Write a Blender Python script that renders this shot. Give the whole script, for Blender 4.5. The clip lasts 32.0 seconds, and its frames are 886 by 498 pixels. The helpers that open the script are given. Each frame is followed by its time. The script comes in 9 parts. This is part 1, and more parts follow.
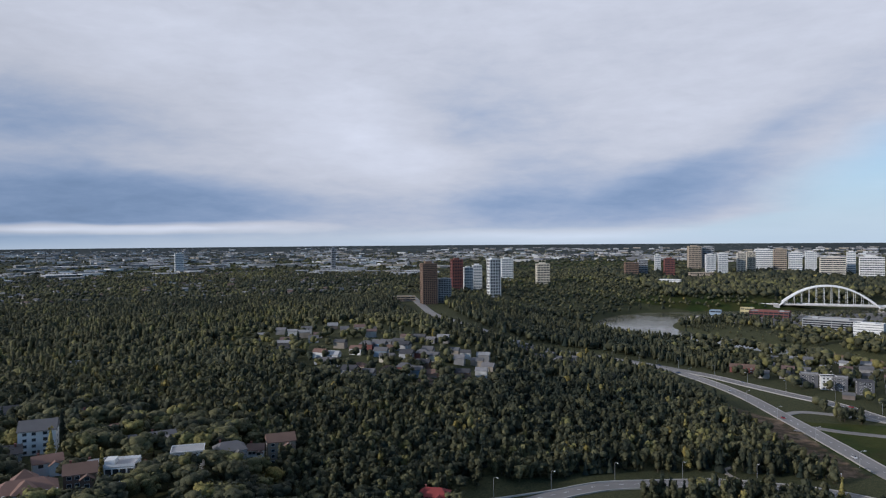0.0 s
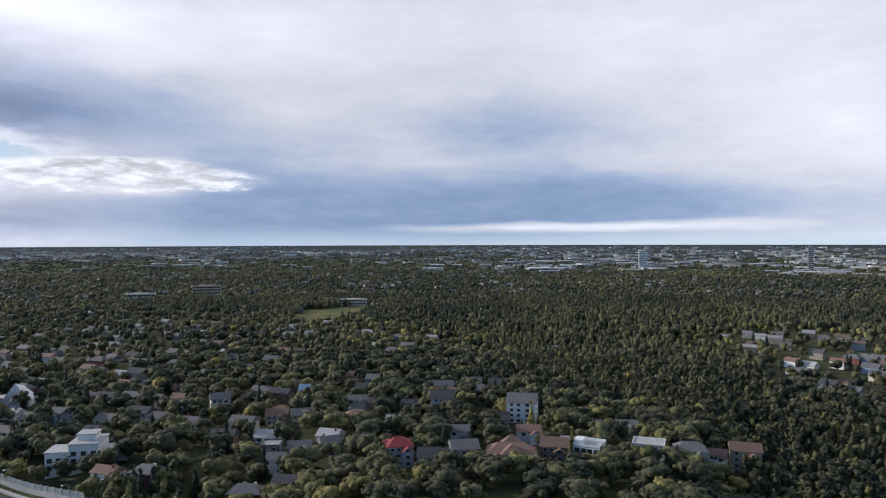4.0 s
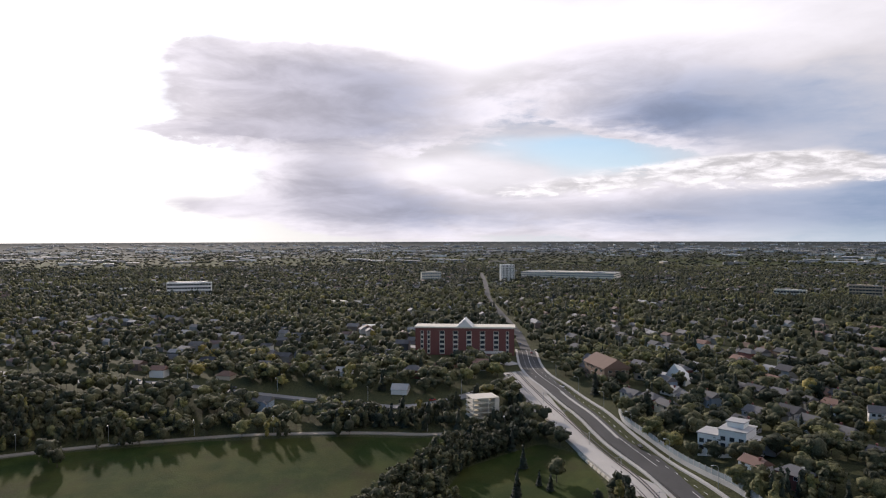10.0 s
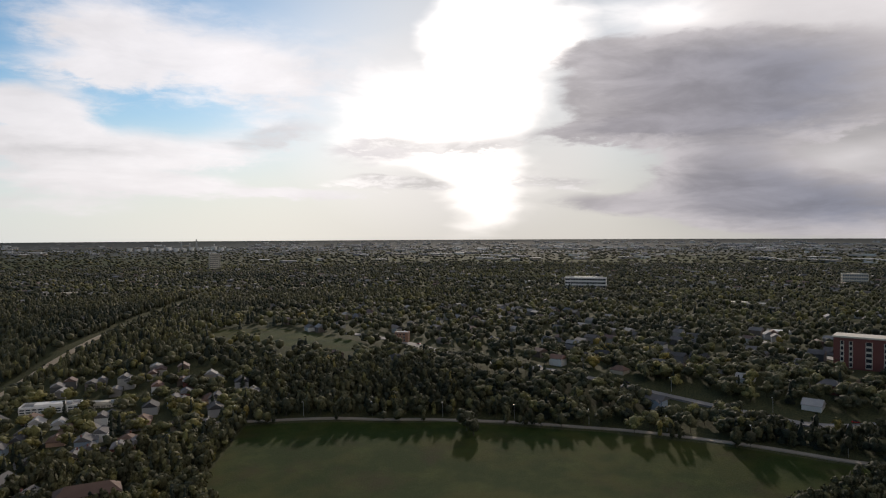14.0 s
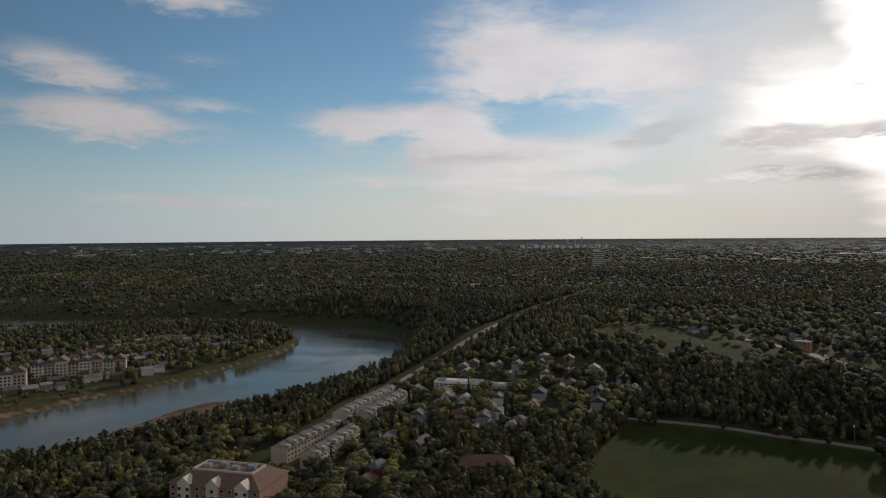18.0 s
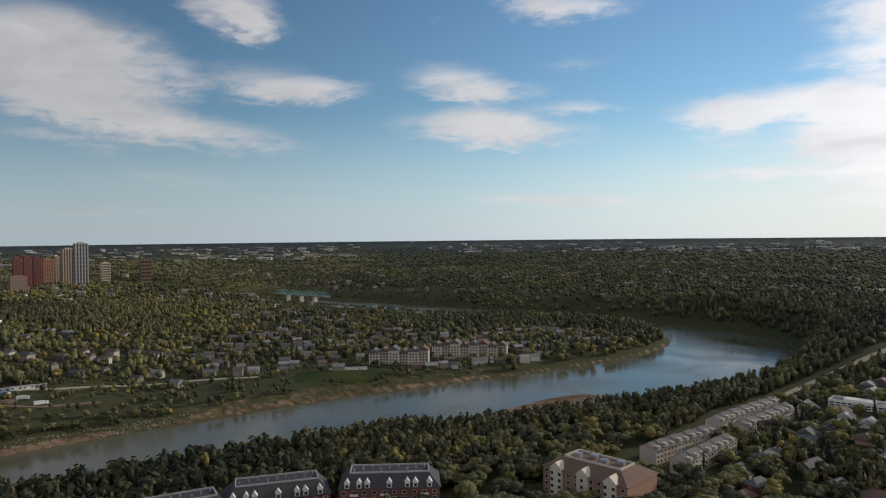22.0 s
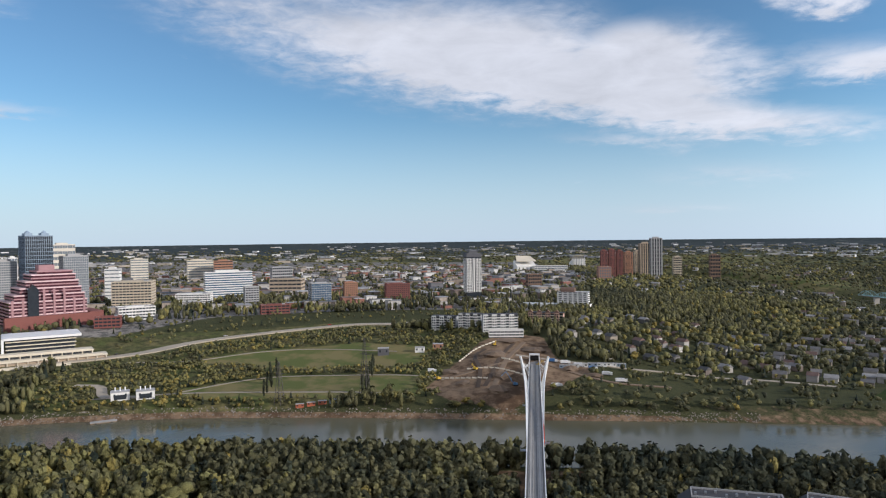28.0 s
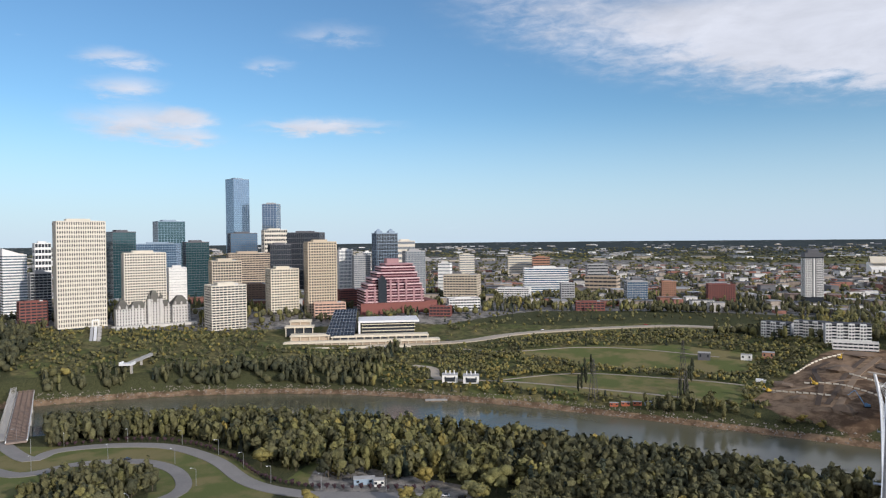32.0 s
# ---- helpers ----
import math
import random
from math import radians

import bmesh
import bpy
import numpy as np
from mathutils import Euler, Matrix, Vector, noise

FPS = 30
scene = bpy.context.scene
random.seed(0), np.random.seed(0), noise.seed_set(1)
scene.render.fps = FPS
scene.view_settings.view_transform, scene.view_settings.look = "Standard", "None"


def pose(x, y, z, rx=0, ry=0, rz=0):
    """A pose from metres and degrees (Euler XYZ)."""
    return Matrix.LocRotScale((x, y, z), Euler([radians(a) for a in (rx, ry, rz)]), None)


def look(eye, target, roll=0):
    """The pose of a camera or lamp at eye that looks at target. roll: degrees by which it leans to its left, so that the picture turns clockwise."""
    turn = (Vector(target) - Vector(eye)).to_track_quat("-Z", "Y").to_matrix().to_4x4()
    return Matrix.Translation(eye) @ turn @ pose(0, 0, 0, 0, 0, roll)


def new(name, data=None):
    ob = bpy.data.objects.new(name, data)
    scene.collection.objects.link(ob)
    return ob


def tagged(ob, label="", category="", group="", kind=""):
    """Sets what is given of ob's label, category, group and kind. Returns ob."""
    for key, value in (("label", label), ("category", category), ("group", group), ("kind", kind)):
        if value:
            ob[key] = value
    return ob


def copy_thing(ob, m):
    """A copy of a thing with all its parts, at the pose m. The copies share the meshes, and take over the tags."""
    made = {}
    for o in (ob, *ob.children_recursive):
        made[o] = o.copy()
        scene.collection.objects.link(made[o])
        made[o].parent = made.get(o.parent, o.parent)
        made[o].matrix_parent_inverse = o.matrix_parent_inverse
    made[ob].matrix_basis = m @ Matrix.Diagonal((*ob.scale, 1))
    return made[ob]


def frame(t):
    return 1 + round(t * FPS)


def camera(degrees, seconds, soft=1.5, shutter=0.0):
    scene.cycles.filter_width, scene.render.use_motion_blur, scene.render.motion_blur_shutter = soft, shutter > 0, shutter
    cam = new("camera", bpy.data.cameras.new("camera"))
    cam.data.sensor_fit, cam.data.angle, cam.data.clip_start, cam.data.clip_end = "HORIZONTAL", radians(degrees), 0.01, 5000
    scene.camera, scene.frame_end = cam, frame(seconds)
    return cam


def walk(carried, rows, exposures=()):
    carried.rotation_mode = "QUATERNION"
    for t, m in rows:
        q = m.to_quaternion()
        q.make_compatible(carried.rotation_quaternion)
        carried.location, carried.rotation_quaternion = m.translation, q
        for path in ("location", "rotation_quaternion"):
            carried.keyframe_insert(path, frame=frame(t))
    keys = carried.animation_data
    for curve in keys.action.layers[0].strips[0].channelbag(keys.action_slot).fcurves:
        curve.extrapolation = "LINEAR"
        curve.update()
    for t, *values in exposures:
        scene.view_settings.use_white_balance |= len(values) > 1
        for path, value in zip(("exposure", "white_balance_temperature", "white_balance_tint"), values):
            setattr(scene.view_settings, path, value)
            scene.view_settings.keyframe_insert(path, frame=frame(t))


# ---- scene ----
cam = camera(64.91, 32.0, soft=1.2)
PATH = [
    (0.0, pose(0, 0, 150, 89.29, 0.45, 0.00)),
    (0.5, pose(0, 0, 150, 89.30, 0.44, 5.13)),
    (1.0, pose(0, 0, 150, 89.32, 0.41, 10.30)),
    (1.5, pose(0, 0, 150, 89.32, 0.38, 14.17)),
    (2.0, pose(0, 0, 150, 89.32, 0.35, 19.34)),
    (2.5, pose(0, 0, 150, 89.32, 0.31, 24.46)),
    (3.0, pose(0, 0, 150, 89.31, 0.26, 29.38)),
    (3.5, pose(0, 0, 150, 89.30, 0.22, 32.98)),
    (5.5, pose(0, 0, 150, 89.21, 0.05, 50.28)),
    (6.0, pose(0, 0, 150, 89.19, 0.06, 54.74)),
    (6.5, pose(0, 0, 150, 89.17, 0.06, 59.13)),
    (7.0, pose(0, 0, 150, 89.15, 0.07, 63.47)),
    (7.5, pose(0, 0, 150, 89.12, 0.07, 66.72)),
    (8.0, pose(0, 0, 150, 89.10, 0.07, 70.97)),
    (8.5, pose(0, 0, 150, 89.07, 0.07, 75.15)),
    (9.0, pose(0, 0, 150, 89.04, 0.08, 79.40)),
    (9.5, pose(0, 0, 150, 89.02, 0.09, 82.57)),
    (10.0, pose(0, 0, 150, 89.00, 0.12, 86.82)),
    (10.5, pose(0, 0, 150, 88.97, 0.14, 91.03)),
    (11.0, pose(0, 0, 150, 88.95, 0.16, 95.25)),
    (11.5, pose(0, 0, 150, 88.92, 0.18, 98.43)),
    (12.0, pose(0, 0, 150, 88.90, 0.21, 102.63)),
    (12.5, pose(0, 0, 150, 88.88, 0.24, 106.86)),
    (13.0, pose(0, 0, 150, 88.87, 0.26, 111.09)),
    (13.5, pose(0, 0, 150, 88.86, 0.27, 114.26)),
    (14.0, pose(0, 0, 150, 88.84, 0.29, 118.41)),
    (14.5, pose(0, 0, 150, 88.83, 0.31, 122.61)),
    (16.5, pose(0, 0, 150, 88.83, 0.41, 138.06)),
    (17.0, pose(0, 0, 150, 88.85, 0.42, 142.12)),
    (17.5, pose(0, 0, 150, 88.85, 0.43, 145.13)),
    (18.0, pose(0, 0, 150, 88.86, 0.44, 149.14)),
    (18.5, pose(0, 0, 150, 88.86, 0.46, 153.12)),
    (19.0, pose(0, 0, 150, 88.87, 0.49, 157.10)),
    (19.5, pose(0, 0, 150, 88.87, 0.51, 160.08)),
    (20.0, pose(0, 0, 150, 88.88, 0.53, 164.03)),
    (20.5, pose(0, 0, 150, 88.89, 0.55, 167.99)),
    (21.0, pose(0, 0, 150, 88.90, 0.56, 171.97)),
    (21.5, pose(0, 0, 150, 88.91, 0.58, 174.93)),
    (22.0, pose(0, 0, 150, 88.92, 0.61, 178.91)),
    (22.5, pose(0, 0, 150, 88.94, 0.62, 182.87)),
    (23.0, pose(0, 0, 150, 88.95, 0.64, 186.85)),
    (23.5, pose(0, 0, 150, 88.97, 0.65, 189.83)),
    (24.0, pose(0, 0, 150, 88.97, 0.67, 193.78)),
    (24.5, pose(0, 0, 150, 88.98, 0.68, 197.74)),
    (25.0, pose(0, 0, 150, 88.99, 0.68, 201.72)),
    (25.5, pose(0, 0, 150, 88.99, 0.65, 204.72)),
    (27.5, pose(0, 0, 150, 89.02, 0.68, 219.46)),
    (28.0, pose(0, 0, 150, 89.02, 0.69, 223.38)),
    (28.5, pose(0, 0, 150, 89.03, 0.69, 227.27)),
    (29.0, pose(0, 0, 150, 89.05, 0.69, 231.15)),
    (29.5, pose(0, 0, 150, 89.06, 0.68, 234.08)),
    (30.0, pose(0, 0, 150, 89.07, 0.66, 237.96)),
    (30.5, pose(0, 0, 150, 89.08, 0.64, 241.84)),
    (31.0, pose(0, 0, 150, 89.09, 0.63, 244.62)),
    (31.5, pose(0, 0, 150, 89.09, 0.62, 247.36)),
    (32.0, pose(0, 0, 150, 89.09, 0.59, 248.91)),
]
EXPOSURE = [(0, -0.26, 5650, 13), (6, 0.24, 6000, 15), (9, 0.22, 6300, 18), (13, -0.35, 6600, 15), (16.5, -1.0, 6700, 13), (19, -0.95, 6650, 13), (21.5, -0.55, 6500, 11), (24, -0.12, 6150, 13), (28, 0.08, 5950, 13), (32, 0.13, 5950, 13)]
walk(cam, PATH, EXPOSURE)

# ---- sky and sun ----
SUN_A, SUN_E = 113.0, 19.0  # bearing from +y towards -x, and height, in degrees
world = bpy.data.worlds.new("sky")
scene.world = world
world.use_nodes = True
nt = world.node_tree
nt.nodes.clear()


class Net:
    """Short hand for node trees."""

    def __init__(self, tree):
        self.tree = tree

    def put(self, kind, inputs=(), op=None, interp=None, vtype=None, gtype=None, dtype=None, attr=None):
        n = self.tree.nodes.new(kind)
        if op:
            n.operation = op
        if interp:
            n.interpolation_type = interp
        if vtype:
            n.vector_type = vtype
        if gtype:
            n.gradient_type = gtype
        if dtype:
            n.data_type = dtype
        if attr:
            n.attribute_name = attr
        for k, v in dict(inputs).items():
            s = n.inputs[k]
            if hasattr(v, "is_output"):
                self.tree.links.new(v, s)
            else:
                s.default_value = v
        return n

    def math(self, op, a, b=0.0, c=0.0):
        return self.put("ShaderNodeMath", {0: a, 1: b, 2: c}, op=op).outputs[0]

    def ramp(self, v, lo, hi, a=0.0, b=1.0, smooth=True):
        return self.put("ShaderNodeMapRange", {0: v, 1: lo, 2: hi, 3: a, 4: b}, interp="SMOOTHSTEP" if smooth else "LINEAR").outputs[0]

    def noise(self, vec, scale, detail=4.0, rough=0.55, dist=0.0):
        return self.put("ShaderNodeTexNoise", {"Vector": vec, "Scale": scale, "Detail": detail, "Roughness": rough, "Distortion": dist}).outputs[0]

    def mix(self, f, a, b):
        n = self.put("ShaderNodeMix", {0: f, 6: a, 7: b}, dtype="RGBA")
        return n.outputs[2]


N = Net(nt)
way = N.put("ShaderNodeTexCoord").outputs["Generated"]
sep = N.put("ShaderNodeSeparateXYZ", {0: way})
sx, sy, sz = sep.outputs
# bearing (from +y towards -x) and height, both in degrees; the seam lies at -70
SEAM = radians(-70 + 180)
bx = N.math("ADD", N.math("MULTIPLY", sx, -math.cos(SEAM)), N.math("MULTIPLY", sy, -math.sin(SEAM)))
by = N.math("ADD", N.math("MULTIPLY", sx, -math.sin(SEAM)), N.math("MULTIPLY", sy, math.cos(SEAM)))
bear = N.math("ADD", N.math("MULTIPLY", N.math("ARCTAN2", bx, by), 180 / math.pi), 110.0)
high = N.math("MULTIPLY", N.math("ARCSINE", sz), 180 / math.pi)
flat = N.put("ShaderNodeCombineXYZ", {0: bear, 1: high}).outputs[0]
# wisps: streaks are long along the horizon and tighten towards it
lift = N.math("POWER", N.math("MAXIMUM", N.math("ADD", high, 1.0), 0.05), 0.8)
streak = N.put("ShaderNodeCombineXYZ", {0: N.math("MULTIPLY", bear, 0.055), 1: N.math("MULTIPLY", lift, 0.36)}).outputs[0]
n_big = N.noise(streak, 1.0, 3.0, 0.5)
n_mid = N.noise(streak, 2.6, 6.0, 0.6, 0.4)
n_fine = N.noise(streak, 7.0, 6.0, 0.62, 0.3)
n_soft = N.noise(streak, 1.7, 2.0, 0.45)


def warped(across, along, a, b):
    off = N.put("ShaderNodeCombineXYZ", {0: N.math("MULTIPLY", N.math("SUBTRACT", a, 0.5), across), 1: N.math("MULTIPLY", N.math("SUBTRACT", b, 0.5), along)}).outputs[0]
    return N.put("ShaderNodeVectorMath", {0: flat, 1: off}, op="ADD").outputs[0]


calm = N.ramp(high, 0.0, 7.0, 0.3, 1.0)  # bands near the horizon lie level
WISP = warped(5.0, N.math("MULTIPLY", calm, 1.9), n_mid, n_fine)   # ragged, combed by the wind
SOFT = warped(9.0, N.math("MULTIPLY", calm, 2.6), n_big, n_soft)   # the smooth sheet


def puff(field, a, e, w, h, turn=0.0, dens=1.0):
    """One cloud: centre in degrees, half width, half height, lean and thickness."""
    m = N.put("ShaderNodeMapping", {"Vector": field, "Location": (a, e, 0), "Rotation": (0, 0, radians(turn)), "Scale": (w, h, 1)}, vtype="TEXTURE")
    g = N.put("ShaderNodeTexGradient", {0: m.outputs[0]}, gtype="SPHERICAL").outputs["Fac"]
    return N.math("MULTIPLY", g, dens)


def gather(puffs):
    total = None
    for p in puffs:
        total = p if total is None else N.math("ADD", total, p)
    return total


def tint(colour, amount):
    return N.put("ShaderNodeVectorMath", {0: colour, "Scale": amount}, op="SCALE").outputs[0]


# the overcast sheet on one side: darker bellies, bright folds, gaps
s_dark = gather([puff(SOFT, 30.3, 8.2, 19.6, 4.5, 0, 0.8), puff(SOFT, -3.6, 10.1, 13.8, 5.3, 12, 0.6), puff(SOFT, -25.7, 8.0, 20.7, 4.0, -27, 0.6), puff(SOFT, -5.4, 2.9, 34.8, 4.7, 0, 0.85), puff(SOFT, -14.7, 3.6, 18.3, 3.0, -8, 0.25),
    puff(SOFT, 29.0, 2.7, 20.2, 4.0, 0, 0.9), puff(SOFT, 32.3, 12.0, 11.6, 5.5, 0, 0.35), puff(SOFT, 68.5, 12.1, 22.5, 4.4, 4, 0.75), puff(SOFT, 65.0, 9.0, 26.1, 4.3, 6, 0.8), puff(SOFT, 86.4, 10.1, 11.8, 4.0, 0, 0.5),
    puff(SOFT, 42.6, 2.3, 38.4, 4.2, 0, 1.25), puff(SOFT, 74.1, 1.7, 23.4, 3.1, 0, 0.7), puff(SOFT, 52.8, 5.5, 15.9, 4.2, 0, 0.45), puff(SOFT, 58.6, 0.2, 31.2, 2.5, 0, 0.5)])
s_light = gather([puff(SOFT, 6.6, 8.1, 13.8, 5.5, 30, 0.35), puff(SOFT, 80.0, 15.3, 26.6, 4.9, 0, 1.1), puff(SOFT, 49.4, 16.3, 18.4, 4.1, 0, 0.5), puff(SOFT, 21.2, 16.3, 20.1, 4.4, 0, 0.25), puff(SOFT, 87.1, 5.2, 7.6, 2.2, 0, 1),
    puff(SOFT, 71.2, 4.4, 14.1, 1.8, 0, 0.7), puff(SOFT, 58.6, 4.8, 11.1, 1.4, 0, 0.7), puff(SOFT, 30.1, 1.0, 12.7, 0.5, 0, 1), puff(SOFT, 20.2, 1.1, 13.5, 0.6, 0, 0.9), puff(SOFT, -9.9, 0.3, 18.9, 0.7, 0, 0.7),
    puff(SOFT, 87.2, -0.0, 4.0, 0.5, 0, 0.6), puff(SOFT, 87.8, 16.9, 31.8, 4.1, 0, 0.9)])
s_gap = gather([puff(SOFT, -34.1, 3.2, 16.0, 6.4, -20, 1.3), puff(SOFT, -20.7, 0.5, 13.4, 1.4, -4, 0.8), puff(SOFT, 74.9, 6.5, 12.3, 2.1, 4, 1.1), puff(SOFT, 99.1, 16.5, 4.9, 1.6, 0, 0.8)])
bank = gather([puff(WISP, 94.5, 7.8, 14.1, 3.8, 1, 0.6), puff(WISP, 101.3, 10.1, 8.9, 4.2, 1, 0.5),
    puff(WISP, 97.6, 13.3, 14.5, 3.2, 2, 0.75), puff(WISP, 96.6, 10.7, 13.3, 4.6, 3, 0.8), puff(WISP, 93.9, 3.5, 10.2, 3.8, 3, 0.9),
    puff(WISP, 106.0, 14.2, 4.1, 1.4, -7, 0.49), puff(WISP, 94.2, 11.0, 15.9, 4.5, 3, 0.98), puff(WISP, 67.9, 10.9, 16.9, 5.6, 6, 1.19), puff(WISP, 65.7, 8.5, 14.1, 2.5, 5, 1.12), puff(WISP, 102.9, 8.4, 12.5, 1.3, -3, 0.77),
    puff(WISP, 96.8, 4.5, 5.3, 4.2, 13, 0.84), puff(WISP, 90.6, 2.0, 14.3, 2.9, 3, 1.40), puff(WISP, 104.8, 2.4, 6.6, 1.3, 4, 0.70), puff(WISP, 69.1, 1.5, 18.2, 2.8, 1, 1.26), puff(WISP, 62.3, 3.3, 10.2, 1.8, 3, 0.63),
    puff(WISP, 86.1, 5.7, 7.3, 2.4, 3, -0.7), puff(WISP, 73.7, 6.7, 7.2, 2.1, 2, -0.9), puff(WISP, 78.1, 8.2, 4.7, 1.4, -1, -0.4), puff(WISP, 100.9, 8.6, 9.6, 1.0, -3, 0.70)])
cumuli = gather([puff(WISP, 65.6, 4.8, 14.1, 1.5, -1, 0.9), puff(WISP, 63.5, 5.5, 8.8, 1.0, -2, 0.6), puff(WISP, 58.5, 5.0, 10.5, 1.7, 4, 0.7), puff(WISP, 77.5, 3.9, 8.1, 1.1, -1, 0.7),
    puff(WISP, 58.6, 5.2, 4.4, 1.1, 5, 0.6), puff(WISP, 123.2, 4.2, 7.2, 1.0, -0, 0.7), puff(WISP, 109.9, 4.3, 7.1, 0.8, 6, 0.6), puff(WISP, 115.4, 7.2, 8.9, 1.0, -6, 0.6), puff(WISP, 122.4, 7.5, 7.4, 1.1, -1, 0.6),
    puff(WISP, 121.0, 4.3, 5.8, 0.7, 5, 0.8)])
wisp_grey = gather([puff(WISP, 124.5, 7.2, 4.4, 1.0, -2, 0.7), puff(WISP, 115.4, 7.2, 8.9, 1.4, -5, 0.6), puff(WISP, 131.5, 7.7, 4.8, 1.5, -17, 0.5), puff(WISP, 108.3, 4.1, 4.6, 0.6, -1, 0.6), puff(WISP, 123.9, 6.6, 5.6, 1.5, -4, 0.6),
    puff(WISP, 144.5, 6.2, 9.7, 1.1, -1, 0.4), puff(WISP, 132.5, 7.9, 6.1, 1.4, -13, 0.5), puff(WISP, 118.9, 10.4, 3.3, 0.8, -1, 0.5)])
fair_a = gather([puff(WISP, 153.1, 9.4, 10.8, 1.8, -2, 0.75), puff(WISP, 156.6, 8.2, 3.9, 2.4, 2, 0.6), puff(WISP, 148.8, 7.9, 5.7, 2.8, 12, 0.75), puff(WISP, 146.0, 11.9, 7.8, 1.4, 2, 0.55), puff(WISP, 142.4, 14.9, 10.1, 6.3, 14, 0.45),
    puff(WISP, 134.0, 13.3, 7.4, 4.9, 25, 0.5), puff(WISP, 143.9, 6.2, 11.5, 2.2, -0, 0.75), puff(WISP, 132.5, 7.9, 6.1, 2.5, -13, 0.6), puff(WISP, 155.3, 4.5, 6.1, 0.8, -0, 0.6), puff(WISP, 143.2, 3.9, 12.3, 1.3, 2, 0.75),
    puff(WISP, 130.6, 3.4, 5.6, 0.6, 2, 0.6), puff(WISP, 148.9, 2.4, 12.2, 1.0, -0, 0.35)])
fair_b = gather([puff(WISP, 169.9, 2.8, 10.0, 0.8, 2, 0.35), puff(WISP, 129.9, 12.3, 8.6, 3.1, 10, 0.5), puff(WISP, 167.3, 17.4, 6.1, 1.1, -4, 0.35), puff(WISP, 145.2, 14.4, 7.2, 5.6, 1, 0.4), puff(WISP, 138.8, 12.9, 10.8, 3.5, 9, 0.5),
    puff(WISP, 148.1, 8.1, 3.8, 3.5, 9, 0.6), puff(WISP, 142.1, 6.0, 11.0, 2.8, -2, 0.6), puff(WISP, 139.5, 3.9, 7.8, 1.0, 2, 0.7), puff(WISP, 129.9, 3.3, 7.5, 0.6, -0, 0.6), puff(WISP, 146.3, 3.1, 6.0, 2.5, 5, 0.35),
    puff(WISP, 126.4, 14.5, 9.1, 3.5, 9, 0.35)])
core = gather([puff(SOFT, 113.5, 14.8, 6.8, 7.0, 13, 0.9), puff(SOFT, 119.4, 9.4, 11.6, 5.6, 2, 0.8), puff(SOFT, 110.5, 16.8, 5.8, 4.2, 5, 0.7), puff(SOFT, 120.6, 7.8, 6.2, 4.9, 32, 0.12), puff(SOFT, 115.6, 11.6, 4.9, 15.3, 0, 0.6),
    puff(SOFT, 114.5, 3.5, 6.3, 4.2, 1, 0.45), puff(SOFT, 92.5, 16.6, 19.3, 3.5, -1, 0.75)])
fair_c = gather([puff(WISP, 178.0, 12.5, 5.1, 1.8, 6, 0.7), puff(WISP, 174.8, 11.5, 5.6, 1.1, -1, 0.55), puff(WISP, 174.7, 8.6, 10.8, 1.8, 4, 0.75), puff(WISP, 174.9, 9.1, 5.6, 2.5, 5, 0.6), puff(WISP, 168.0, 10.1, 4.4, 0.8, 4, 0.5),
    puff(WISP, 176.2, 7.1, 3.9, 0.5, 1, 0.35), puff(WISP, 200.9, 4.6, 8.9, 1.5, 1, 0.28), puff(WISP, 168.7, 2.8, 10.8, 0.8, 2, 0.35), puff(WISP, 170.2, 18.1, 5.5, 1.7, 6, 0.65), puff(WISP, 168.2, 13.5, 3.5, 0.7, -0, 0.25)])
fair_d = gather([puff(WISP, 205.0, 11.5, 8.0, 5.9, 10, 0.95), puff(WISP, 207.2, 14.2, 5.3, 2.5, 3, 0.5), puff(WISP, 198.0, 8.2, 10.2, 1.7, 6, 0.7), puff(WISP, 193.0, 12.0, 9.2, 2.1, 4, 0.5), puff(WISP, 190.1, 11.6, 6.2, 1.3, -3, 0.6),
    puff(WISP, 195.2, 17.2, 5.0, 2.5, 9, 0.9), puff(WISP, 194.0, 16.3, 2.7, 1.5, 32, 0.5), puff(WISP, 205.2, 2.0, 7.9, 0.6, 0, 0.25)])
fair_e = gather([puff(WISP, 226.7, 14.9, 26.5, 5.2, 11, 0.75), puff(WISP, 219.0, 12.9, 17.2, 2.8, 13, 0.6), puff(WISP, 216.7, 15.5, 14.2, 4.9, 10, 0.6), puff(WISP, 268.7, 9.4, 2.4, 1.0, -3, 0.6), puff(WISP, 268.4, 7.8, 2.9, 0.8, -2, 0.6),
    puff(WISP, 259.5, 8.8, 5.9, 0.8, -0, 0.55), puff(WISP, 262.9, 13.6, 2.7, 0.8, -2, 0.4), puff(WISP, 257.8, 16.1, 5.0, 1.4, -2, 0.35), puff(WISP, 273.7, 13.4, 3.6, 1.1, 2, 0.6), puff(WISP, 272.0, 8.9, 6.5, 1.8, -2, 0.75),
    puff(WISP, 273.2, 11.4, 3.8, 1.1, -1, 0.6), puff(WISP, 257.8, 9.2, 7.4, 0.8, 0, 0.5), puff(WISP, 210.4, 7.6, 6.4, 0.8, 3, 0.25)])
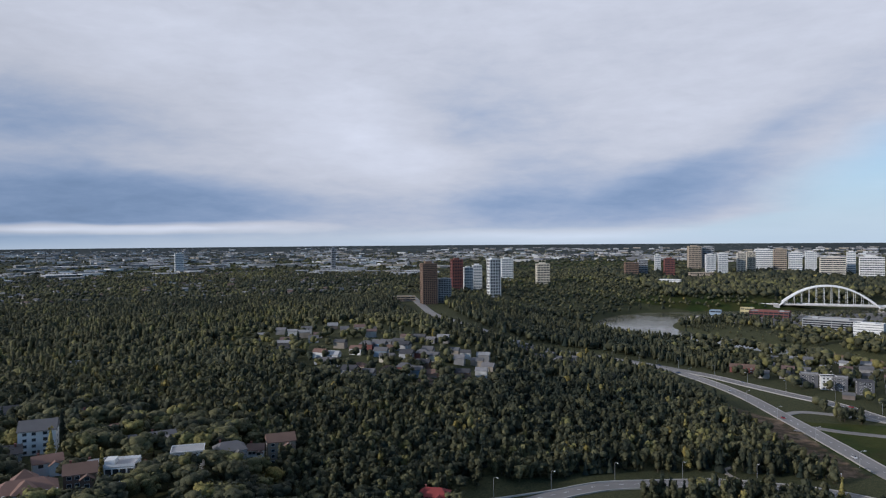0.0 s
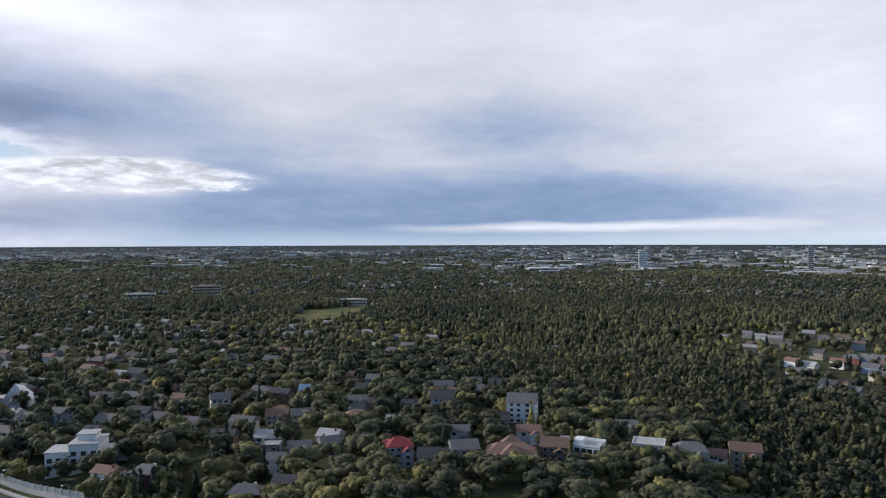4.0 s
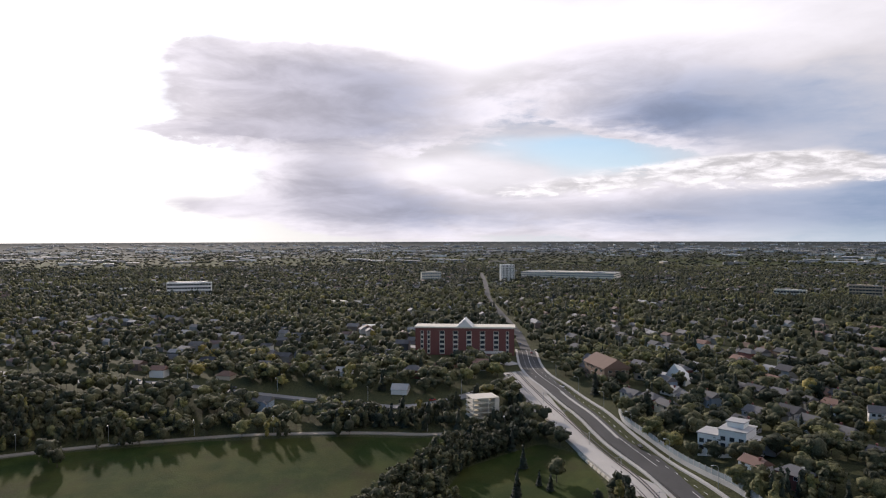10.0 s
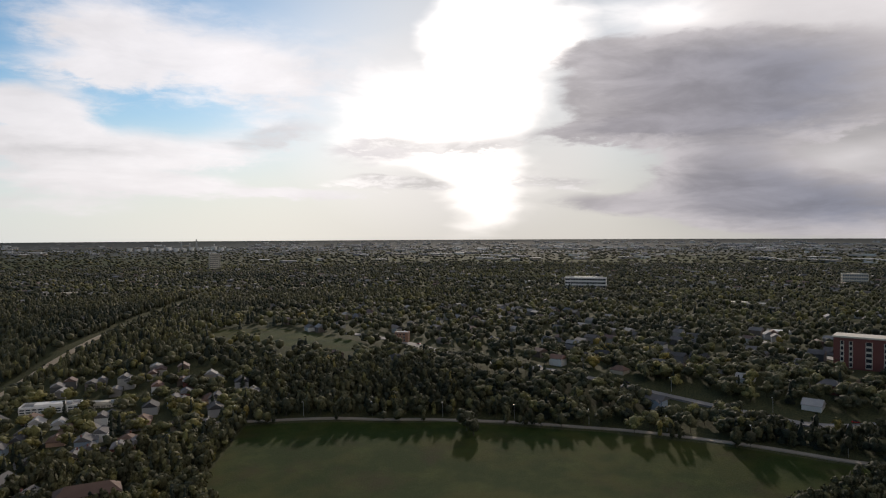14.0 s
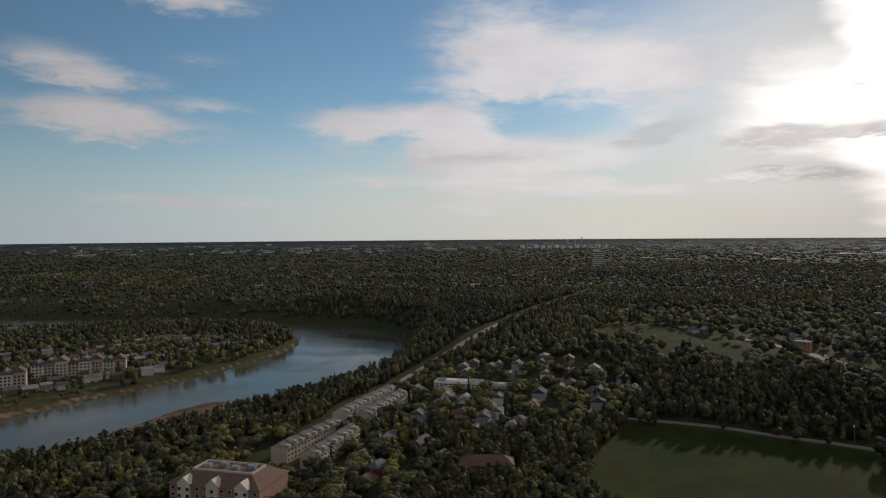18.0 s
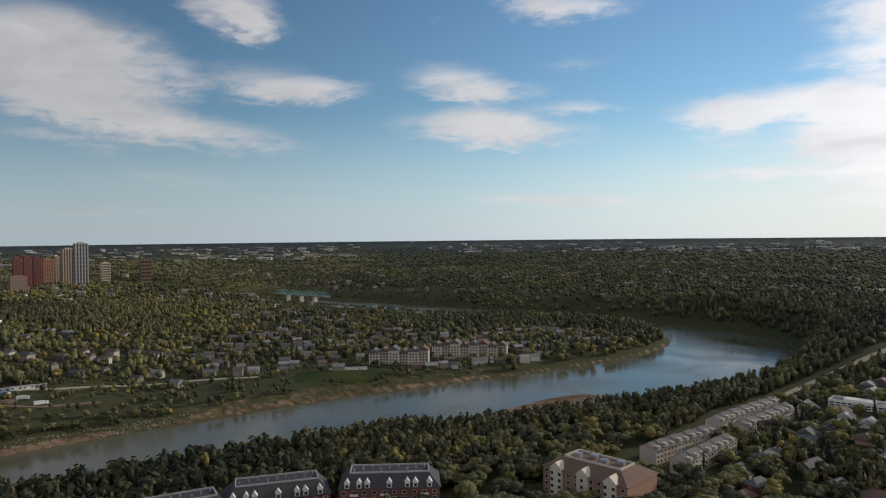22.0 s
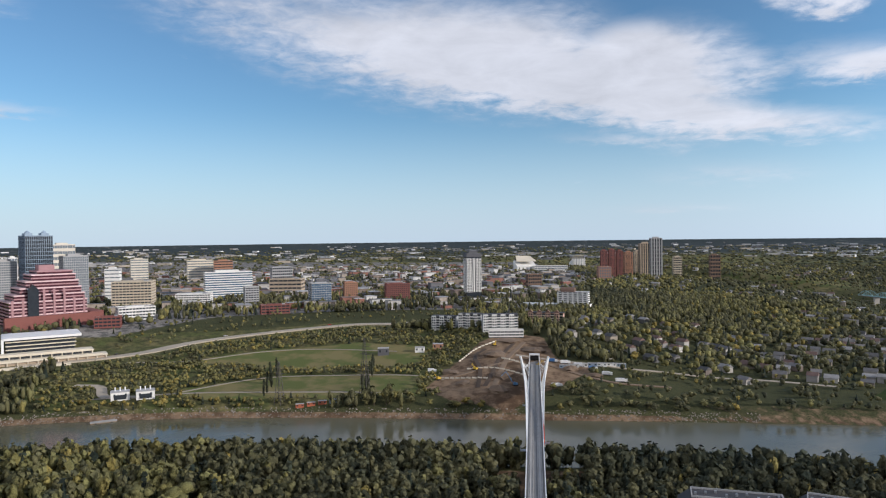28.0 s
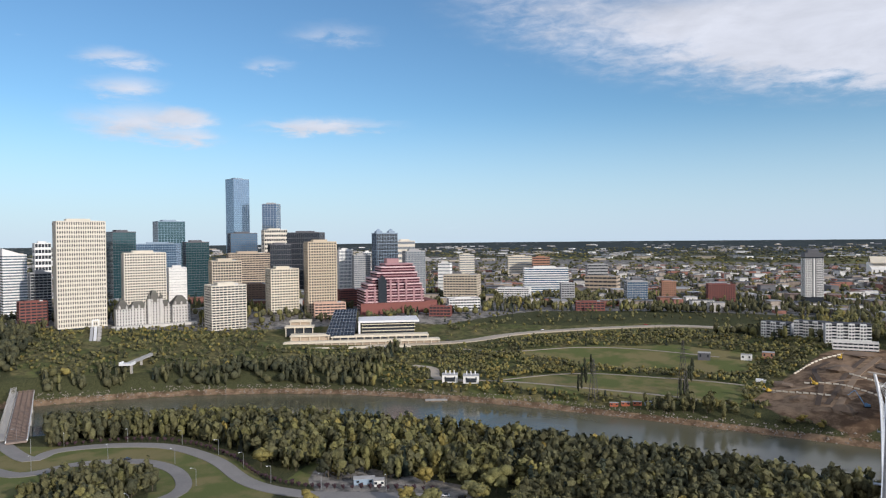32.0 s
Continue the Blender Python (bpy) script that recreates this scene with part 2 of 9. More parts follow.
# thickness of each kind of cloud
sheet_b = N.math("ADD", N.math("MULTIPLY", n_big, 1.6), 5.75)
sheet_b = N.math("SUBTRACT", sheet_b, N.math("MULTIPLY", N.ramp(s_dark, 0.0, 1.3), 2.7))
sheet_b = N.math("ADD", sheet_b, N.math("MULTIPLY", s_light, 3.6))
sheet_b = N.math("MAXIMUM", N.math("ADD", sheet_b, N.math("ADD", N.math("MULTIPLY", N.math("SUBTRACT", n_fine, 0.5), 1.1), N.math("MULTIPLY", N.math("SUBTRACT", n_mid, 0.5), 1.2))), 3.0)
sheet_c = tint(N.mix(N.ramp(sheet_b, 3.4, 6.6), (0.65, 0.87, 1.20, 1), (0.99, 0.98, 0.99, 1)), sheet_b)
sheet_f = N.math("MULTIPLY", N.ramp(bear, 106, 92), N.ramp(s_gap, 0.1, 0.85, 1.0, 0.28))
sheet_f = N.math("MULTIPLY", sheet_f, N.ramp(high, -0.5, 1.6, 0.35, 1.0))
bank = N.math("ADD", bank, N.math("ADD", N.math("MULTIPLY", N.math("SUBTRACT", n_fine, 0.5), 0.40), N.math("MULTIPLY", N.math("SUBTRACT", n_mid, 0.5), 0.45)))
bank_f = N.math("MULTIPLY", N.ramp(bank, 0.10, 0.48), N.ramp(bear, 54, 74))
bank_c = N.mix(N.ramp(bank, 0.15, 1.7), (7.8, 7.6, 7.8, 1), N.mix(N.ramp(bear, 106, 74), (5.2, 5.1, 5.5, 1), (2.3, 2.8, 3.9, 1)))
broken = N.math("ADD", cumuli, N.math("MULTIPLY", N.math("SUBTRACT", n_fine, 0.5), N.ramp(cumuli, 0.0, 0.35, 0.0, 1.5)))
broken_f = N.math("MULTIPLY", N.ramp(broken, 0.15, 0.6), 0.9)
broken_v = N.math("ADD", N.ramp(n_fine, 0.35, 0.65, 5.2, 9.6), N.ramp(bear, 70, 115, 0.0, 3.0))
fair = gather([fair_a, fair_b, fair_c, fair_d, fair_e])
fair = N.math("ADD", fair, N.math("MULTIPLY", N.math("MULTIPLY", N.math("SUBTRACT", n_fine, 0.5), 0.85), N.ramp(fair, 0.0, 0.3)))
fair_f = N.math("MULTIPLY", N.ramp(fair, 0.0, 0.8), 0.92)
near = N.ramp(gather([puff(flat, 114, 12, 60, 40)]), 0.0, 0.8)
fair_v = N.math("ADD", N.math("ADD", 4.9, N.math("MULTIPLY", n_mid, 4.0)), N.math("MULTIPLY", near, 3.6))
fair_v = N.math("SUBTRACT", fair_v, N.math("MULTIPLY", N.ramp(wisp_grey, 0.05, 0.7), 2.6))
sky = N.put("ShaderNodeTexSky")
sky.sky_type, sky.sun_disc, sky.sun_elevation, sky.sun_rotation = "NISHITA", False, radians(SUN_E), radians(-SUN_A)
sky.air_density, sky.dust_density, sky.ozone_density, sky.altitude = 1.0, 0.25, 2.0, 700
tone = N.put("ShaderNodeVectorMath", {0: sky.outputs[0], 1: (0.86, 1.06, 1.09)}, op="MULTIPLY").outputs[0]
total = N.mix(N.ramp(high, 11.0, -1.0, 0.0, 0.85), tone, (5.3, 6.3, 7.2, 1))
warm = N.ramp(gather([puff(flat, 118, 1.0, 66, 11)]), 0.0, 0.9)
total = N.mix(N.math("MULTIPLY", warm, 0.75), total, (9.5, 9.2, 8.1, 1))
halo = N.ramp(gather([puff(flat, 114, 12, 30, 22), puff(flat, 118, 8, 14, 9, 0, 0.5)]), 0.05, 0.9)
total = N.mix(N.math("MULTIPLY", halo, 0.8), total, (12.0, 11.8, 11.4, 1))
total = N.mix(fair_f, total, tint((1.0, 0.99, 1.0), fair_v))
total = N.mix(N.ramp(N.math("ADD", core, N.math("MULTIPLY", N.math("SUBTRACT", n_mid, 0.5), 0.5)), 0.08, 0.8), total, (24.0, 23.4, 22.4, 1))
total = N.mix(N.math("MULTIPLY", N.ramp(wisp_grey, 0.08, 0.8), N.ramp(bear, 136, 126, 0.0, 0.75)), total, (8.4, 8.2, 8.4, 1))
total = N.mix(sheet_f, total, sheet_c)
total = N.mix(bank_f, total, tint(bank_c, N.ramp(n_mid, 0.3, 0.7, 0.84, 1.16)))
total = N.mix(broken_f, total, tint((1.0, 0.99, 0.97), broken_v))
# added sky gain round bearings 138 to 160, and slightly below 40, offsetting lower exposure
flank = N.math("MULTIPLY", N.ramp(bear, 112, 138), N.ramp(bear, 212, 160))
total = tint(total, N.math("ADD", N.math("ADD", 1.0, N.math("MULTIPLY", flank, 0.42)), N.ramp(bear, 40, -10, 0.0, 0.13)))
back = N.put("ShaderNodeBackground", {0: total, 1: 0.1})
nt.links.new(back.outputs[0], N.put("ShaderNodeOutputWorld").inputs[0])

sun = new("sun", bpy.data.lights.new("sun", "SUN"))
sun.data.energy, sun.data.angle, sun.data.color = 3.5, radians(2.5), (1.0, 0.89, 0.74)
sun.matrix_world = look((0, 0, 0), (math.sin(radians(SUN_A)), -math.cos(radians(SUN_A)), -math.tan(radians(SUN_E))))

# ---- materials ----
MATS = {}


def surface(name, col, rough=0.8, var=0.25, scale=0.5, fine=0.0, bump=0.0, metal=0.0, spec=0.4, tint=None, per="object"):
    """A painted, stony or grown surface: two scales of mottling, a shift from piece to piece, and fine relief."""
    if name in MATS:
        return MATS[name]
    m = bpy.data.materials.new(name)
    m.use_nodes = True
    m.node_tree.nodes.clear()
    n = Net(m.node_tree)
    pos = n.put("ShaderNodeNewGeometry").outputs["Position"]
    big = n.noise(pos, scale, 3.0, 0.6)
    small = n.noise(pos, scale * 7 if not fine else fine, 4.0, 0.65)
    v = n.math("ADD", n.math("MULTIPLY", n.math("SUBTRACT", big, 0.5), var * 1.6), n.math("MULTIPLY", n.math("SUBTRACT", small, 0.5), var * 1.3))
    if per == "object":
        rnd = n.put("ShaderNodeObjectInfo").outputs["Random"]
    else:
        rnd = n.put("ShaderNodeNewGeometry").outputs["Random Per Island"]
    v = n.math("ADD", v, n.math("MULTIPLY", n.math("SUBTRACT", rnd, 0.5), var * 0.8))
    gain = n.math("ADD", v, 1.0)
    base = (*col, 1.0)
    if tint:
        base = n.mix(n.math("MULTIPLY", rnd, 1.0), (*col, 1.0), (*tint, 1.0))
    colour = n.put("ShaderNodeVectorMath", {0: base if hasattr(base, "is_output") else col, "Scale": gain}, op="SCALE").outputs[0]
    b = n.put("ShaderNodeBsdfPrincipled", {"Base Color": colour, "Roughness": rough, "Metallic": metal, "Specular IOR Level": spec})
    if bump:
        bn = n.put("ShaderNodeBump", {"Strength": bump, "Distance": 0.1, "Height": small})
        m.node_tree.links.new(bn.outputs[0], b.inputs["Normal"])
    m.node_tree.links.new(b.outputs[0], n.put("ShaderNodeOutputMaterial").inputs[0])
    MATS[name] = m
    return m


def leafage(name):
    """Leaves: hue from the tree's tint attribute (0 dark green, 0.6 olive, 1 autumn yellow; far haze and frontal sun
    included), brightness from clump to clump.
    """
    m = bpy.data.materials.new(name)
    m.use_nodes = True
    m.node_tree.nodes.clear()
    n = Net(m.node_tree)
    t = n.put("ShaderNodeAttribute", attr="tint").outputs["Fac"]
    rnd = n.put("ShaderNodeNewGeometry").outputs["Random Per Island"]
    ramp = n.put("ShaderNodeValToRGB", {0: t})
    e = ramp.color_ramp.elements
    e[0].position, e[0].color = 0.0, (0.024, 0.034, 0.026, 1)
    e[1].position, e[1].color = 1.0, (0.25, 0.195, 0.055, 1)
    for p, c in ((0.25, (0.063, 0.066, 0.038)), (0.5, (0.112, 0.107, 0.054)), (0.72, (0.172, 0.164, 0.062))):
        k = e.new(p)
        k.color = (*c, 1)
    pos = n.put("ShaderNodeNewGeometry").outputs["Position"]
    fine, spot = n.noise(pos, 1.6, 3.0, 0.7), n.noise(pos, 0.03, 2.0)
    gain = n.math("ADD", n.math("MULTIPLY", rnd, 0.40), n.math("ADD", n.ramp(fine, 0.3, 0.7, 0.05, 0.85), n.ramp(spot, 0.3, 0.7, 0.1, 0.5)))
    colour = n.put("ShaderNodeVectorMath", {0: ramp.outputs[0], "Scale": gain}, op="SCALE").outputs[0]
    b = n.put("ShaderNodeBsdfPrincipled", {"Base Color": colour, "Roughness": 0.75, "Specular IOR Level": 0.15})
    bn = n.put("ShaderNodeBump", {"Strength": 0.8, "Distance": 0.5, "Height": fine})
    m.node_tree.links.new(bn.outputs[0], b.inputs["Normal"])
    tr = n.put("ShaderNodeBsdfTranslucent", {0: colour})
    mx = n.put("ShaderNodeMixShader", {0: 0.08, 1: b.outputs[0], 2: tr.outputs[0]})
    m.node_tree.links.new(mx.outputs[0], n.put("ShaderNodeOutputMaterial").inputs[0])
    return m


def glassy(name, col, rough=0.12, spec=0.8, metal=0.0, var=0.3):
    """Window glass seen from outside: a dark reflecting pane with uneven gloss from pane to pane."""
    if name in MATS:
        return MATS[name]
    m = bpy.data.materials.new(name)
    m.use_nodes = True
    m.node_tree.nodes.clear()
    n = Net(m.node_tree)
    rnd = n.put("ShaderNodeNewGeometry").outputs["Random Per Island"]
    pos = n.put("ShaderNodeNewGeometry").outputs["Position"]
    wob = n.noise(pos, 0.25, 2.0)
    gain = n.math("ADD", n.math("MULTIPLY", n.math("SUBTRACT", n.math("ADD", rnd, wob), 1.0), var * 2), 1.0)
    colour = n.put("ShaderNodeVectorMath", {0: col, "Scale": gain}, op="SCALE").outputs[0]
    bn = n.put("ShaderNodeBump", {"Strength": 0.06, "Distance": 0.5, "Height": wob})
    b = n.put("ShaderNodeBsdfPrincipled", {"Base Color": colour, "Roughness": rough, "Specular IOR Level": spec, "Metallic": metal, "Normal": bn.outputs[0]})
    m.node_tree.links.new(b.outputs[0], n.put("ShaderNodeOutputMaterial").inputs[0])
    MATS[name] = m
    return m


LEAF = leafage("leaves")
BARK = surface("bark", (0.09, 0.07, 0.05), 0.9, 0.4, 0.8)
ASPHALT = surface("asphalt", (0.062, 0.060, 0.060), 0.85, 0.35, 0.05, 0.8)
CONCRETE = surface("concrete", (0.42, 0.40, 0.37), 0.85, 0.25, 0.06, 1.2)
PALE_CONCRETE = surface("pale_concrete", (0.43, 0.40, 0.365), 0.85, 0.22, 0.06, 1.2)
GRAVEL = surface("gravel_path", (0.30, 0.26, 0.21), 0.9, 0.3, 0.06, 1.0)
PAINT = surface("road_paint", (0.75, 0.75, 0.72), 0.7, 0.15, 0.4)


def ground_material():
    m = bpy.data.materials.new("ground")
    m.use_nodes = True
    m.node_tree.nodes.clear()
    n = Net(m.node_tree)
    pos = n.put("ShaderNodeNewGeometry").outputs["Position"]
    at_c = n.put("ShaderNodeAttribute", attr="cover")
    cov, dry_lit = n.put("ShaderNodeSeparateColor", {0: at_c.outputs["Color"]}), at_c.outputs["Alpha"]
    n1, n2, n3 = n.noise(pos, 0.02, 4.0), n.noise(pos, 0.12, 5.0, 0.65), n.noise(pos, 0.9, 4.0, 0.7)
    edge = n.math("MULTIPLY", n.math("SUBTRACT", n2, 0.5), 0.5)
    wood = n.mix(n.ramp(n3, 0.3, 0.7), (0.036, 0.042, 0.020, 1), (0.080, 0.080, 0.036, 1))
    lush = n.mix(n.ramp(n1, 0.42, 0.60), (0.022, 0.040, 0.006, 1), (0.054, 0.058, 0.012, 1))
    # dry grass colour, lightened to put in frontal sun on the city-side lawns
    hay_lit = n.mix(n.ramp(n.noise(pos, 0.035, 4.0), 0.4, 0.6), (0.120, 0.138, 0.046, 1), (0.220, 0.185, 0.085, 1))
    lush = n.mix(n.math("MULTIPLY", n.ramp(n.noise(pos, 0.045, 5.0, 0.65), 0.45, 0.72), 0.7), lush, (0.060, 0.075, 0.016, 1))
    lush = n.mix(n.ramp(n.noise(pos, 0.028, 6.0, 0.7), 0.48, 0.75, 0.0, 0.7), lush, (0.040, 0.030, 0.014, 1))
    lush = n.mix(dry_lit, lush, hay_lit)
    lush = n.mix(n.ramp(n3, 0.3, 0.7, 0.0, 0.35), lush, (0.036, 0.046, 0.016, 1))
    soil = n.mix(n.ramp(n.math("ADD", n.math("MULTIPLY", n2, 0.6), n.math("MULTIPLY", n1, 0.4)), 0.4, 0.62), (0.090, 0.058, 0.037, 1), (0.255, 0.178, 0.115, 1))
    town = n.mix(n.ramp(n2, 0.4, 0.6), (0.105, 0.102, 0.096, 1), (0.27, 0.25, 0.225, 1))
    c = n.mix(n.ramp(n.math("ADD", cov.outputs[0], edge), 0.4, 0.6), wood, lush)
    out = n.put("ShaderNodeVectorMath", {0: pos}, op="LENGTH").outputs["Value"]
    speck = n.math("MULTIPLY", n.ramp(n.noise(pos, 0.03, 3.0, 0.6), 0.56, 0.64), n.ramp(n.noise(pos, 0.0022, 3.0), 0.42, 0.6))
    # distance haze put into the ground colour: blue-grey tones blended in past 3 km
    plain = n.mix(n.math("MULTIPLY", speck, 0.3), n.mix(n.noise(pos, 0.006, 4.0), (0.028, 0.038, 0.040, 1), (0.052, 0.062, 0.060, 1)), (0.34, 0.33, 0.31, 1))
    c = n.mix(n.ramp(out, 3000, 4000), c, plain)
    c = n.mix(n.ramp(n.math("ADD", cov.outputs[2], edge), 0.4, 0.6), c, town)
    c = n.mix(n.ramp(n.math("ADD", cov.outputs[1], edge), 0.4, 0.6), c, soil)
    gain = n.ramp(n3, 0.2, 0.8, 0.75, 1.25, False)
    c = n.put("ShaderNodeVectorMath", {0: c, "Scale": gain}, op="SCALE").outputs[0]
    bn = n.put("ShaderNodeBump", {"Strength": 0.5, "Distance": 0.4, "Height": n3})
    b = n.put("ShaderNodeBsdfPrincipled", {"Base Color": c, "Roughness": 0.95, "Specular IOR Level": 0.1, "Normal": bn.outputs[0]})
    m.node_tree.links.new(b.outputs[0], n.put("ShaderNodeOutputMaterial").inputs[0])
    return m


def water_material():
    m = bpy.data.materials.new("river_water")
    m.use_nodes = True
    m.node_tree.nodes.clear()
    n = Net(m.node_tree)
    pos = n.put("ShaderNodeNewGeometry").outputs["Position"]
    n1, n2 = n.noise(pos, 0.012, 3.0, 0.5, 0.6), n.noise(pos, 0.5, 3.0, 0.6)
    c = n.mix(n1, (0.085, 0.082, 0.050, 1), (0.125, 0.118, 0.078, 1))
    bn = n.put("ShaderNodeBump", {"Strength": 0.25, "Distance": 0.06, "Height": n2})
    b = n.put("ShaderNodeBsdfPrincipled", {"Base Color": c, "Roughness": n.ramp(n1, 0.35, 0.65, 0.10, 0.24), "IOR": 1.33, "Normal": bn.outputs[0]})
    m.node_tree.links.new(b.outputs[0], n.put("ShaderNodeOutputMaterial").inputs[0])
    return m

# ---- land: the valley, its banks and the plateau ----
H_EYE = 150.0
RK = np.array([150, 250, 350, 450, 550, 700, 850, 1000, 1300, 1800, 2600], float)
LAND = {}


def slope(a, *zs):
    """Heights along the bearing a (degrees, counted from +y towards -x) at the distances RK."""
    LAND[a] = zs


slope(-60, 12, 12, 10, 10, 10, 10, 9, 9, 9, 30, 46)
slope(-30, 12, 12, 10, 10, 10, 10, 9, 9, 9, 20, 46)
slope(-20, 14, 14, 12, 12, 12, 10, 8, 8, 8, 30, 46)
slope(-10, 18, 18, 15, 16, 18, 18, 16, 14, 12, 46, 46)
slope(0, 24, 24, 24, 26, 30, 42, 46, 46, 46, 46, 46)
slope(10, 26, 30, 32, 34, 36, 42, 46, 46, 46, 46, 46)
slope(20, 26, 46, 46, 43, 38, 37, 44, 46, 46, 46, 46)
slope(30, 24, 48, 49, 48, 44, 38, 42, 46, 46, 46, 46)
slope(45, 22, 46, 48, 48, 48, 47, 44, 46, 46, 46, 46)
slope(60, 20, 32, 46, 48, 48, 47, 46, 46, 46, 46, 46)
slope(70, 18, 27, 36, 44, 46, 46, 46, 46, 46, 46, 46)
slope(80, 16, 20, 27, 36, 45, 46, 46, 46, 46, 46, 46)
slope(90, 14, 17, 22, 32, 44, 46, 46, 46, 46, 46, 46)
slope(110, 12, 15, 20, 26, 43, 46, 46, 46, 46, 46, 46)
slope(125, 12, 14, 18, 23, 38, 46, 46, 46, 46, 46, 46)
slope(137, 12, 13, 16, 19, 24, 42, 46, 46, 46, 46, 46)
slope(147, 12, 12, 14, 16, 18, 24, 40, 46, 46, 46, 46)
slope(155, 12, 12, 13, 14, 14, 10, 8, 20, 44, 46, 46)
slope(165, 12, 12, 13, 13, 11, 8, 8, 9, 30, 46, 46)
slope(175, 12, 12, 13, 11, 8, 7, 8, 9, 10, 40, 46)
slope(190, 12, 12, 11, 9, 8, 10, 9, 9, 10, 18, 46)
slope(200, 12, 12, 10, 9, 8, 11, 14, 24, 38, 42, 46)
slope(213, 12, 12, 10, 9, 8, 26, 44, 46, 46, 46, 46)
slope(219, 12, 12, 10, 9, 8, 30, 45, 46, 46, 46, 46)
slope(225, 12, 12, 10, 9, 8, 20, 34, 46, 46, 46, 46)
slope(240, 12, 12, 10, 9, 8, 15, 28, 44, 46, 46, 46)
slope(255, 12, 12, 10, 9, 8, 11, 28, 45, 46, 46, 46)
slope(270, 12, 12, 10, 9, 8, 12, 34, 46, 46, 46, 46)
slope(282, 12, 12, 10, 9, 8, 12, 34, 46, 46, 46, 46)

RIVER = [(1300, 1500, 70), (770, 1390, 65), (430, 1340, 70), (325, 1170, 62), (420, 960, 34), (570, 600, 36), (650, 250, 60), (662, 60, 62),
         (625, -85, 62), (540, -205, 62), (430, -310, 60), (290, -420, 60), (180, -500, 65), (60, -575, 75), (-80, -640, 85), (-215, -715, 85),
         (-330, -810, 80), (-400, -930, 75), (-390, -1060, 60), (-300, -1180, 55), (-120, -1330, 55), (120, -1500, 55), (300, -1620, 55),
         (520, -1680, 55), (900, -1900, 60)]


SAND = [(-160, -640), (-130, -612), (-80, -572), (-40, -540), (15, -515), (25, -530), (-15, -556), (-60, -592), (-105, -632), (-140, -650)]


def smooth_line(pts, n=6):
    """Catmull-Rom through the points."""
    p = np.array(pts, float)
    q = np.vstack([2 * p[0] - p[1], p, 2 * p[-1] - p[-2]])
    out = []
    for i in range(1, len(q) - 2):
        for u in np.arange(n) / n:
            a, b, c, d = q[i - 1], q[i], q[i + 1], q[i + 2]
            out.append(0.5 * (2 * b + (c - a) * u + (2 * a - 5 * b + 4 * c - d) * u * u + (3 * b - a - 3 * c + d) * u ** 3))
    return np.array(out + [p[-1]])


def line_dist(x, y, pts):
    """Distance from (x, y) to a polyline; a third column of pts is taken off as its half width."""
    p = np.asarray(pts, float)
    best = np.full(np.shape(x), 1e9)
    for a, b in zip(p[:-1], p[1:]):
        dx, dy = b[0] - a[0], b[1] - a[1]
        u = np.clip(((x - a[0]) * dx + (y - a[1]) * dy) / (dx * dx + dy * dy + 1e-9), 0, 1)
        d = np.hypot(x - a[0] - u * dx, y - a[1] - u * dy)
        if p.shape[1] > 2:
            d = d - (a[2] + u * (b[2] - a[2]))
        best = np.minimum(best, d)
    return best


def inside(x, y, poly):
    """Signed distance to a polygon, positive inside."""
    p = np.asarray(poly, float)
    d = line_dist(x, y, np.vstack([p, p[:1]]))
    hit = np.zeros(np.shape(x), bool)
    for a, b in zip(p, np.roll(p, -1, 0)):
        if a[1] != b[1]:
            hit ^= ((a[1] > y) != (b[1] > y)) & (x < (b[0] - a[0]) * (y - a[1]) / (b[1] - a[1]) + a[0])
    return np.where(hit, d, -d)


def stretch(r):
    """True distance for a distance in the model: beyond 2.5 km the country is drawn together towards its rim."""
    r = np.asarray(r, float)
    return np.where(r > 2500, 2500 - 2350 * np.log(np.maximum(1 - (r - 2500) / 2350, 1e-3)), r)


def squeeze(R):
    R = np.asarray(R, float)
    return np.where(R > 2500, 2500 + 2350 * (1 - np.exp(-(R - 2500) / 2350)), R)


RIVER_LINE = smooth_line(RIVER, 5)
BEARS = np.array(sorted(LAND))
TAB = np.array([LAND[k] for k in BEARS], float)
BEARS = np.concatenate([BEARS, [300]])
TAB = np.vstack([TAB, TAB[:1]])


def river_dist(x, y):
    x, y = np.asarray(x, float), np.asarray(y, float)
    d = np.full(x.shape, 1e4)
    near = np.hypot(x, y) < 2300
    if near.any():
        d[near] = line_dist(x[near], y[near], RIVER_LINE)
    return d


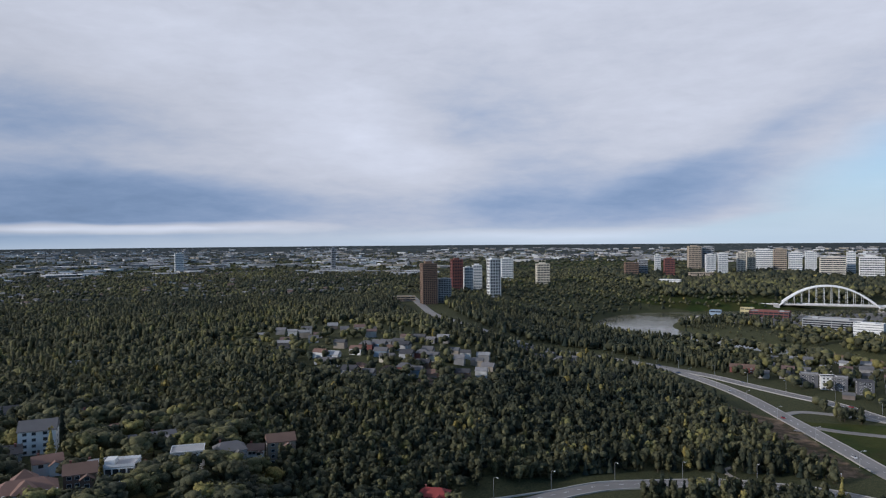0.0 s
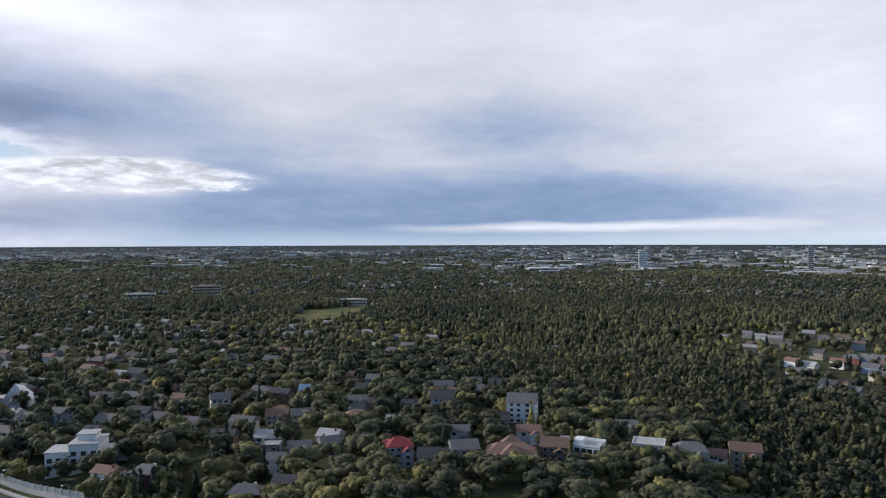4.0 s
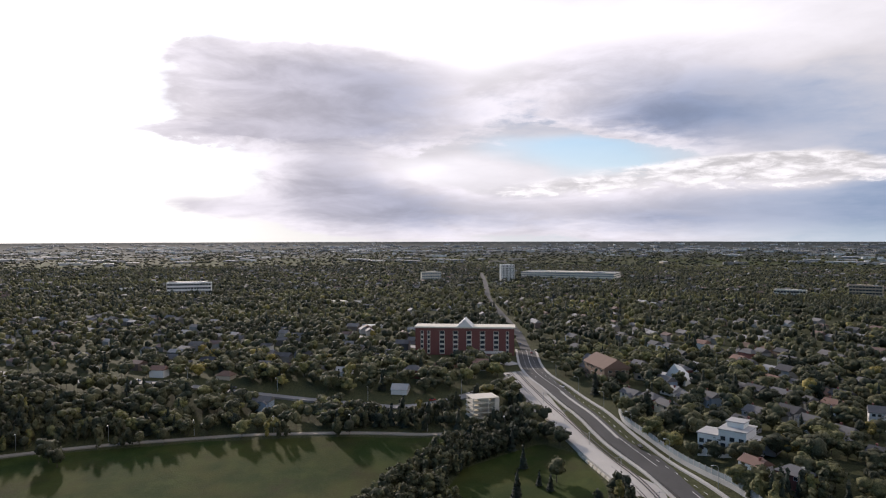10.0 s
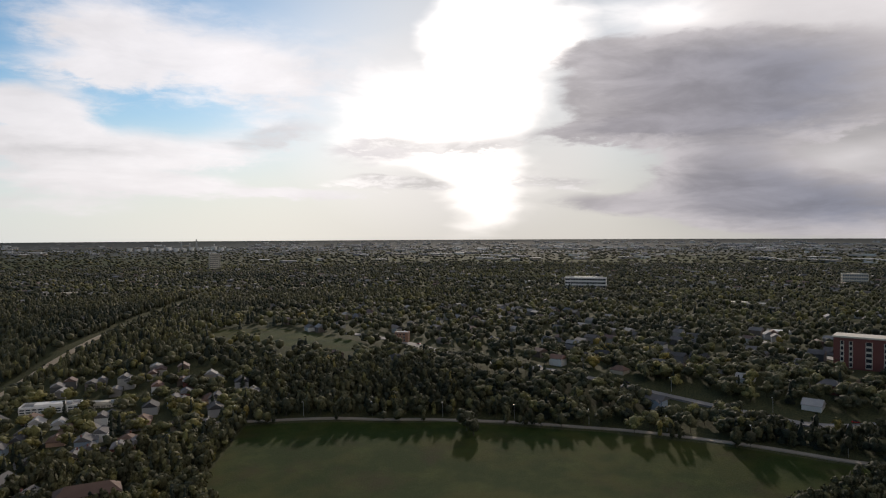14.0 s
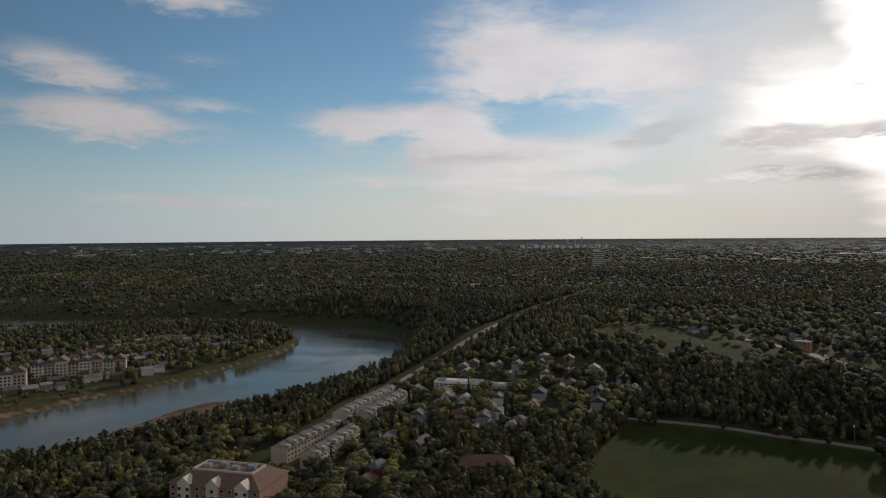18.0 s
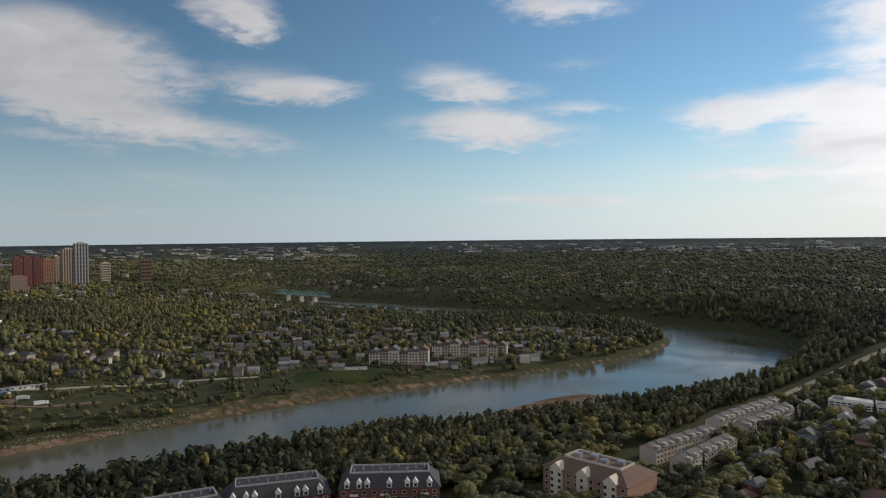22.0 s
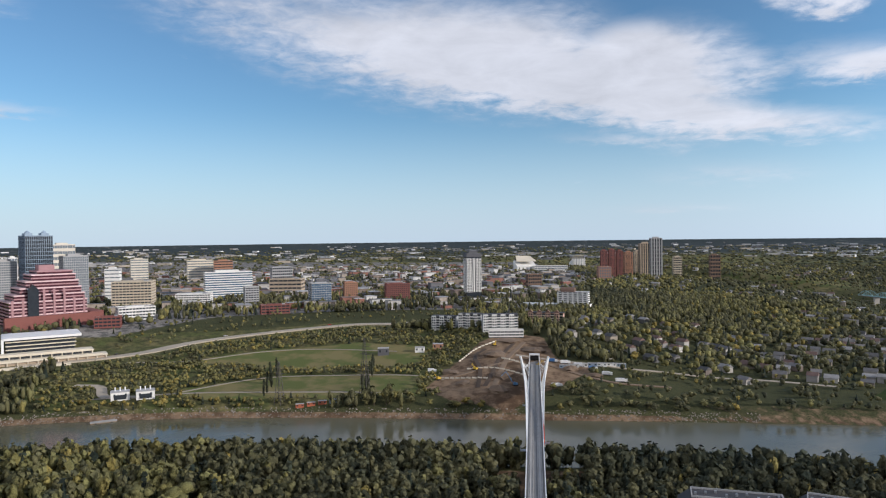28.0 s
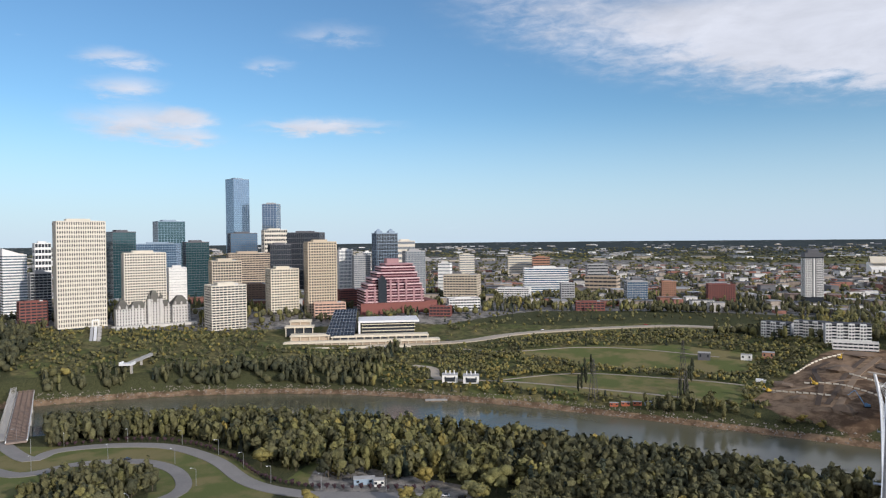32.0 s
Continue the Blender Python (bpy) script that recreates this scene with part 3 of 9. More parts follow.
def height(x, y):
    """The ground's height."""
    x, y = np.atleast_1d(np.asarray(x, float)), np.atleast_1d(np.asarray(y, float))
    r = np.hypot(x, y)
    a = (np.degrees(np.arctan2(-x, y)) + 60) % 360 - 60
    k = np.clip(np.searchsorted(BEARS, a, side="right") - 1, 0, len(BEARS) - 2)
    u = (a - BEARS[k]) / (BEARS[k + 1] - BEARS[k])
    u = u * u * (3 - 2 * u)
    j = np.clip(np.searchsorted(RK, r, side="right") - 1, 0, len(RK) - 2)
    v = np.clip((r - RK[j]) / (RK[j + 1] - RK[j]), 0, 1)
    v = 0.5 * v + 0.5 * v * v * (3 - 2 * v)
    z = (TAB[k, j] * (1 - v) + TAB[k, j + 1] * v) * (1 - u) + (TAB[k + 1, j] * (1 - v) + TAB[k + 1, j + 1] * v) * u
    z = z + 0.8 * np.sin(x * 0.013 + 1) * np.sin(y * 0.017) * np.clip(r / 600, 0, 1)
    d = river_dist(x, y)
    reach = 26 + np.clip((r - 950) / 8, 0, 40)
    bank = np.clip(d / reach, 0, 1)
    z = np.where(d < reach, z * bank ** 0.7, z)
    z = np.where(d < 0, np.maximum(-3, d * 0.25), z)
    bar = (np.abs(x + 75) < 110) & (np.abs(y + 580) < 80)
    if bar.any():
        z[bar] = np.maximum(z[bar], np.clip(inside(x[bar], y[bar], SAND) * 0.3, -3, 1.0))
    R = stretch(np.minimum(r, 4840))
    far = r > 2500
    return np.where(far, H_EYE - (H_EYE - z) * np.minimum(r, 4840) / R, z)


def at(a, R):
    """The place at the bearing a and the distance R."""
    return -R * math.sin(radians(a)), R * math.cos(radians(a))

# ---- cover of the land: lawns, bare earth, built-up ground ----
FIELD = [(-349, -341), (-381, -268), (-407, -215), (-429, -121), (-425, -50), (-413, 32), (-385, 15), (-351, -10), (-250, -60), (-220, -200), (-260, -290), (-325, -328)]
MOUND = [(-391, 78), (-369, 93), (-323, 95), (-290, 90), (-300, 30), (-342, 18), (-369, 31)]
SCHOOL = [(-712, 616), (-790, 706), (-765, 826), (-697, 772), (-650, 654), (-642, 578)]
LAWN_E = [(-536, -604), (-580, -568), (-600, -529), (-560, -393), (-530, -366), (-510, -406), (-532, -517)]
PARK_N = [(607, -298), (581, -384), (477, -468), (434, -425), (526, -336), (580, -285)]
PARK_TOP = [(703, -347), (679, -435), (620, -518), (546, -554), (501, -492), (606, -401)]
DIRT = [(442, -440), (467, -505), (494, -580), (489, -623), (452, -638), (397, -584), (349, -584), (346, -522), (355, -451), (377, -449), (401, -433)]
PIER = [(264, -324), (225, -357), (198, -324), (241, -286)]
RIVER_LAWN = [(140, -668), (139, -721), (44, -731), (37, -703), (73, -672)]
LAWN_A = [(560, 120), (535, 60), (510, 0), (470, -35), (400, -50), (330, -40), (280, 20), (300, 130), (450, 150)]
LAWN_B = [(408, -56), (459, -93), (432, -95), (395, -77)]
SCONA_LAWN = [(262, 530), (330, 515), (300, 400), (252, 400), (255, 470)]
SLOPE = [(262, 530), (252, 400), (222, 400), (215, 530), (225, 600)]
LOT = [(406, -71), (423, -77), (437, -101), (420, -104), (395, -124), (362, -151), (330, -150), (330, -70)]
CITY = [(990, 320), (955, 110), (900, -60), (905, -250), (860, -330), (880, -480), (800, -640), (640, -760), (540, -720), (560, -830), (720, -1100), (900, -1500), (1700, -2200), (3400, -1200), (3400, 600), (1600, 700)]
MILLS = [(540, 1240), (620, 1330), (900, 1330), (900, 1080), (620, 1060), (480, 1160)]
GRASS = [FIELD, MOUND, SCHOOL, LAWN_E, PARK_N, PARK_TOP, RIVER_LAWN, LAWN_A, LAWN_B, SCONA_LAWN]
MEADOW = [(650, -190), (740, -190), (760, 150), (960, 150), (940, -60), (890, -260), (880, -330), (790, -460), (730, -580), (600, -620), (480, -650), (430, -560), (420, -440), (520, -320), (600, -240)]
BARE = [DIRT, PIER, SAND]


def cover(x, y):
    """Shares of grass, bare earth and built-up ground."""
    r = np.hypot(x, y)
    g, d, t = (np.zeros(x.shape) for _ in range(3))
    near = (r > 200) & (r < 1300)
    for p in GRASS:
        g[near] = np.maximum(g[near], np.clip(0.5 + inside(x[near], y[near], p) / 8, 0, 1))
    g[near] = np.maximum(g[near], np.clip(0.5 + inside(x[near], y[near], MEADOW) / 20, 0, 0.495))
    for p in BARE + [SLOPE]:
        d[near] = np.maximum(d[near], np.clip(0.5 + inside(x[near], y[near], p) / 10, 0, 1) * (0.55 if p is SLOPE else 1))
    for p in [LOT]:
        t[near] = np.maximum(t[near], np.clip(0.5 + inside(x[near], y[near], p) / 4, 0, 1))
    w = (r > 700) & (r < 4000)
    for p in [CITY, MILLS]:
        t[w] = np.maximum(t[w], np.clip(0.5 + inside(x[w], y[w], p) / 30, 0, 1))
    rd = river_dist(x, y)
    shore = np.clip(1 - np.abs(rd - 2) / 7, 0, 1) * np.where((x > 250) | (y > -400), 1.0, 0.75) * np.clip((1300 - r) / 300, 0.3, 1)
    t = np.maximum(t, shore * 0.5 * (x > 150))
    d = np.maximum(d, shore * np.where(x > 150, 0.92, 1.0))
    cut = (x < 330) & (x > -60) & (y < -560) & (y > -790)
    d = np.where(cut, np.maximum(d, np.clip(0.7 - np.abs(rd - 10) / 40, 0, 0.44)), d)
    g = np.where(r < 260, 0.6, g)
    g = np.where(np.hypot(x - 430, y - 46) < 34, 0.2, g)
    far = r > 1500
    g = np.where(far & (t < 0.3), np.clip(0.5 + 0.35 * np.sin(x * 0.0041 + 2 * np.sin(y * 0.0023)) * np.sin(y * 0.0052 + 1) + 0.0001 * (r - 2600), 0, 0.75), g)
    # share of dry grass: school field, and city-side lawns whose colour carries frontal sun
    dry_lit = np.clip((np.clip(x, 200, 500) - 200) / 100, 0, 1) * (y < 200)
    dry_lit[near] = np.maximum(dry_lit[near], np.clip(0.5 + inside(x[near], y[near], SCHOOL) / 8, 0, 0.8))
    return g, d, t, dry_lit


def sheet_mesh(name, xs, ys, zs, wrap):
    """A quad mesh from a grid of places."""
    n, k = xs.shape
    me = bpy.data.meshes.new(name)
    co = np.stack([xs, ys, zs], -1).reshape(-1, 3)
    i, j = np.meshgrid(np.arange(n if wrap else n - 1), np.arange(k - 1), indexing="ij")
    a = i * k + j
    b = ((i + 1) % n) * k + j
    quads = np.stack([a, a + 1, b + 1, b], -1).reshape(-1, 4)
    me.vertices.add(len(co))
    me.vertices.foreach_set("co", co.ravel())
    me.loops.add(quads.size)
    me.loops.foreach_set("vertex_index", quads.ravel().astype(np.int32))
    me.polygons.add(len(quads))
    me.polygons.foreach_set("loop_start", (np.arange(len(quads)) * 4).astype(np.int32))
    me.polygons.foreach_set("use_smooth", np.ones(len(quads), bool))
    me.update()
    return me


def build_ground():
    aa = np.radians(np.arange(0, 360, 0.6))
    rr = np.concatenate([[0.0, 40, 90, 140, 180, 210], np.geomspace(230, 380, 40)[:-1], np.geomspace(380, 1500, 180)[:-1], np.geomspace(1500, 4838, 85)])
    A, R = np.meshgrid(aa, rr, indexing="ij")
    x, y = -R * np.sin(A), R * np.cos(A)
    z = height(x.ravel(), y.ravel()).reshape(x.shape)
    me = sheet_mesh("ground", x, y, z, True)
    g, d, t, dry_lit = cover(x.ravel(), y.ravel())
    col = me.color_attributes.new("cover", "FLOAT_COLOR", "POINT")
    col.data.foreach_set("color", np.stack([g, d, t, dry_lit], -1).ravel())
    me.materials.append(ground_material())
    tagged(new("ground", me), "rolling wooded river valley ground with lawns and bare earth", "ground", kind="structure")


build_ground()


def build_river():
    p = RIVER_LINE
    tan = np.gradient(p[:, :2], axis=0)
    tan /= np.linalg.norm(tan, axis=1, keepdims=True)
    nor = np.stack([-tan[:, 1], tan[:, 0]], 1)
    w = np.linspace(-1, 1, 9)
    xs = p[:, None, 0] + nor[:, None, 0] * (p[:, None, 2] + 9) * w
    ys = p[:, None, 1] + nor[:, None, 1] * (p[:, None, 2] + 9) * w
    me = sheet_mesh("water", xs, ys, np.full(xs.shape, 0.0), False)
    me.materials.append(water_material())
    tagged(new("water", me), "wide murky grey-green river with a rippled surface", "river", kind="structure")


build_river()


# ---- roads ----
class Shape:
    """Gathers corners and faces of one mesh."""

    def __init__(self):
        self.v, self.f, self.m = [], [], []

    def add(self, vs, fs, mat=0):
        k = len(self.v)
        self.v += [tuple(p) for p in vs]
        self.f += [tuple(k + i for i in q) for q in fs]
        self.m += [mat] * len(fs)
        return self

    def box(self, x0, y0, z0, x1, y1, z1, mat=0):
        v = [(x0, y0, z0), (x1, y0, z0), (x1, y1, z0), (x0, y1, z0), (x0, y0, z1), (x1, y0, z1), (x1, y1, z1), (x0, y1, z1)]
        return self.add(v, [(0, 3, 2, 1), (4, 5, 6, 7), (0, 1, 5, 4), (1, 2, 6, 5), (2, 3, 7, 6), (3, 0, 4, 7)], mat)

    def tube(self, a, b, ra, rb=None, n=6, mat=0):
        """A round bar from a to b."""
        rb = ra if rb is None else rb
        a, b = Vector(a), Vector(b)
        d = (b - a).normalized()
        s = d.orthogonal().normalized()
        u = d.cross(s)
        vs = [c + (s * math.cos(2 * math.pi * i / n) + u * math.sin(2 * math.pi * i / n)) * r for c, r in ((a, ra), (b, rb)) for i in range(n)]
        fs = [(i, (i + 1) % n, n + (i + 1) % n, n + i) for i in range(n)] + [tuple(range(n - 1, -1, -1)), tuple(range(n, 2 * n))]
        return self.add(vs, fs, mat)

    def mesh(self, name, mats):
        me = bpy.data.meshes.new(name)
        me.from_pydata(self.v, [], self.f)
        for m in mats if isinstance(mats, (list, tuple)) else [mats]:
            me.materials.append(m)
        if any(self.m):
            me.polygons.foreach_set("material_index", np.array(self.m, np.int32))
        me.update()
        return me


ROADS = []


def ribbon(line, width, up, side=0.0, step=6.0):
    """Corners of a strip that lies on the land along a line, side metres to its left."""
    p = smooth_line(line, 8)
    seg = np.linalg.norm(np.diff(p[:, :2], axis=0), axis=1)
    s = np.concatenate([[0], np.cumsum(seg)])
    u = np.arange(0, s[-1], step)
    p = np.stack([np.interp(u, s, p[:, 0]), np.interp(u, s, p[:, 1])], 1)
    tan = np.gradient(p, axis=0)
    tan /= np.linalg.norm(tan, axis=1, keepdims=True)
    nor = np.stack([-tan[:, 1], tan[:, 0]], 1)
    c = p + nor * side
    return c, nor, height(c[:, 0], c[:, 1]) + up


def road(line, width, material, up=0.35, label="", name="road", kerb=False, clear=2.0, kind="structure"):
    c, nor, z = ribbon(line, width, up)
    s = Shape()
    h = width / 2
    zl = height(c[:, 0] + nor[:, 0] * h, c[:, 1] + nor[:, 1] * h) + up
    zr = height(c[:, 0] - nor[:, 0] * h, c[:, 1] - nor[:, 1] * h) + up
    z = np.maximum(z, (zl + zr) / 2)
    n = len(c)
    vs = []
    for i in range(n):
        l, r = c[i] + nor[i] * h, c[i] - nor[i] * h
        vs += [(*l, z[i] - 2.5), (*l, z[i]), (*c[i], z[i] + 0.08), (*r, z[i]), (*r, z[i] - 2.5)]
    fs = [(5 * i + k, 5 * i + k + 1, 5 * i + k + 6, 5 * i + k + 5) for i in range(n - 1) for k in range(4)]
    s.add(vs, [q[::-1] for q in fs])
    ob = new(name, s.mesh(name, material))
    tagged(ob, label, "road", kind=kind)
    ROADS.append((c[::2], h + clear))
    return ob


def dashes(parent, line, side, up, on=3.0, off=6.0, w=0.2, name="lane_line"):
    """Broken or whole painted lines."""
    c, nor, z = ribbon(line, 1, up, side, 3.0)
    s = Shape()
    for i in range(len(c) - 1):
        if off and i % int((on + off) / 3) >= max(1, int(on / 3)):
            continue
        a, b = c[i], c[i + 1]
        s.add([(*(a + nor[i] * w), z[i]), (*(a - nor[i] * w), z[i]), (*(b - nor[i + 1] * w), z[i + 1]), (*(b + nor[i + 1] * w), z[i + 1])], [(0, 1, 2, 3)])
    if s.v:
        ob = new(name, s.mesh(name, PAINT))
        ob.parent = parent

CONNORS = [(-240, 128), (-285, 128), (-330, 124), (-376, 118), (-427, 115), (-484, 109), (-541, 101), (-638, 112), (-750, 122), (-905, 128), (-1171, 142), (-1510, 177), (-1986, 220)]
LRT = [(-240, 108), (-296, 109), (-340, 105), (-396, 99), (-465, 92), (-504, 87), (-535, 84)]
STRATH = [(-600, -440), (-577, -353), (-533, -249), (-518, -171), (-502, -99), (-484, -38), (-474, 0), (-490, 50), (-530, 90)]
FIELD_PATH = [(-345, -365), (-353, -349), (-386, -271), (-410, -217), (-435, -123), (-431, -51), (-417, 32), (-405, 60)]
AVE = [(-60, -360), (-145, -426), (-188, -474), (-307, -584), (-430, -656), (-538, -719), (-673, -806), (-900, -960)]
SCONA = [(261, 330), (261, 410), (264, 469), (264, 539), (262, 627), (245, 728), (215, 767), (178, 798), (130, 830), (78, 845), (31, 870), (-8, 958), (-36, 1123), (-60, 1300)]
SCONA_N = [(360, 430), (337, 530), (326, 578), (306, 614), (286, 659), (268, 711), (242, 754), (205, 785)]
LOW = [(20, 335), (51, 360), (74, 373), (97, 382), (147, 391), (192, 385), (217, 374), (250, 340)]
LOOP_A = [(560, 150), (492, 101), (483, 82), (492, 62), (490, 39), (480, 18), (456, 2), (426, -3), (408, 5), (395, 30)]
LOOP_B = [(570, 118), (516, 90), (531, 76), (530, 42), (512, 5), (469, -22), (416, -38), (385, -62), (368, -93), (350, -130)]
GRIERSON = [(840, -160), (795, -230), (775, -289), (768, -339), (776, -397), (756, -484), (712, -576), (670, -616), (640, -660)]
road(CONNORS[:8], 16, ASPHALT, 0.4, "four-lane dark asphalt road climbing out of the valley", clear=7)
road(CONNORS[7:], 9.5, ASPHALT, 0.4, "long straight residential asphalt road")
road(LRT, 17, PALE_CONCRETE, 0.6, "pale concrete light rail trackway beside the road", "trackway")
road(STRATH, 10, surface("worn_asphalt", (0.23, 0.215, 0.20), 0.85, 0.3, 0.05, 0.8), 0.4, "pale worn asphalt road along the top of the bank", clear=9)
road(FIELD_PATH, 5, GRAVEL, 0.3, "pale gravel road along the foot of the wooded bank", "path")
road(AVE, 8, surface("dry_avenue", (0.34, 0.28, 0.195), 0.9, 0.3, 0.05, 0.8), 0.4, "straight pale avenue climbing away from the river", clear=11)
road(SCONA, 13, MATS["worn_asphalt"], 0.4, "grey asphalt arterial road through the valley woods", clear=30)
road(SCONA_N, 13, MATS["worn_asphalt"], 0.4, "grey asphalt arterial road beside the lawns", clear=14)
road([(264, 545), (285, 555), (305, 548), (330, 528), (360, 500)], 7, MATS["worn_asphalt"], 0.4, "grey asphalt ramp between lawns")
road([(255, 500), (268, 512), (287, 500), (310, 488), (350, 470)], 7, MATS["worn_asphalt"], 0.4, "grey asphalt ramp between lawns")
road(LOW, 11, MATS["worn_asphalt"], 0.4, "grey asphalt road at the foot of the woods", clear=12)
road([(176, 420), (165, 410), (172, 385), (178, 365)], 3, GRAVEL, 0.3, "narrow gravel footpath", "path")
road(LOOP_A, 9, MATS["worn_asphalt"], 0.4, "curving grey asphalt ramp", clear=8)
road(LOOP_B, 10, MATS["worn_asphalt"], 0.4, "curving grey asphalt ramp beside the river woods", clear=7)
road(GRIERSON, 19, surface("dusty_road", (0.36, 0.31, 0.245), 0.9, 0.3, 0.05, 0.8), 0.4, "broad dusty road curving up the bank", clear=15)
road([(700, -235), (680, -250), (640, -240), (612, -262)], 9, MATS["dusty_road"], 0.4, "bare park road and turning place")
road([(600, -290), (590, -370), (540, -420), (477, -466), (440, -470)], 3, GRAVEL, 0.3, "pale gravel park path", "path")
road([(650, -215), (610, -270), (560, -325), (500, -380), (440, -425)], 3.5, GRAVEL, 0.3, "pale gravel riverside path", "path")
road([(740, -300), (700, -350), (680, -420), (640, -470), (560, -520)], 3, GRAVEL, 0.3, "pale gravel park path", "path")
road([(430, -560), (340, -600), (300, -640), (240, -680), (170, -700)], 6, MATS["dusty_road"], 0.4, "dusty track above the river bank")
HAUL = surface("haul_track_earth", (0.21, 0.15, 0.10), 0.95, 0.4, 0.1, 0.9)
# darker earth tone for two flat strips through the works
DARK_EARTH = surface("dark_earth", (0.085, 0.060, 0.042), 0.95, 0.4, 0.1, 0.7)
road([(455, -607), (435, -559), (418, -526), (405, -503), (387, -471)], 5, HAUL, 0.35, "pale rutted haul track through the works", "haul_track")
road([(462, -600), (445, -560), (428, -528), (413, -503), (396, -470)], 4, DARK_EARTH, 0.3, "dark trench strip beside the haul track", "haul_track")
road([(419, -538), (428, -510), (438, -485), (454, -468)], 4, HAUL, 0.4, "pale haul track across the works", "haul_track")
road([(404, -560), (378, -556), (342, -553), (311, -559), (275, -590)], 5, HAUL, 0.45, "pale haul track along the bank", "haul_track")
road([(470, -560), (463, -535), (428, -502), (399, -464)], 4, DARK_EARTH, 0.35, "dark wheel track", "haul_track")
road([(-755, -66), (-687, -26), (-658, 13), (-606, 66), (-560, 92)], 13, PALE_CONCRETE, 0.4, "broad pale side street by the red hall")
road([(-536, 90), (-505, 96), (-470, 90), (-440, 84)], 14, surface("worn_paving", (0.34, 0.31, 0.27), 0.88, 0.25, 0.08, 1.0), 0.45, "pale paved corner beside the junction", "pavement")

# ---- trees ----
def ico(n_lat=3, n_lon=6):
    """A small rough ball: corners and triangles."""
    vs = [(0, 0, 1)]
    for i in range(1, n_lat):
        th = math.pi * i / n_lat
        for j in range(n_lon):
            ph = 2 * math.pi * (j + 0.5 * (i % 2)) / n_lon
            vs.append((math.sin(th) * math.cos(ph), math.sin(th) * math.sin(ph), math.cos(th)))
    vs.append((0, 0, -1))
    fs = [(0, 1 + j, 1 + (j + 1) % n_lon) for j in range(n_lon)]
    for i in range(n_lat - 2):
        for j in range(n_lon):
            a, b = 1 + i * n_lon + j, 1 + i * n_lon + (j + 1) % n_lon
            fs += [(a, a + n_lon, b + n_lon), (a, b + n_lon, b)]
    last, k = len(vs) - 1, 1 + (n_lat - 2) * n_lon
    fs += [(k + j, last, k + (j + 1) % n_lon) for j in range(n_lon)]
    return np.array(vs, float), np.array(fs)


def crown(rng, kind, lobes, leaves, trunk=True, ball=(3, 5)):
    """A tree of unit height: rounded lobes of foliage with loose leaf clumps on them and a thin trunk. kind: broad, tall, spruce.
    Gives corners, triangles, the first corner of the trunk, and which triangles stay flat."""
    V, F, flat = [], [], []
    n = 0

    def put(v, f, sharp):
        nonlocal n
        V.append(np.asarray(v, float))
        F.append(np.asarray(f) + n)
        flat.extend([sharp] * len(f))
        n += len(v)

    spots = []
    if kind == "spruce":
        for i in range(max(1, lobes)):
            u = i / max(1, lobes)
            z0, z1 = 0.05 + 0.72 * u, 1.0 if i == lobes - 1 or lobes == 1 else 0.05 + 0.72 * u + 0.95 / lobes
            r, m = 0.19 * (1 - u) ** 0.9 + 0.03, 7
            rim = [(r * rng.uniform(0.75, 1.2) * math.cos(6.283 * j / m), r * rng.uniform(0.75, 1.2) * math.sin(6.283 * j / m), z0 + rng.uniform(-0.02, 0.03)) for j in range(m)]
            put([(rng.normal(0, 0.01), rng.normal(0, 0.01), z1)] + rim, [(0, 1 + j, 1 + (j + 1) % m) for j in range(m)], False)
            spots.append((np.array((0, 0, (z0 + z1) / 2)), r * 0.62, (z1 - z0) * 0.5))
    else:
        bv, bf = ico(*ball)
        if kind == "tall":
            for i in range(lobes):
                u = (i + 0.5) / lobes
                r = 0.152 * math.sin(math.pi * (0.16 + 0.70 * u)) ** 0.7 * rng.uniform(0.85, 1.15) * (1.15 if lobes == 1 else 1.0)
                off = rng.uniform(-0.6, 0.6, 2) * r
                spots.append((np.array((*off, 0.16 + 0.70 * u)), r, 0.50 if lobes == 1 else max(0.13, 0.50 / lobes) * rng.uniform(0.9, 1.2)))
        else:
            big = 0.36 if lobes == 1 else 0.25
            spots.append((np.array((0, 0, 0.58)), big, 0.42 if lobes == 1 else 0.36))
            turn = rng.uniform(0, 6)
            for i in range(lobes - 1):
                a, q = turn + i * 2.4, rng.uniform(0.16, 0.31)
                r = rng.uniform(0.11, 0.20)
                spots.append((np.array((q * math.cos(a), q * math.sin(a), rng.uniform(0.40, 0.80))), r, r * rng.uniform(0.75, 1.0)))
        for c, r, h in spots:
            v = bv * (1 + rng.uniform(-0.22, 0.2, (len(bv), 1)))
            put(v * (r, r, h) + c, bf, False)
    for i in range(leaves):
        c, r, h = spots[rng.integers(len(spots))]
        d = rng.normal(size=3) + (0, 0, 0.25)
        d /= np.linalg.norm(d)
        p = c + d * (r, r, h) * rng.uniform(0.92, 1.36)
        s = rng.uniform(0.035, 0.075) * (1.0 if leaves > 60 else 1.35 if leaves > 20 else 1.9)
        out = d + rng.normal(0, 0.3, 3)
        out /= np.linalg.norm(out)
        u = np.cross(out, rng.normal(size=3))
        u /= np.linalg.norm(u)
        w = np.cross(out, u)
        if kind == "tall":
            u, w = u * (1, 1, 1.25), w * (1, 1, 1.25)
        put([p + u * s, p + w * s * rng.uniform(0.6, 1.0), p - u * s * rng.uniform(0.6, 1), p - w * s * rng.uniform(0.6, 1.0)], [(0, 1, 2), (0, 2, 3)], True)
    k = n
    if trunk:
        t = np.array([(math.cos(a), math.sin(a)) for a in (0, 2.1, 4.2)])
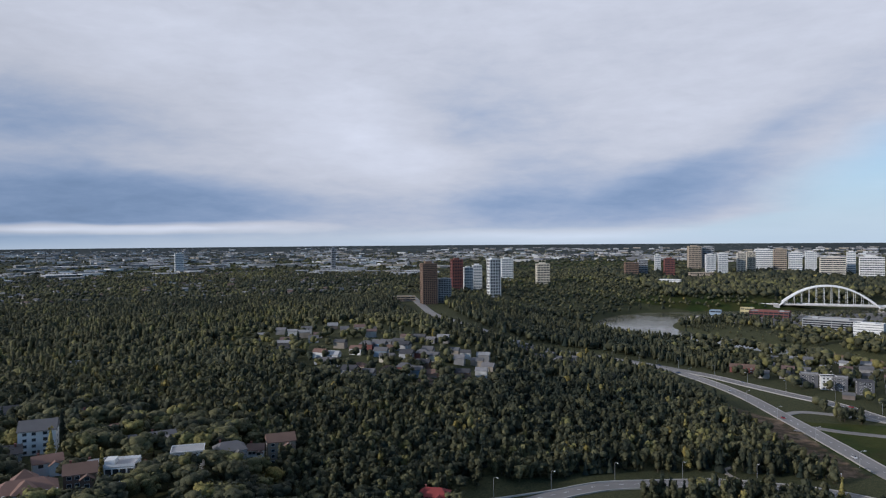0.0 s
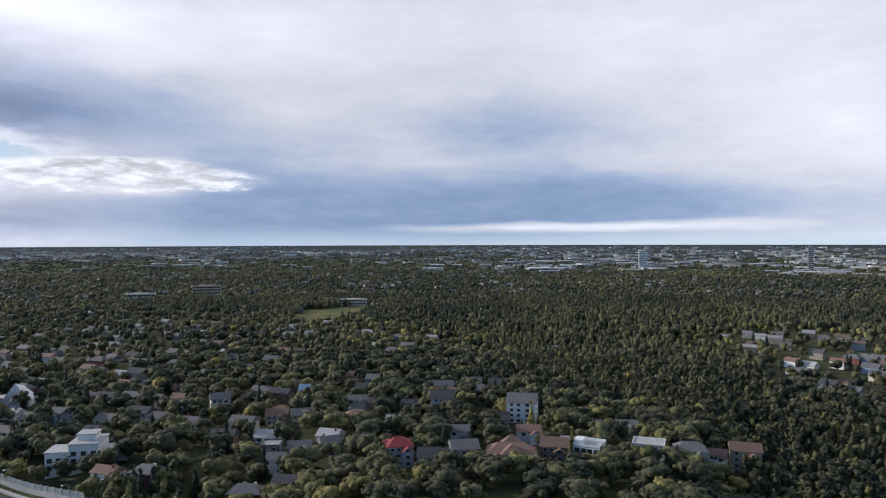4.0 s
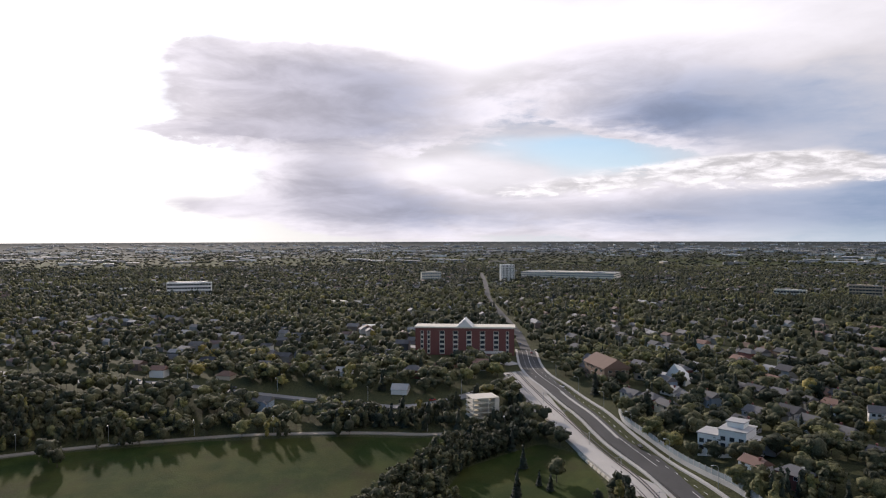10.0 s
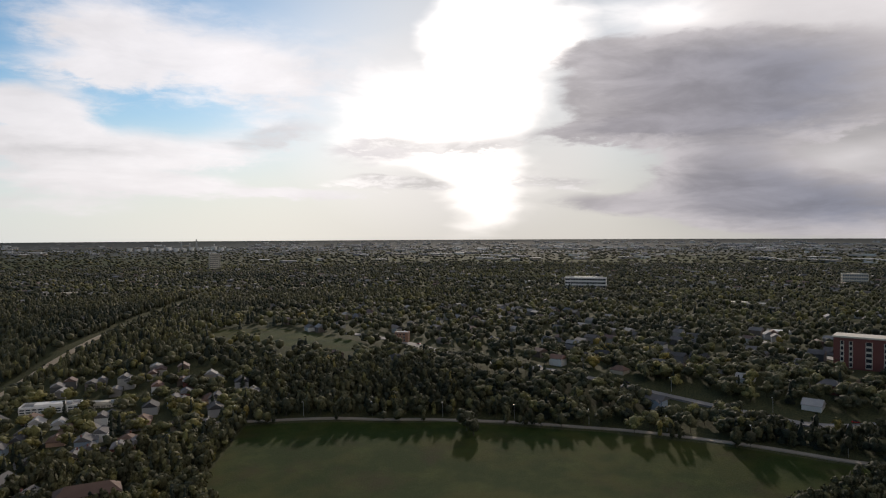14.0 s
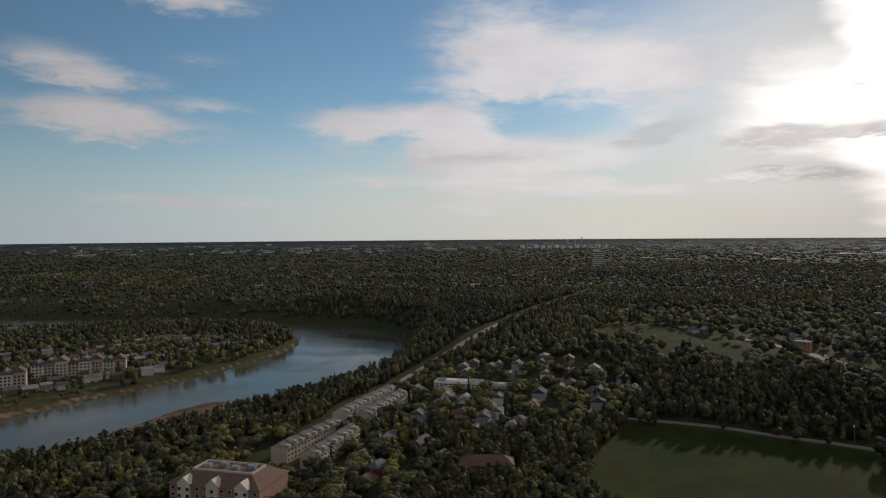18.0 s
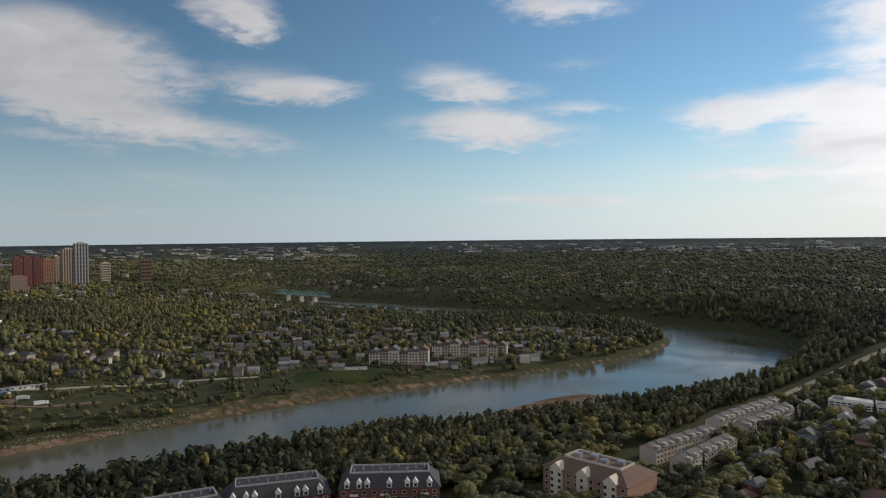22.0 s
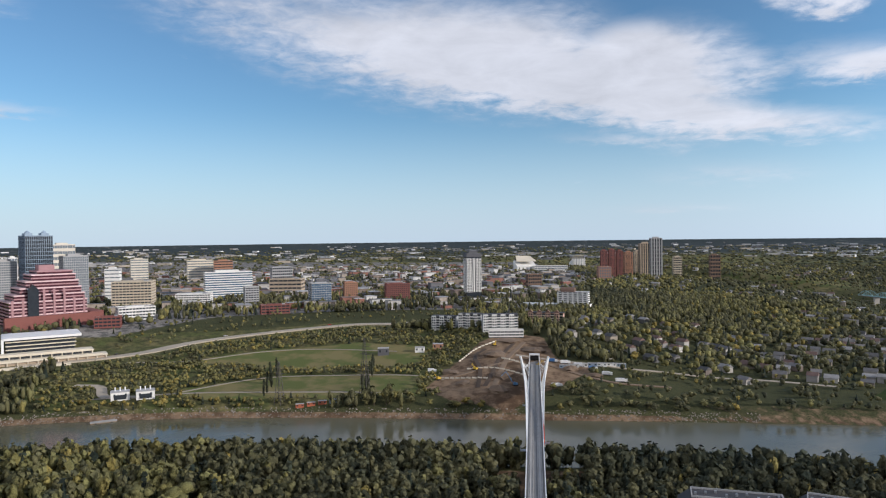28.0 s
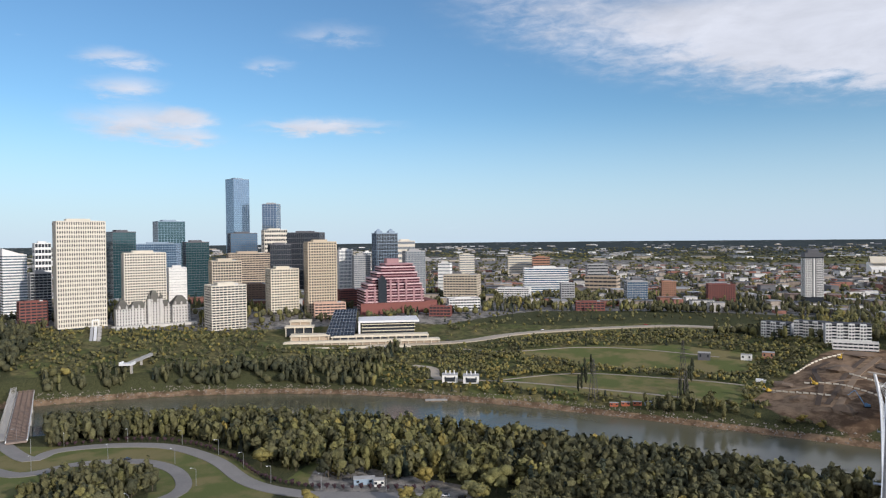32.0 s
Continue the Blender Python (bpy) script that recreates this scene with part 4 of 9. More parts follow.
        put([(*p * 0.016, -0.05) for p in t] + [(*p * 0.007, 0.55) for p in t], [(0, 1, 4), (0, 4, 3), (1, 2, 5), (1, 5, 4), (2, 0, 3), (2, 3, 5)], True)
    return np.vstack(V), np.vstack(F), k, np.array(flat)


def tri_mesh(name, co, tris, tint=None, mats=(), mat_index=None, flat=None):
    me = bpy.data.meshes.new(name)
    me.vertices.add(len(co))
    me.vertices.foreach_set("co", np.asarray(co, np.float32).ravel())
    me.loops.add(tris.size)
    me.loops.foreach_set("vertex_index", tris.ravel().astype(np.int32))
    me.polygons.add(len(tris))
    me.polygons.foreach_set("loop_start", (np.arange(len(tris)) * 3).astype(np.int32))
    for m in mats:
        me.materials.append(m)
    me.attributes.new("sharp_face", "BOOLEAN", "FACE").data.foreach_set("value", np.ones(len(tris), bool) if flat is None else flat)
    if mat_index is not None:
        me.polygons.foreach_set("material_index", mat_index.astype(np.int32))
    if tint is not None:
        me.attributes.new("tint", "FLOAT", "POINT").data.foreach_set("value", tint.astype(np.float32))
    me.update()
    return me


RNG = np.random.default_rng(7)
BLOCKS = []  # places kept free of trees: centre, turn, half width, half depth


def free_of(x, y, pad=0.0):
    ok = np.ones(x.shape, bool)
    r = np.hypot(x, y)
    for c, w in ROADS:
        lo, hi = c.min(0) - w - 20, c.max(0) + w + 20
        m = (x > lo[0]) & (x < hi[0]) & (y > lo[1]) & (y < hi[1])
        if m.any():
            ok[m] &= line_dist(x[m], y[m], c) > w + pad
    for cx, cy, rot, hw, hd in BLOCKS:
        m = (np.abs(x - cx) < hw + hd + 12) & (np.abs(y - cy) < hw + hd + 12)
        if m.any():
            c, s = math.cos(rot), math.sin(rot)
            u, v = (x[m] - cx) * c + (y[m] - cy) * s, -(x[m] - cx) * s + (y[m] - cy) * c
            ok[m] &= (np.abs(u) > hw + 1.5 + pad) | (np.abs(v) > hd + 1.5 + pad)
    return ok


def grow(name, label, r0, r1, cell, kinds, size, squash=False, only=None, deep=None):
    """A wood or scatter of trees between two distances as one piece of land cover. deep: only the close woods, or only the open ones."""
    n = int(math.pi * (r1 * r1 - r0 * r0) / cell)
    u, a = RNG.random(n), RNG.random(n) * 2 * math.pi
    r = np.sqrt(r0 * r0 + u * (r1 * r1 - r0 * r0))
    x, y = -r * np.sin(a), r * np.cos(a)
    g, d, t, _ = cover(x, y)
    wood = woods(x, y)
    keep = (RNG.random(n) < np.where(t > 0.5, 0.36, wood)) & ((g < 0.5) | (np.hypot(x, y) > 1500)) & (d < 0.5) & (river_dist(x, y) > 9)
    if only:
        keep = (np.maximum.reduce([inside(x, y, p) for p in only]) > 0) & (g < 0.5) & (d < 0.5) & (river_dist(x, y) > 9) & (RNG.random(n) < np.where(inside(x, y, HILLSIDE) > 0, 0.5, 0.85))
    if deep is not None:
        keep &= (wood > 0.85) == deep
    x, y = x[keep], y[keep]
    ok = free_of(x, y)
    x, y = x[ok], y[ok]
    n = len(x)
    z = height(x, y)
    patch = np.array([noise.noise((px * 0.006, py * 0.006, 3)) for px, py in zip(x, y)])
    pick = RNG.random(n)
    dense = woods(x, y) > 0.85
    if only:
        dense = np.zeros(n, bool)
    spruce = pick < np.where(patch > 0.25, 0.17, 0.04)
    shore = (river_dist(x, y) < 130) & (np.hypot(x, y) < 620)
    tall = ~spruce & dense & (pick > np.where(shore, 0.2, 0.36))
    which = np.where(spruce, 2, np.where(tall, 1, 0))
    s = size * RNG.uniform(0.76, 1.12, n) * np.where(which == 0, 0.84, 1.05) * (1 if only else stature(x, y))
    flat_k = 1.0
    if squash:
        s = s * np.hypot(x, y) / stretch(np.hypot(x, y))
        flat_k = 0.42
    broad_patch = np.array([noise.noise((px * 0.0021, py * 0.0021, 8)) for px, py in zip(x, y)])
    tint = np.clip(0.36 + 0.30 * patch + 0.22 * broad_patch + RNG.normal(0, 1, n) * np.where(dense, 0.12, 0.17) + (0.04 if only else 0.0), 0.05, 0.74)
    gold = RNG.random(n) < np.where(patch > 0.05, 0.035, 0.012) * np.where((np.hypot(x, y) > 800) | (x > 250) | (only is not None), 0.25, 1.0)
    tint = np.where(gold, RNG.uniform(0.72, 1.0, n), tint)
    # slight distance haze put into the leaf colour: darker, cooler tint outwards
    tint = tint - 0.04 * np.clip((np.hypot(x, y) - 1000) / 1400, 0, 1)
    # city-side leaves: autumn olive, plus frontal sun put into the tint
    tint = np.where((x > 250) & (y < 150), tint + 0.16, tint)
    tint = np.where(dense | (np.hypot(x, y) > 1300), tint, tint + 0.09)
    tint = np.where(which == 2, RNG.uniform(0.0, 0.12, n), tint)
    cos, tris, tints, mats, flats = [], [], [], [], []
    base = 0
    for w, kind in enumerate(("broad", "tall", "spruce")):
        temps = [crown(RNG, kind, *kinds) for _ in range(5)]
        sel = np.where(which == w)[0]
        for q, (tv, tf, k, tflat) in enumerate(temps):
            m = sel[q::5]
            if not len(m):
                continue
            rot = RNG.random(len(m)) * 6.283
            c, sn = np.cos(rot), np.sin(rot)
            wide = RNG.uniform(1.0, 1.5, len(m)) if kind == "broad" else RNG.uniform(0.85, 1.25, len(m))
            X = (tv[None, :, 0] * c[:, None] - tv[None, :, 1] * sn[:, None]) * (s[m] * wide)[:, None] + x[m][:, None]
            Y = (tv[None, :, 0] * sn[:, None] + tv[None, :, 1] * c[:, None]) * (s[m] * wide)[:, None] + y[m][:, None]
            Z = tv[None, :, 2] * flat_k * s[m][:, None] + z[m][:, None]
            cos.append(np.stack([X, Y, Z], -1).reshape(-1, 3))
            tris.append((tf[None] + (base + np.arange(len(m)) * len(tv))[:, None, None]).reshape(-1, 3))
            tints.append(np.repeat(tint[m], len(tv)))
            mats.append(np.tile((tf.min(1) >= k).astype(int), len(m)))
            flats.append(np.tile(tflat, len(m)))
            base += len(m) * len(tv)
    me = tri_mesh(name, np.vstack(cos), np.vstack(tris), np.concatenate(tints), [LEAF, BARK], np.concatenate(mats), np.concatenate(flats))
    tagged(new(name, me), label, "trees", kind="stuff")


# streets of houses: centre, radius and share of trees
TOWN = [(-420, 230, 150, 0.42), (-560, 380, 260, 0.45), (-200, 290, 130, 0.4), (-800, 250, 380, 0.5), (-650, -120, 220, 0.5), (-720, -420, 250, 0.45),
        (-1000, -150, 400, 0.5), (-330, -470, 110, 0.35), (-40, 640, 95, 0.02), (-130, 760, 110, 0.12), (120, -830, 200, 0.5), (-120, -900, 160, 0.5),
        (330, -760, 150, 0.5), (-100, -380, 100, 0.45), (380, 640, 110, 0.12), (500, 900, 200, 0.3), (150, -1080, 230, 0.45)]


PARK = [(640, -180), (720, -210), (800, -300), (790, -420), (730, -560), (600, -600), (470, -640), (420, -560), (420, -430), (520, -320)]
CLEARING = [(575, 135), (548, 75), (548, 20), (522, -12), (480, -40), (430, -62), (400, -85), (350, -170), (300, -150), (280, 0), (280, 150), (450, 170)]
BLUFF = [(800, -280), (900, -250), (880, -480), (805, -640), (640, -770), (590, -710), (700, -600), (770, -480)]
HILLSIDE = [(740, -200), (760, 150), (960, 150), (940, -60), (880, -260), (800, -280)]


def stature(x, y):
    """Trees stand lower in the park and on the open bank under the city, and taller along the near shore."""
    k = np.ones(x.shape)
    r = np.hypot(x, y)
    m = (r > 540) & (r < 1000) & (x > 300)
    if m.any():
        k[m] = np.where((inside(x[m], y[m], PARK) > 0) | (inside(x[m], y[m], HILLSIDE) > 0) | (inside(x[m], y[m], BLUFF) > 0), 0.5, 1.0)
    d = river_dist(x, y)
    k = np.where((d < 120) & (r < 600) & (x > 0), 1.28, k)
    k = np.where((d < 80) & (y > 980) & (x < 500) & (r < 1230), 0.4, k)
    k = np.where((d < 130) & (y < -400) & (x > -60) & (x < 480) & (r > 575), 0.6, k)
    k = np.where((x > 480) & (x < 1350) & (y > 1500) & (y < 2200), 1.9, k)
    return np.where((d < 45) & (y > 450) & (y < 960), 1.4, k)


def woods(x, y):
    """How thickly trees stand: 1 in the woods, less among houses, in the park and in the far suburbs."""
    r = np.hypot(x, y)
    w = np.where(r < 1250, 1.0, 0.75)
    w = np.where((r < 290) & ((x > 60) | (y < 40)), 0.35, w)
    for cx, cy, rad, k in TOWN:
        k = k + (0.15 if cx < -300 else 0.3)
        d = np.hypot(x - cx, y - cy) / rad
        w = np.minimum(w, k + (1 - k) * np.clip((d - 0.85) / 0.3, 0, 1))
    m = (r > 540) & (r < 1000) & (x > 300)
    if m.any():
        w[m] = np.where(inside(x[m], y[m], PARK) > 0, 0.42, w[m])
        w[m] = np.where((inside(x[m], y[m], BLUFF) > 0) | (inside(x[m], y[m], HILLSIDE) > 0), 0.5, w[m])
    w = np.where((y < -400) & (x > -60) & (x < 480) & (r > 575) & (r < 800) & (river_dist(x, y) < 110), np.minimum(w, 0.72), w)
    near = r < 545
    a = (np.degrees(np.arctan2(-x, y)) + 60) % 360 - 60
    w = np.where((r < 378) & (a < -3), 0.0, w)
    grove = np.hypot(x - 430, y - 46) < 36
    w = np.where((r < 385) & (a > 243) & (a < 290) & ~grove, 0.0, w)
    if near.any():
        w[near] = np.where((inside(x[near], y[near], CLEARING) > 0) & ~grove[near], 0.03, w[near])
    return w



# ---- building kit ----
def thing(name, x, y, rot=0.0, label="", category="", group="", z=None, kind=""):
    """An Empty at the thing's base, turned by rot radians."""
    ob = new(name)
    ob.empty_display_size = 0.5
    zz = float(height(x, y)[0]) if z is None else z
    ob.matrix_world = Matrix.Translation((x, y, zz)) @ Matrix.Rotation(rot, 4, "Z")
    return tagged(ob, label, category, group, kind)


def part(name, shape, material, parent, label="", loc=None):
    """One mesh under a thing or a part."""
    me = shape.mesh(name, material) if isinstance(shape, Shape) else shape
    ob = new(name, me)
    ob.parent = parent
    if loc:
        ob.location = loc
    if label:
        tagged(ob, label)
    return ob


WALLS = {"white": (0.72, 0.71, 0.68), "cream": (0.60, 0.54, 0.43), "beige": (0.50, 0.43, 0.33), "grey": (0.36, 0.36, 0.36), "dark": (0.10, 0.10, 0.11), "brick": (0.19, 0.070, 0.058),
         "brown": (0.20, 0.13, 0.09), "tan": (0.41, 0.33, 0.245), "pink": (0.36, 0.21, 0.22), "rose": (0.30, 0.17, 0.13), "blue": (0.25, 0.32, 0.40), "peach": (0.55, 0.36, 0.27), "stone": (0.62, 0.57, 0.48),
         "orange": (0.36, 0.19, 0.12), "yellow": (0.55, 0.47, 0.25), "sand": (0.52, 0.43, 0.315), "limestone": (0.50, 0.48, 0.45), "bone": (0.48, 0.42, 0.36)}
ROOFS = {"shingle": (0.13, 0.125, 0.125), "black": (0.055, 0.055, 0.06), "brownroof": (0.16, 0.10, 0.075), "redroof": (0.28, 0.05, 0.045), "tile": (0.21, 0.125, 0.095), "pale": (0.38, 0.37, 0.36),
         "copper": (0.115, 0.110, 0.095), "blueroof": (0.16, 0.24, 0.32), "gravelroof": (0.30, 0.29, 0.27)}
WALL = {k: surface(k + "_wall", c, 0.8, 0.16, 0.12, 1.5) for k, c in WALLS.items()}
ROOF = {k: surface(k + "_roofing", c, 0.85, 0.25, 0.2, 2.0, bump=0.2) for k, c in ROOFS.items()}
GLASS = {"dark": glassy("dark_glass", (0.030, 0.036, 0.045)), "blue": glassy("blue_glass", (0.10, 0.17, 0.26), 0.08, 1.0, 0.35), "green": glassy("green_glass", (0.028, 0.085, 0.10), 0.06, 1.0, 0.45),
         "pale": glassy("pale_glass", (0.20, 0.24, 0.28), 0.1, 0.9, 0.3), "sky": glassy("sky_glass", (0.17, 0.26, 0.36), 0.06, 1.0, 0.6, 0.25), "house": glassy("house_glass", (0.045, 0.05, 0.055), 0.1, 0.8)}
METAL = surface("galvanised_steel", (0.42, 0.43, 0.44), 0.45, 0.15, 0.3, metal=0.7)


def ring(w, d, t, h, out=0.0):
    """A rectangular hoop w x d, t deep, h high, standing out from the walls."""
    s = Shape()
    x, y = w / 2 + out, d / 2 + out
    s.box(-x, -y, 0, x, -y + t, h).box(-x, y - t, 0, x, y, h).box(-x, -y + t, 0, -x + t, y - t, h).box(x - t, -y + t, 0, x, y - t, h)
    return s


def tower(name, label, x, y, rot, w, d, h, wall="beige", glass="dark", floors=20, band=0.45, cols=12, pier=0.5, crown="plain", category="tower", group="", base=0.0, sink=4.0, top=None, corner=0.0):
    """A many-storeyed building: a glazed core, a spandrel round it at each floor, upright piers between the windows, and a roof with its plant rooms."""
    t = thing(name, x, y, rot, label, category, group)
    core = Shape().box(-w / 2, -d / 2, -sink, w / 2, d / 2, h)
    part("glazing", core, GLASS[glass], t)
    fh = (h - base) / floors
    if band > 0:
        me = ring(w, d, 0.8, fh * band, 0.25).mesh("spandrel", WALL[wall])
        for i in range(floors):
            part("spandrel", me, None, t, loc=(0, 0, base + i * fh))
    if pier > 0:
        near = math.hypot(x, y) < 1110 and cols <= 16
        for side, length, other in ((0, w, d), (1, d, w)):
            n = max(2, round(cols * length / w))
            one = Shape().box(-pier / 2, -0.3, 0, pier / 2, 0.5, h) if side == 0 else Shape().box(-0.3, -pier / 2, 0, 0.5, pier / 2, h)
            me = one.mesh("pier", WALL[wall])
            for sg in (-1, 1):
                q = sg * other / 2 - (0.0 if sg < 0 else 0.2)
                spots = [-length / 2 + length * i / n for i in range(n + 1) if side == 0 or 0 < i < n]
                if near and sg < 0:
                    for p in spots:
                        part("pier", me, None, t, loc=(p, q, 0) if side == 0 else (q, p, 0))
                elif spots:
                    ribs = Shape()
                    for p in spots:
                        ribs.add([(v[0] + (p if side == 0 else q), v[1] + (q if side == 0 else p), v[2]) for v in one.v], one.f)
                    part("ribs", ribs, WALL[wall], t)
    if base > 0:
        part("podium", Shape().box(-w / 2 - 0.6, -d / 2 - 0.6, -sink, w / 2 + 0.6, d / 2 + 0.6, base * 0.8), WALL[wall], t)
    r = part("roof", Shape().box(-w / 2 - 0.3, -d / 2 - 0.3, h, w / 2 + 0.3, d / 2 + 0.3, h + 0.5), ROOF["gravelroof"], t)
    part("parapet", ring(w, d, 0.5, 1.6, 0.35), WALL[top or wall], r, loc=(0, 0, h))
    if crown == "plain":
        part("plant_room", Shape().box(-w * 0.28, -d * 0.26, h, w * 0.22, d * 0.28, h + (4.5 if h > 45 else 2.2)), WALL[top or wall], r)
        part("vent", Shape().box(w * 0.26, -d * 0.1, h, w * 0.36, d * 0.12, h + 2.4), METAL, r)
    elif crown == "domes":
        for sx in (-0.3, 0.3):
            part("lantern", Shape().box(w * sx - w * 0.14, -d * 0.2, h, w * sx + w * 0.14, d * 0.2, h + 5).tube((w * sx, 0, h + 5), (w * sx, 0, h + 9), w * 0.13, w * 0.03, 10), WALL["blue"], t)
    elif crown == "slant":
        s = Shape().add([(-w / 2, -d / 2, h), (w / 2, -d / 2, h), (w / 2, d / 2, h), (-w / 2, d / 2, h), (-w / 2, -d / 2, h + w * 0.35), (-w / 2, d / 2, h + w * 0.35)], [(0, 1, 2, 3), (4, 5, 2, 1), (0, 4, 1), (3, 2, 5), (0, 3, 5, 4)])
        part("sloping_top", s, WALL[wall], t)
    BLOCKS.append((x, y, rot, w / 2 + 3, d / 2 + 3))
    return t


def gable(w, d, z0, rise, over, thick=0.25, hip=0.0):
    """Two roof slopes with thickness; the ridge runs along x; hip draws its ends in."""
    s = Shape()
    x, y = w / 2 + over, d / 2 + over
    drop = over * rise / (d / 2)
    xr = x - hip * (d / 2)
    for k, dz in ((0, 0.0), (1, thick)):
        s.add([(-x, -y, z0 - drop + dz), (x, -y, z0 - drop + dz), (x, y, z0 - drop + dz), (-x, y, z0 - drop + dz), (-xr, 0, z0 + rise + dz), (xr, 0, z0 + rise + dz)],
              [(0, 1, 5, 4), (2, 3, 4, 5), (3, 0, 4), (1, 2, 5)] if (k or hip) else [(0, 1, 5, 4), (2, 3, 4, 5)])
    s.add([(-x, -y, z0 - drop), (x, -y, z0 - drop), (x, y, z0 - drop), (-x, y, z0 - drop), (-x, -y, z0 - drop + thick), (x, -y, z0 - drop + thick), (x, y, z0 - drop + thick), (-x, y, z0 - drop + thick)],
          [(0, 1, 5, 4), (1, 2, 6, 5), (2, 3, 7, 6), (3, 0, 4, 7)])
    return s


def gable_walls(w, d, h, rise, sink=2.0, hip=0.0):
    s = Shape().box(-w / 2, -d / 2, -sink, w / 2, d / 2, h)
    if not hip:
        for x in (-w / 2, w / 2):
            s.add([(x, -d / 2, h), (x, d / 2, h), (x, 0, h + rise - 0.05)], [(0, 1, 2)])
    return s


PANE = {}


def window(parent, x, y, z, w, h, axis, frame_mat="white"):
    """A framed window on a wall: axis 'x' when it faces along y."""
    key = (round(w, 1), round(h, 1), axis, frame_mat)
    if key not in PANE:
        a, b = (w / 2 + 0.12, 0.09) if axis == "x" else (0.09, w / 2 + 0.12)
        fr = Shape().box(-a, -b, -0.12, a, b, 0.0).box(-a, -b, h, a, b, h + 0.12)
        if axis == "x":
            fr.box(-a, -b, 0, -a + 0.12, b, h).box(a - 0.12, -b, 0, a, b, h)
            gl = Shape().box(-w / 2, -0.05, 0, w / 2, 0.05, h)
        else:
            fr.box(-a, -b, 0, a, -b + 0.12, h).box(-a, b - 0.12, 0, a, b, h)
            gl = Shape().box(-0.05, -w / 2, 0, 0.05, w / 2, h)
        s = Shape()
        s.add(fr.v, fr.f, 0)
        s.add(gl.v, gl.f, 1)
        PANE[key] = s.mesh("window", [WALL[frame_mat], GLASS["house"]])
    return part("window", PANE[key], None, parent, loc=(x, y, z))


def house(label, x, y, rot, w=11, d=9, storeys=2, wall="white", roof="shingle", hip=0.0, porch=True, chimney=True, wing=True, group="", flat=False, dense=True, z=None, name="house"):
    """A dwelling: walls, roof, wing, door, windows on all sides, chimney and porch."""
    t = thing(name, x, y, rot, label, "house", group, z)
    h = 2.9 * storeys
    rise = d * 0.27
    if flat:
        part("wall", Shape().box(-w / 2, -d / 2, -2, w / 2, d / 2, h), WALL[wall], t)
        rf = part("roof", Shape().box(-w / 2 - 0.25, -d / 2 - 0.25, h, w / 2 + 0.25, d / 2 + 0.25, h + 0.35), ROOF[roof], t)
        part("parapet", ring(w, d, 0.25, 0.5, 0.3), WALL[wall], rf, loc=(0, 0, h + 0.35))
    else:
        part("wall", gable_walls(w, d, h, rise, 2.0, hip), WALL[wall], t)
        rf = part("roof", gable(w, d, h, rise, 0.5, 0.22, hip), ROOF[roof], t)
    if wing and not flat:
        ww, wd = w * 0.42, d * 0.55
        wg = Shape().box(-ww / 2, -wd, -2, ww / 2, 0, h * 0.8)
        wg.add([(-ww / 2, -wd, h * 0.8), (ww / 2, -wd, h * 0.8), (0, -wd, h * 0.8 + ww * 0.33)], [(0, 1, 2)])
        p = part("wing", wg, WALL[wall], t, loc=(w * 0.22, -d / 2 + 0.1 + wd * 0.45, 0))
        zz, o = h * 0.8, 0.35
        rs = Shape().add([(-ww / 2 - o, -wd - o, zz - o * .66), (0, -wd - o, zz + ww * 0.33), (0, 1, zz + ww * 0.33), (-ww / 2 - o, 1, zz - o * .66), (ww / 2 + o, -wd - o, zz - o * .66), (ww / 2 + o, 1, zz - o * .66),
                          (-ww / 2 - o, -wd - o, zz - o * .66 + .2), (0, -wd - o, zz + ww * 0.33 + .2), (0, 1, zz + ww * 0.33 + .2), (-ww / 2 - o, 1, zz - o * .66 + .2), (ww / 2 + o, -wd - o, zz - o * .66 + .2), (ww / 2 + o, 1, zz - o * .66 + .2)],
                         [(0, 1, 2, 3), (1, 4, 5, 2), (6, 9, 8, 7), (7, 8, 11, 10), (0, 6, 7, 1), (1, 7, 10, 4), (0, 3, 9, 6), (4, 10, 11, 5)])
        part("wing_roof", rs, ROOF[roof], p)
    fr = "white" if wall != "white" else "grey"
    fy = -d / 2 - 0.02
    if dense:
        for s in range(storeys):
            z0 = 0.9 + 2.9 * s
            for px in (-0.32, -0.08):
                window(t, w * px, fy, z0, 1.6, 1.3, "x", fr)
            window(t, w * 0.22, fy - (d * 0.55 * 0.55 - 0.1 if wing and not flat else 0), z0, 1.8, 1.4, "x", fr)
            for px in (-0.28, 0.25):
                window(t, w * px, d / 2 + 0.02, z0, 1.6, 1.3, "x", fr)
            window(t, -w / 2 - 0.02, 0.1 * d, z0, 1.4, 1.3, "y", fr)
            window(t, w / 2 + 0.02, -0.12 * d, z0, 1.4, 1.3, "y", fr)
    else:
        for px in (-0.25, 0.25):
            window(t, w * px, d / 2 + 0.02, 0.9 + 2.9 * (storeys - 1), 1.8, 1.4, "x", fr)
            window(t, w * px, fy, 0.9 + 2.9 * (storeys - 1), 1.8, 1.4, "x", fr)
    if dense:
        part("door", Shape().box(-0.5, -0.08, 0, 0.5, 0.08, 2.1), WALL["brown"], t, loc=(w * 0.04, fy, 0.15))
    if porch and dense:
        s = Shape().box(-1.6, -1.8, 2.5, 1.6, 0, 2.75)
        for px in (-1.45, 1.45):
            s.box(px - 0.1, -1.7, -0.5, px + 0.1, -1.5, 2.5)
        s.box(-1.6, -1.8, -0.5, 1.6, 0, 0.12)
        part("porch", s, WALL[fr], t, loc=(w * 0.04, fy, 0))
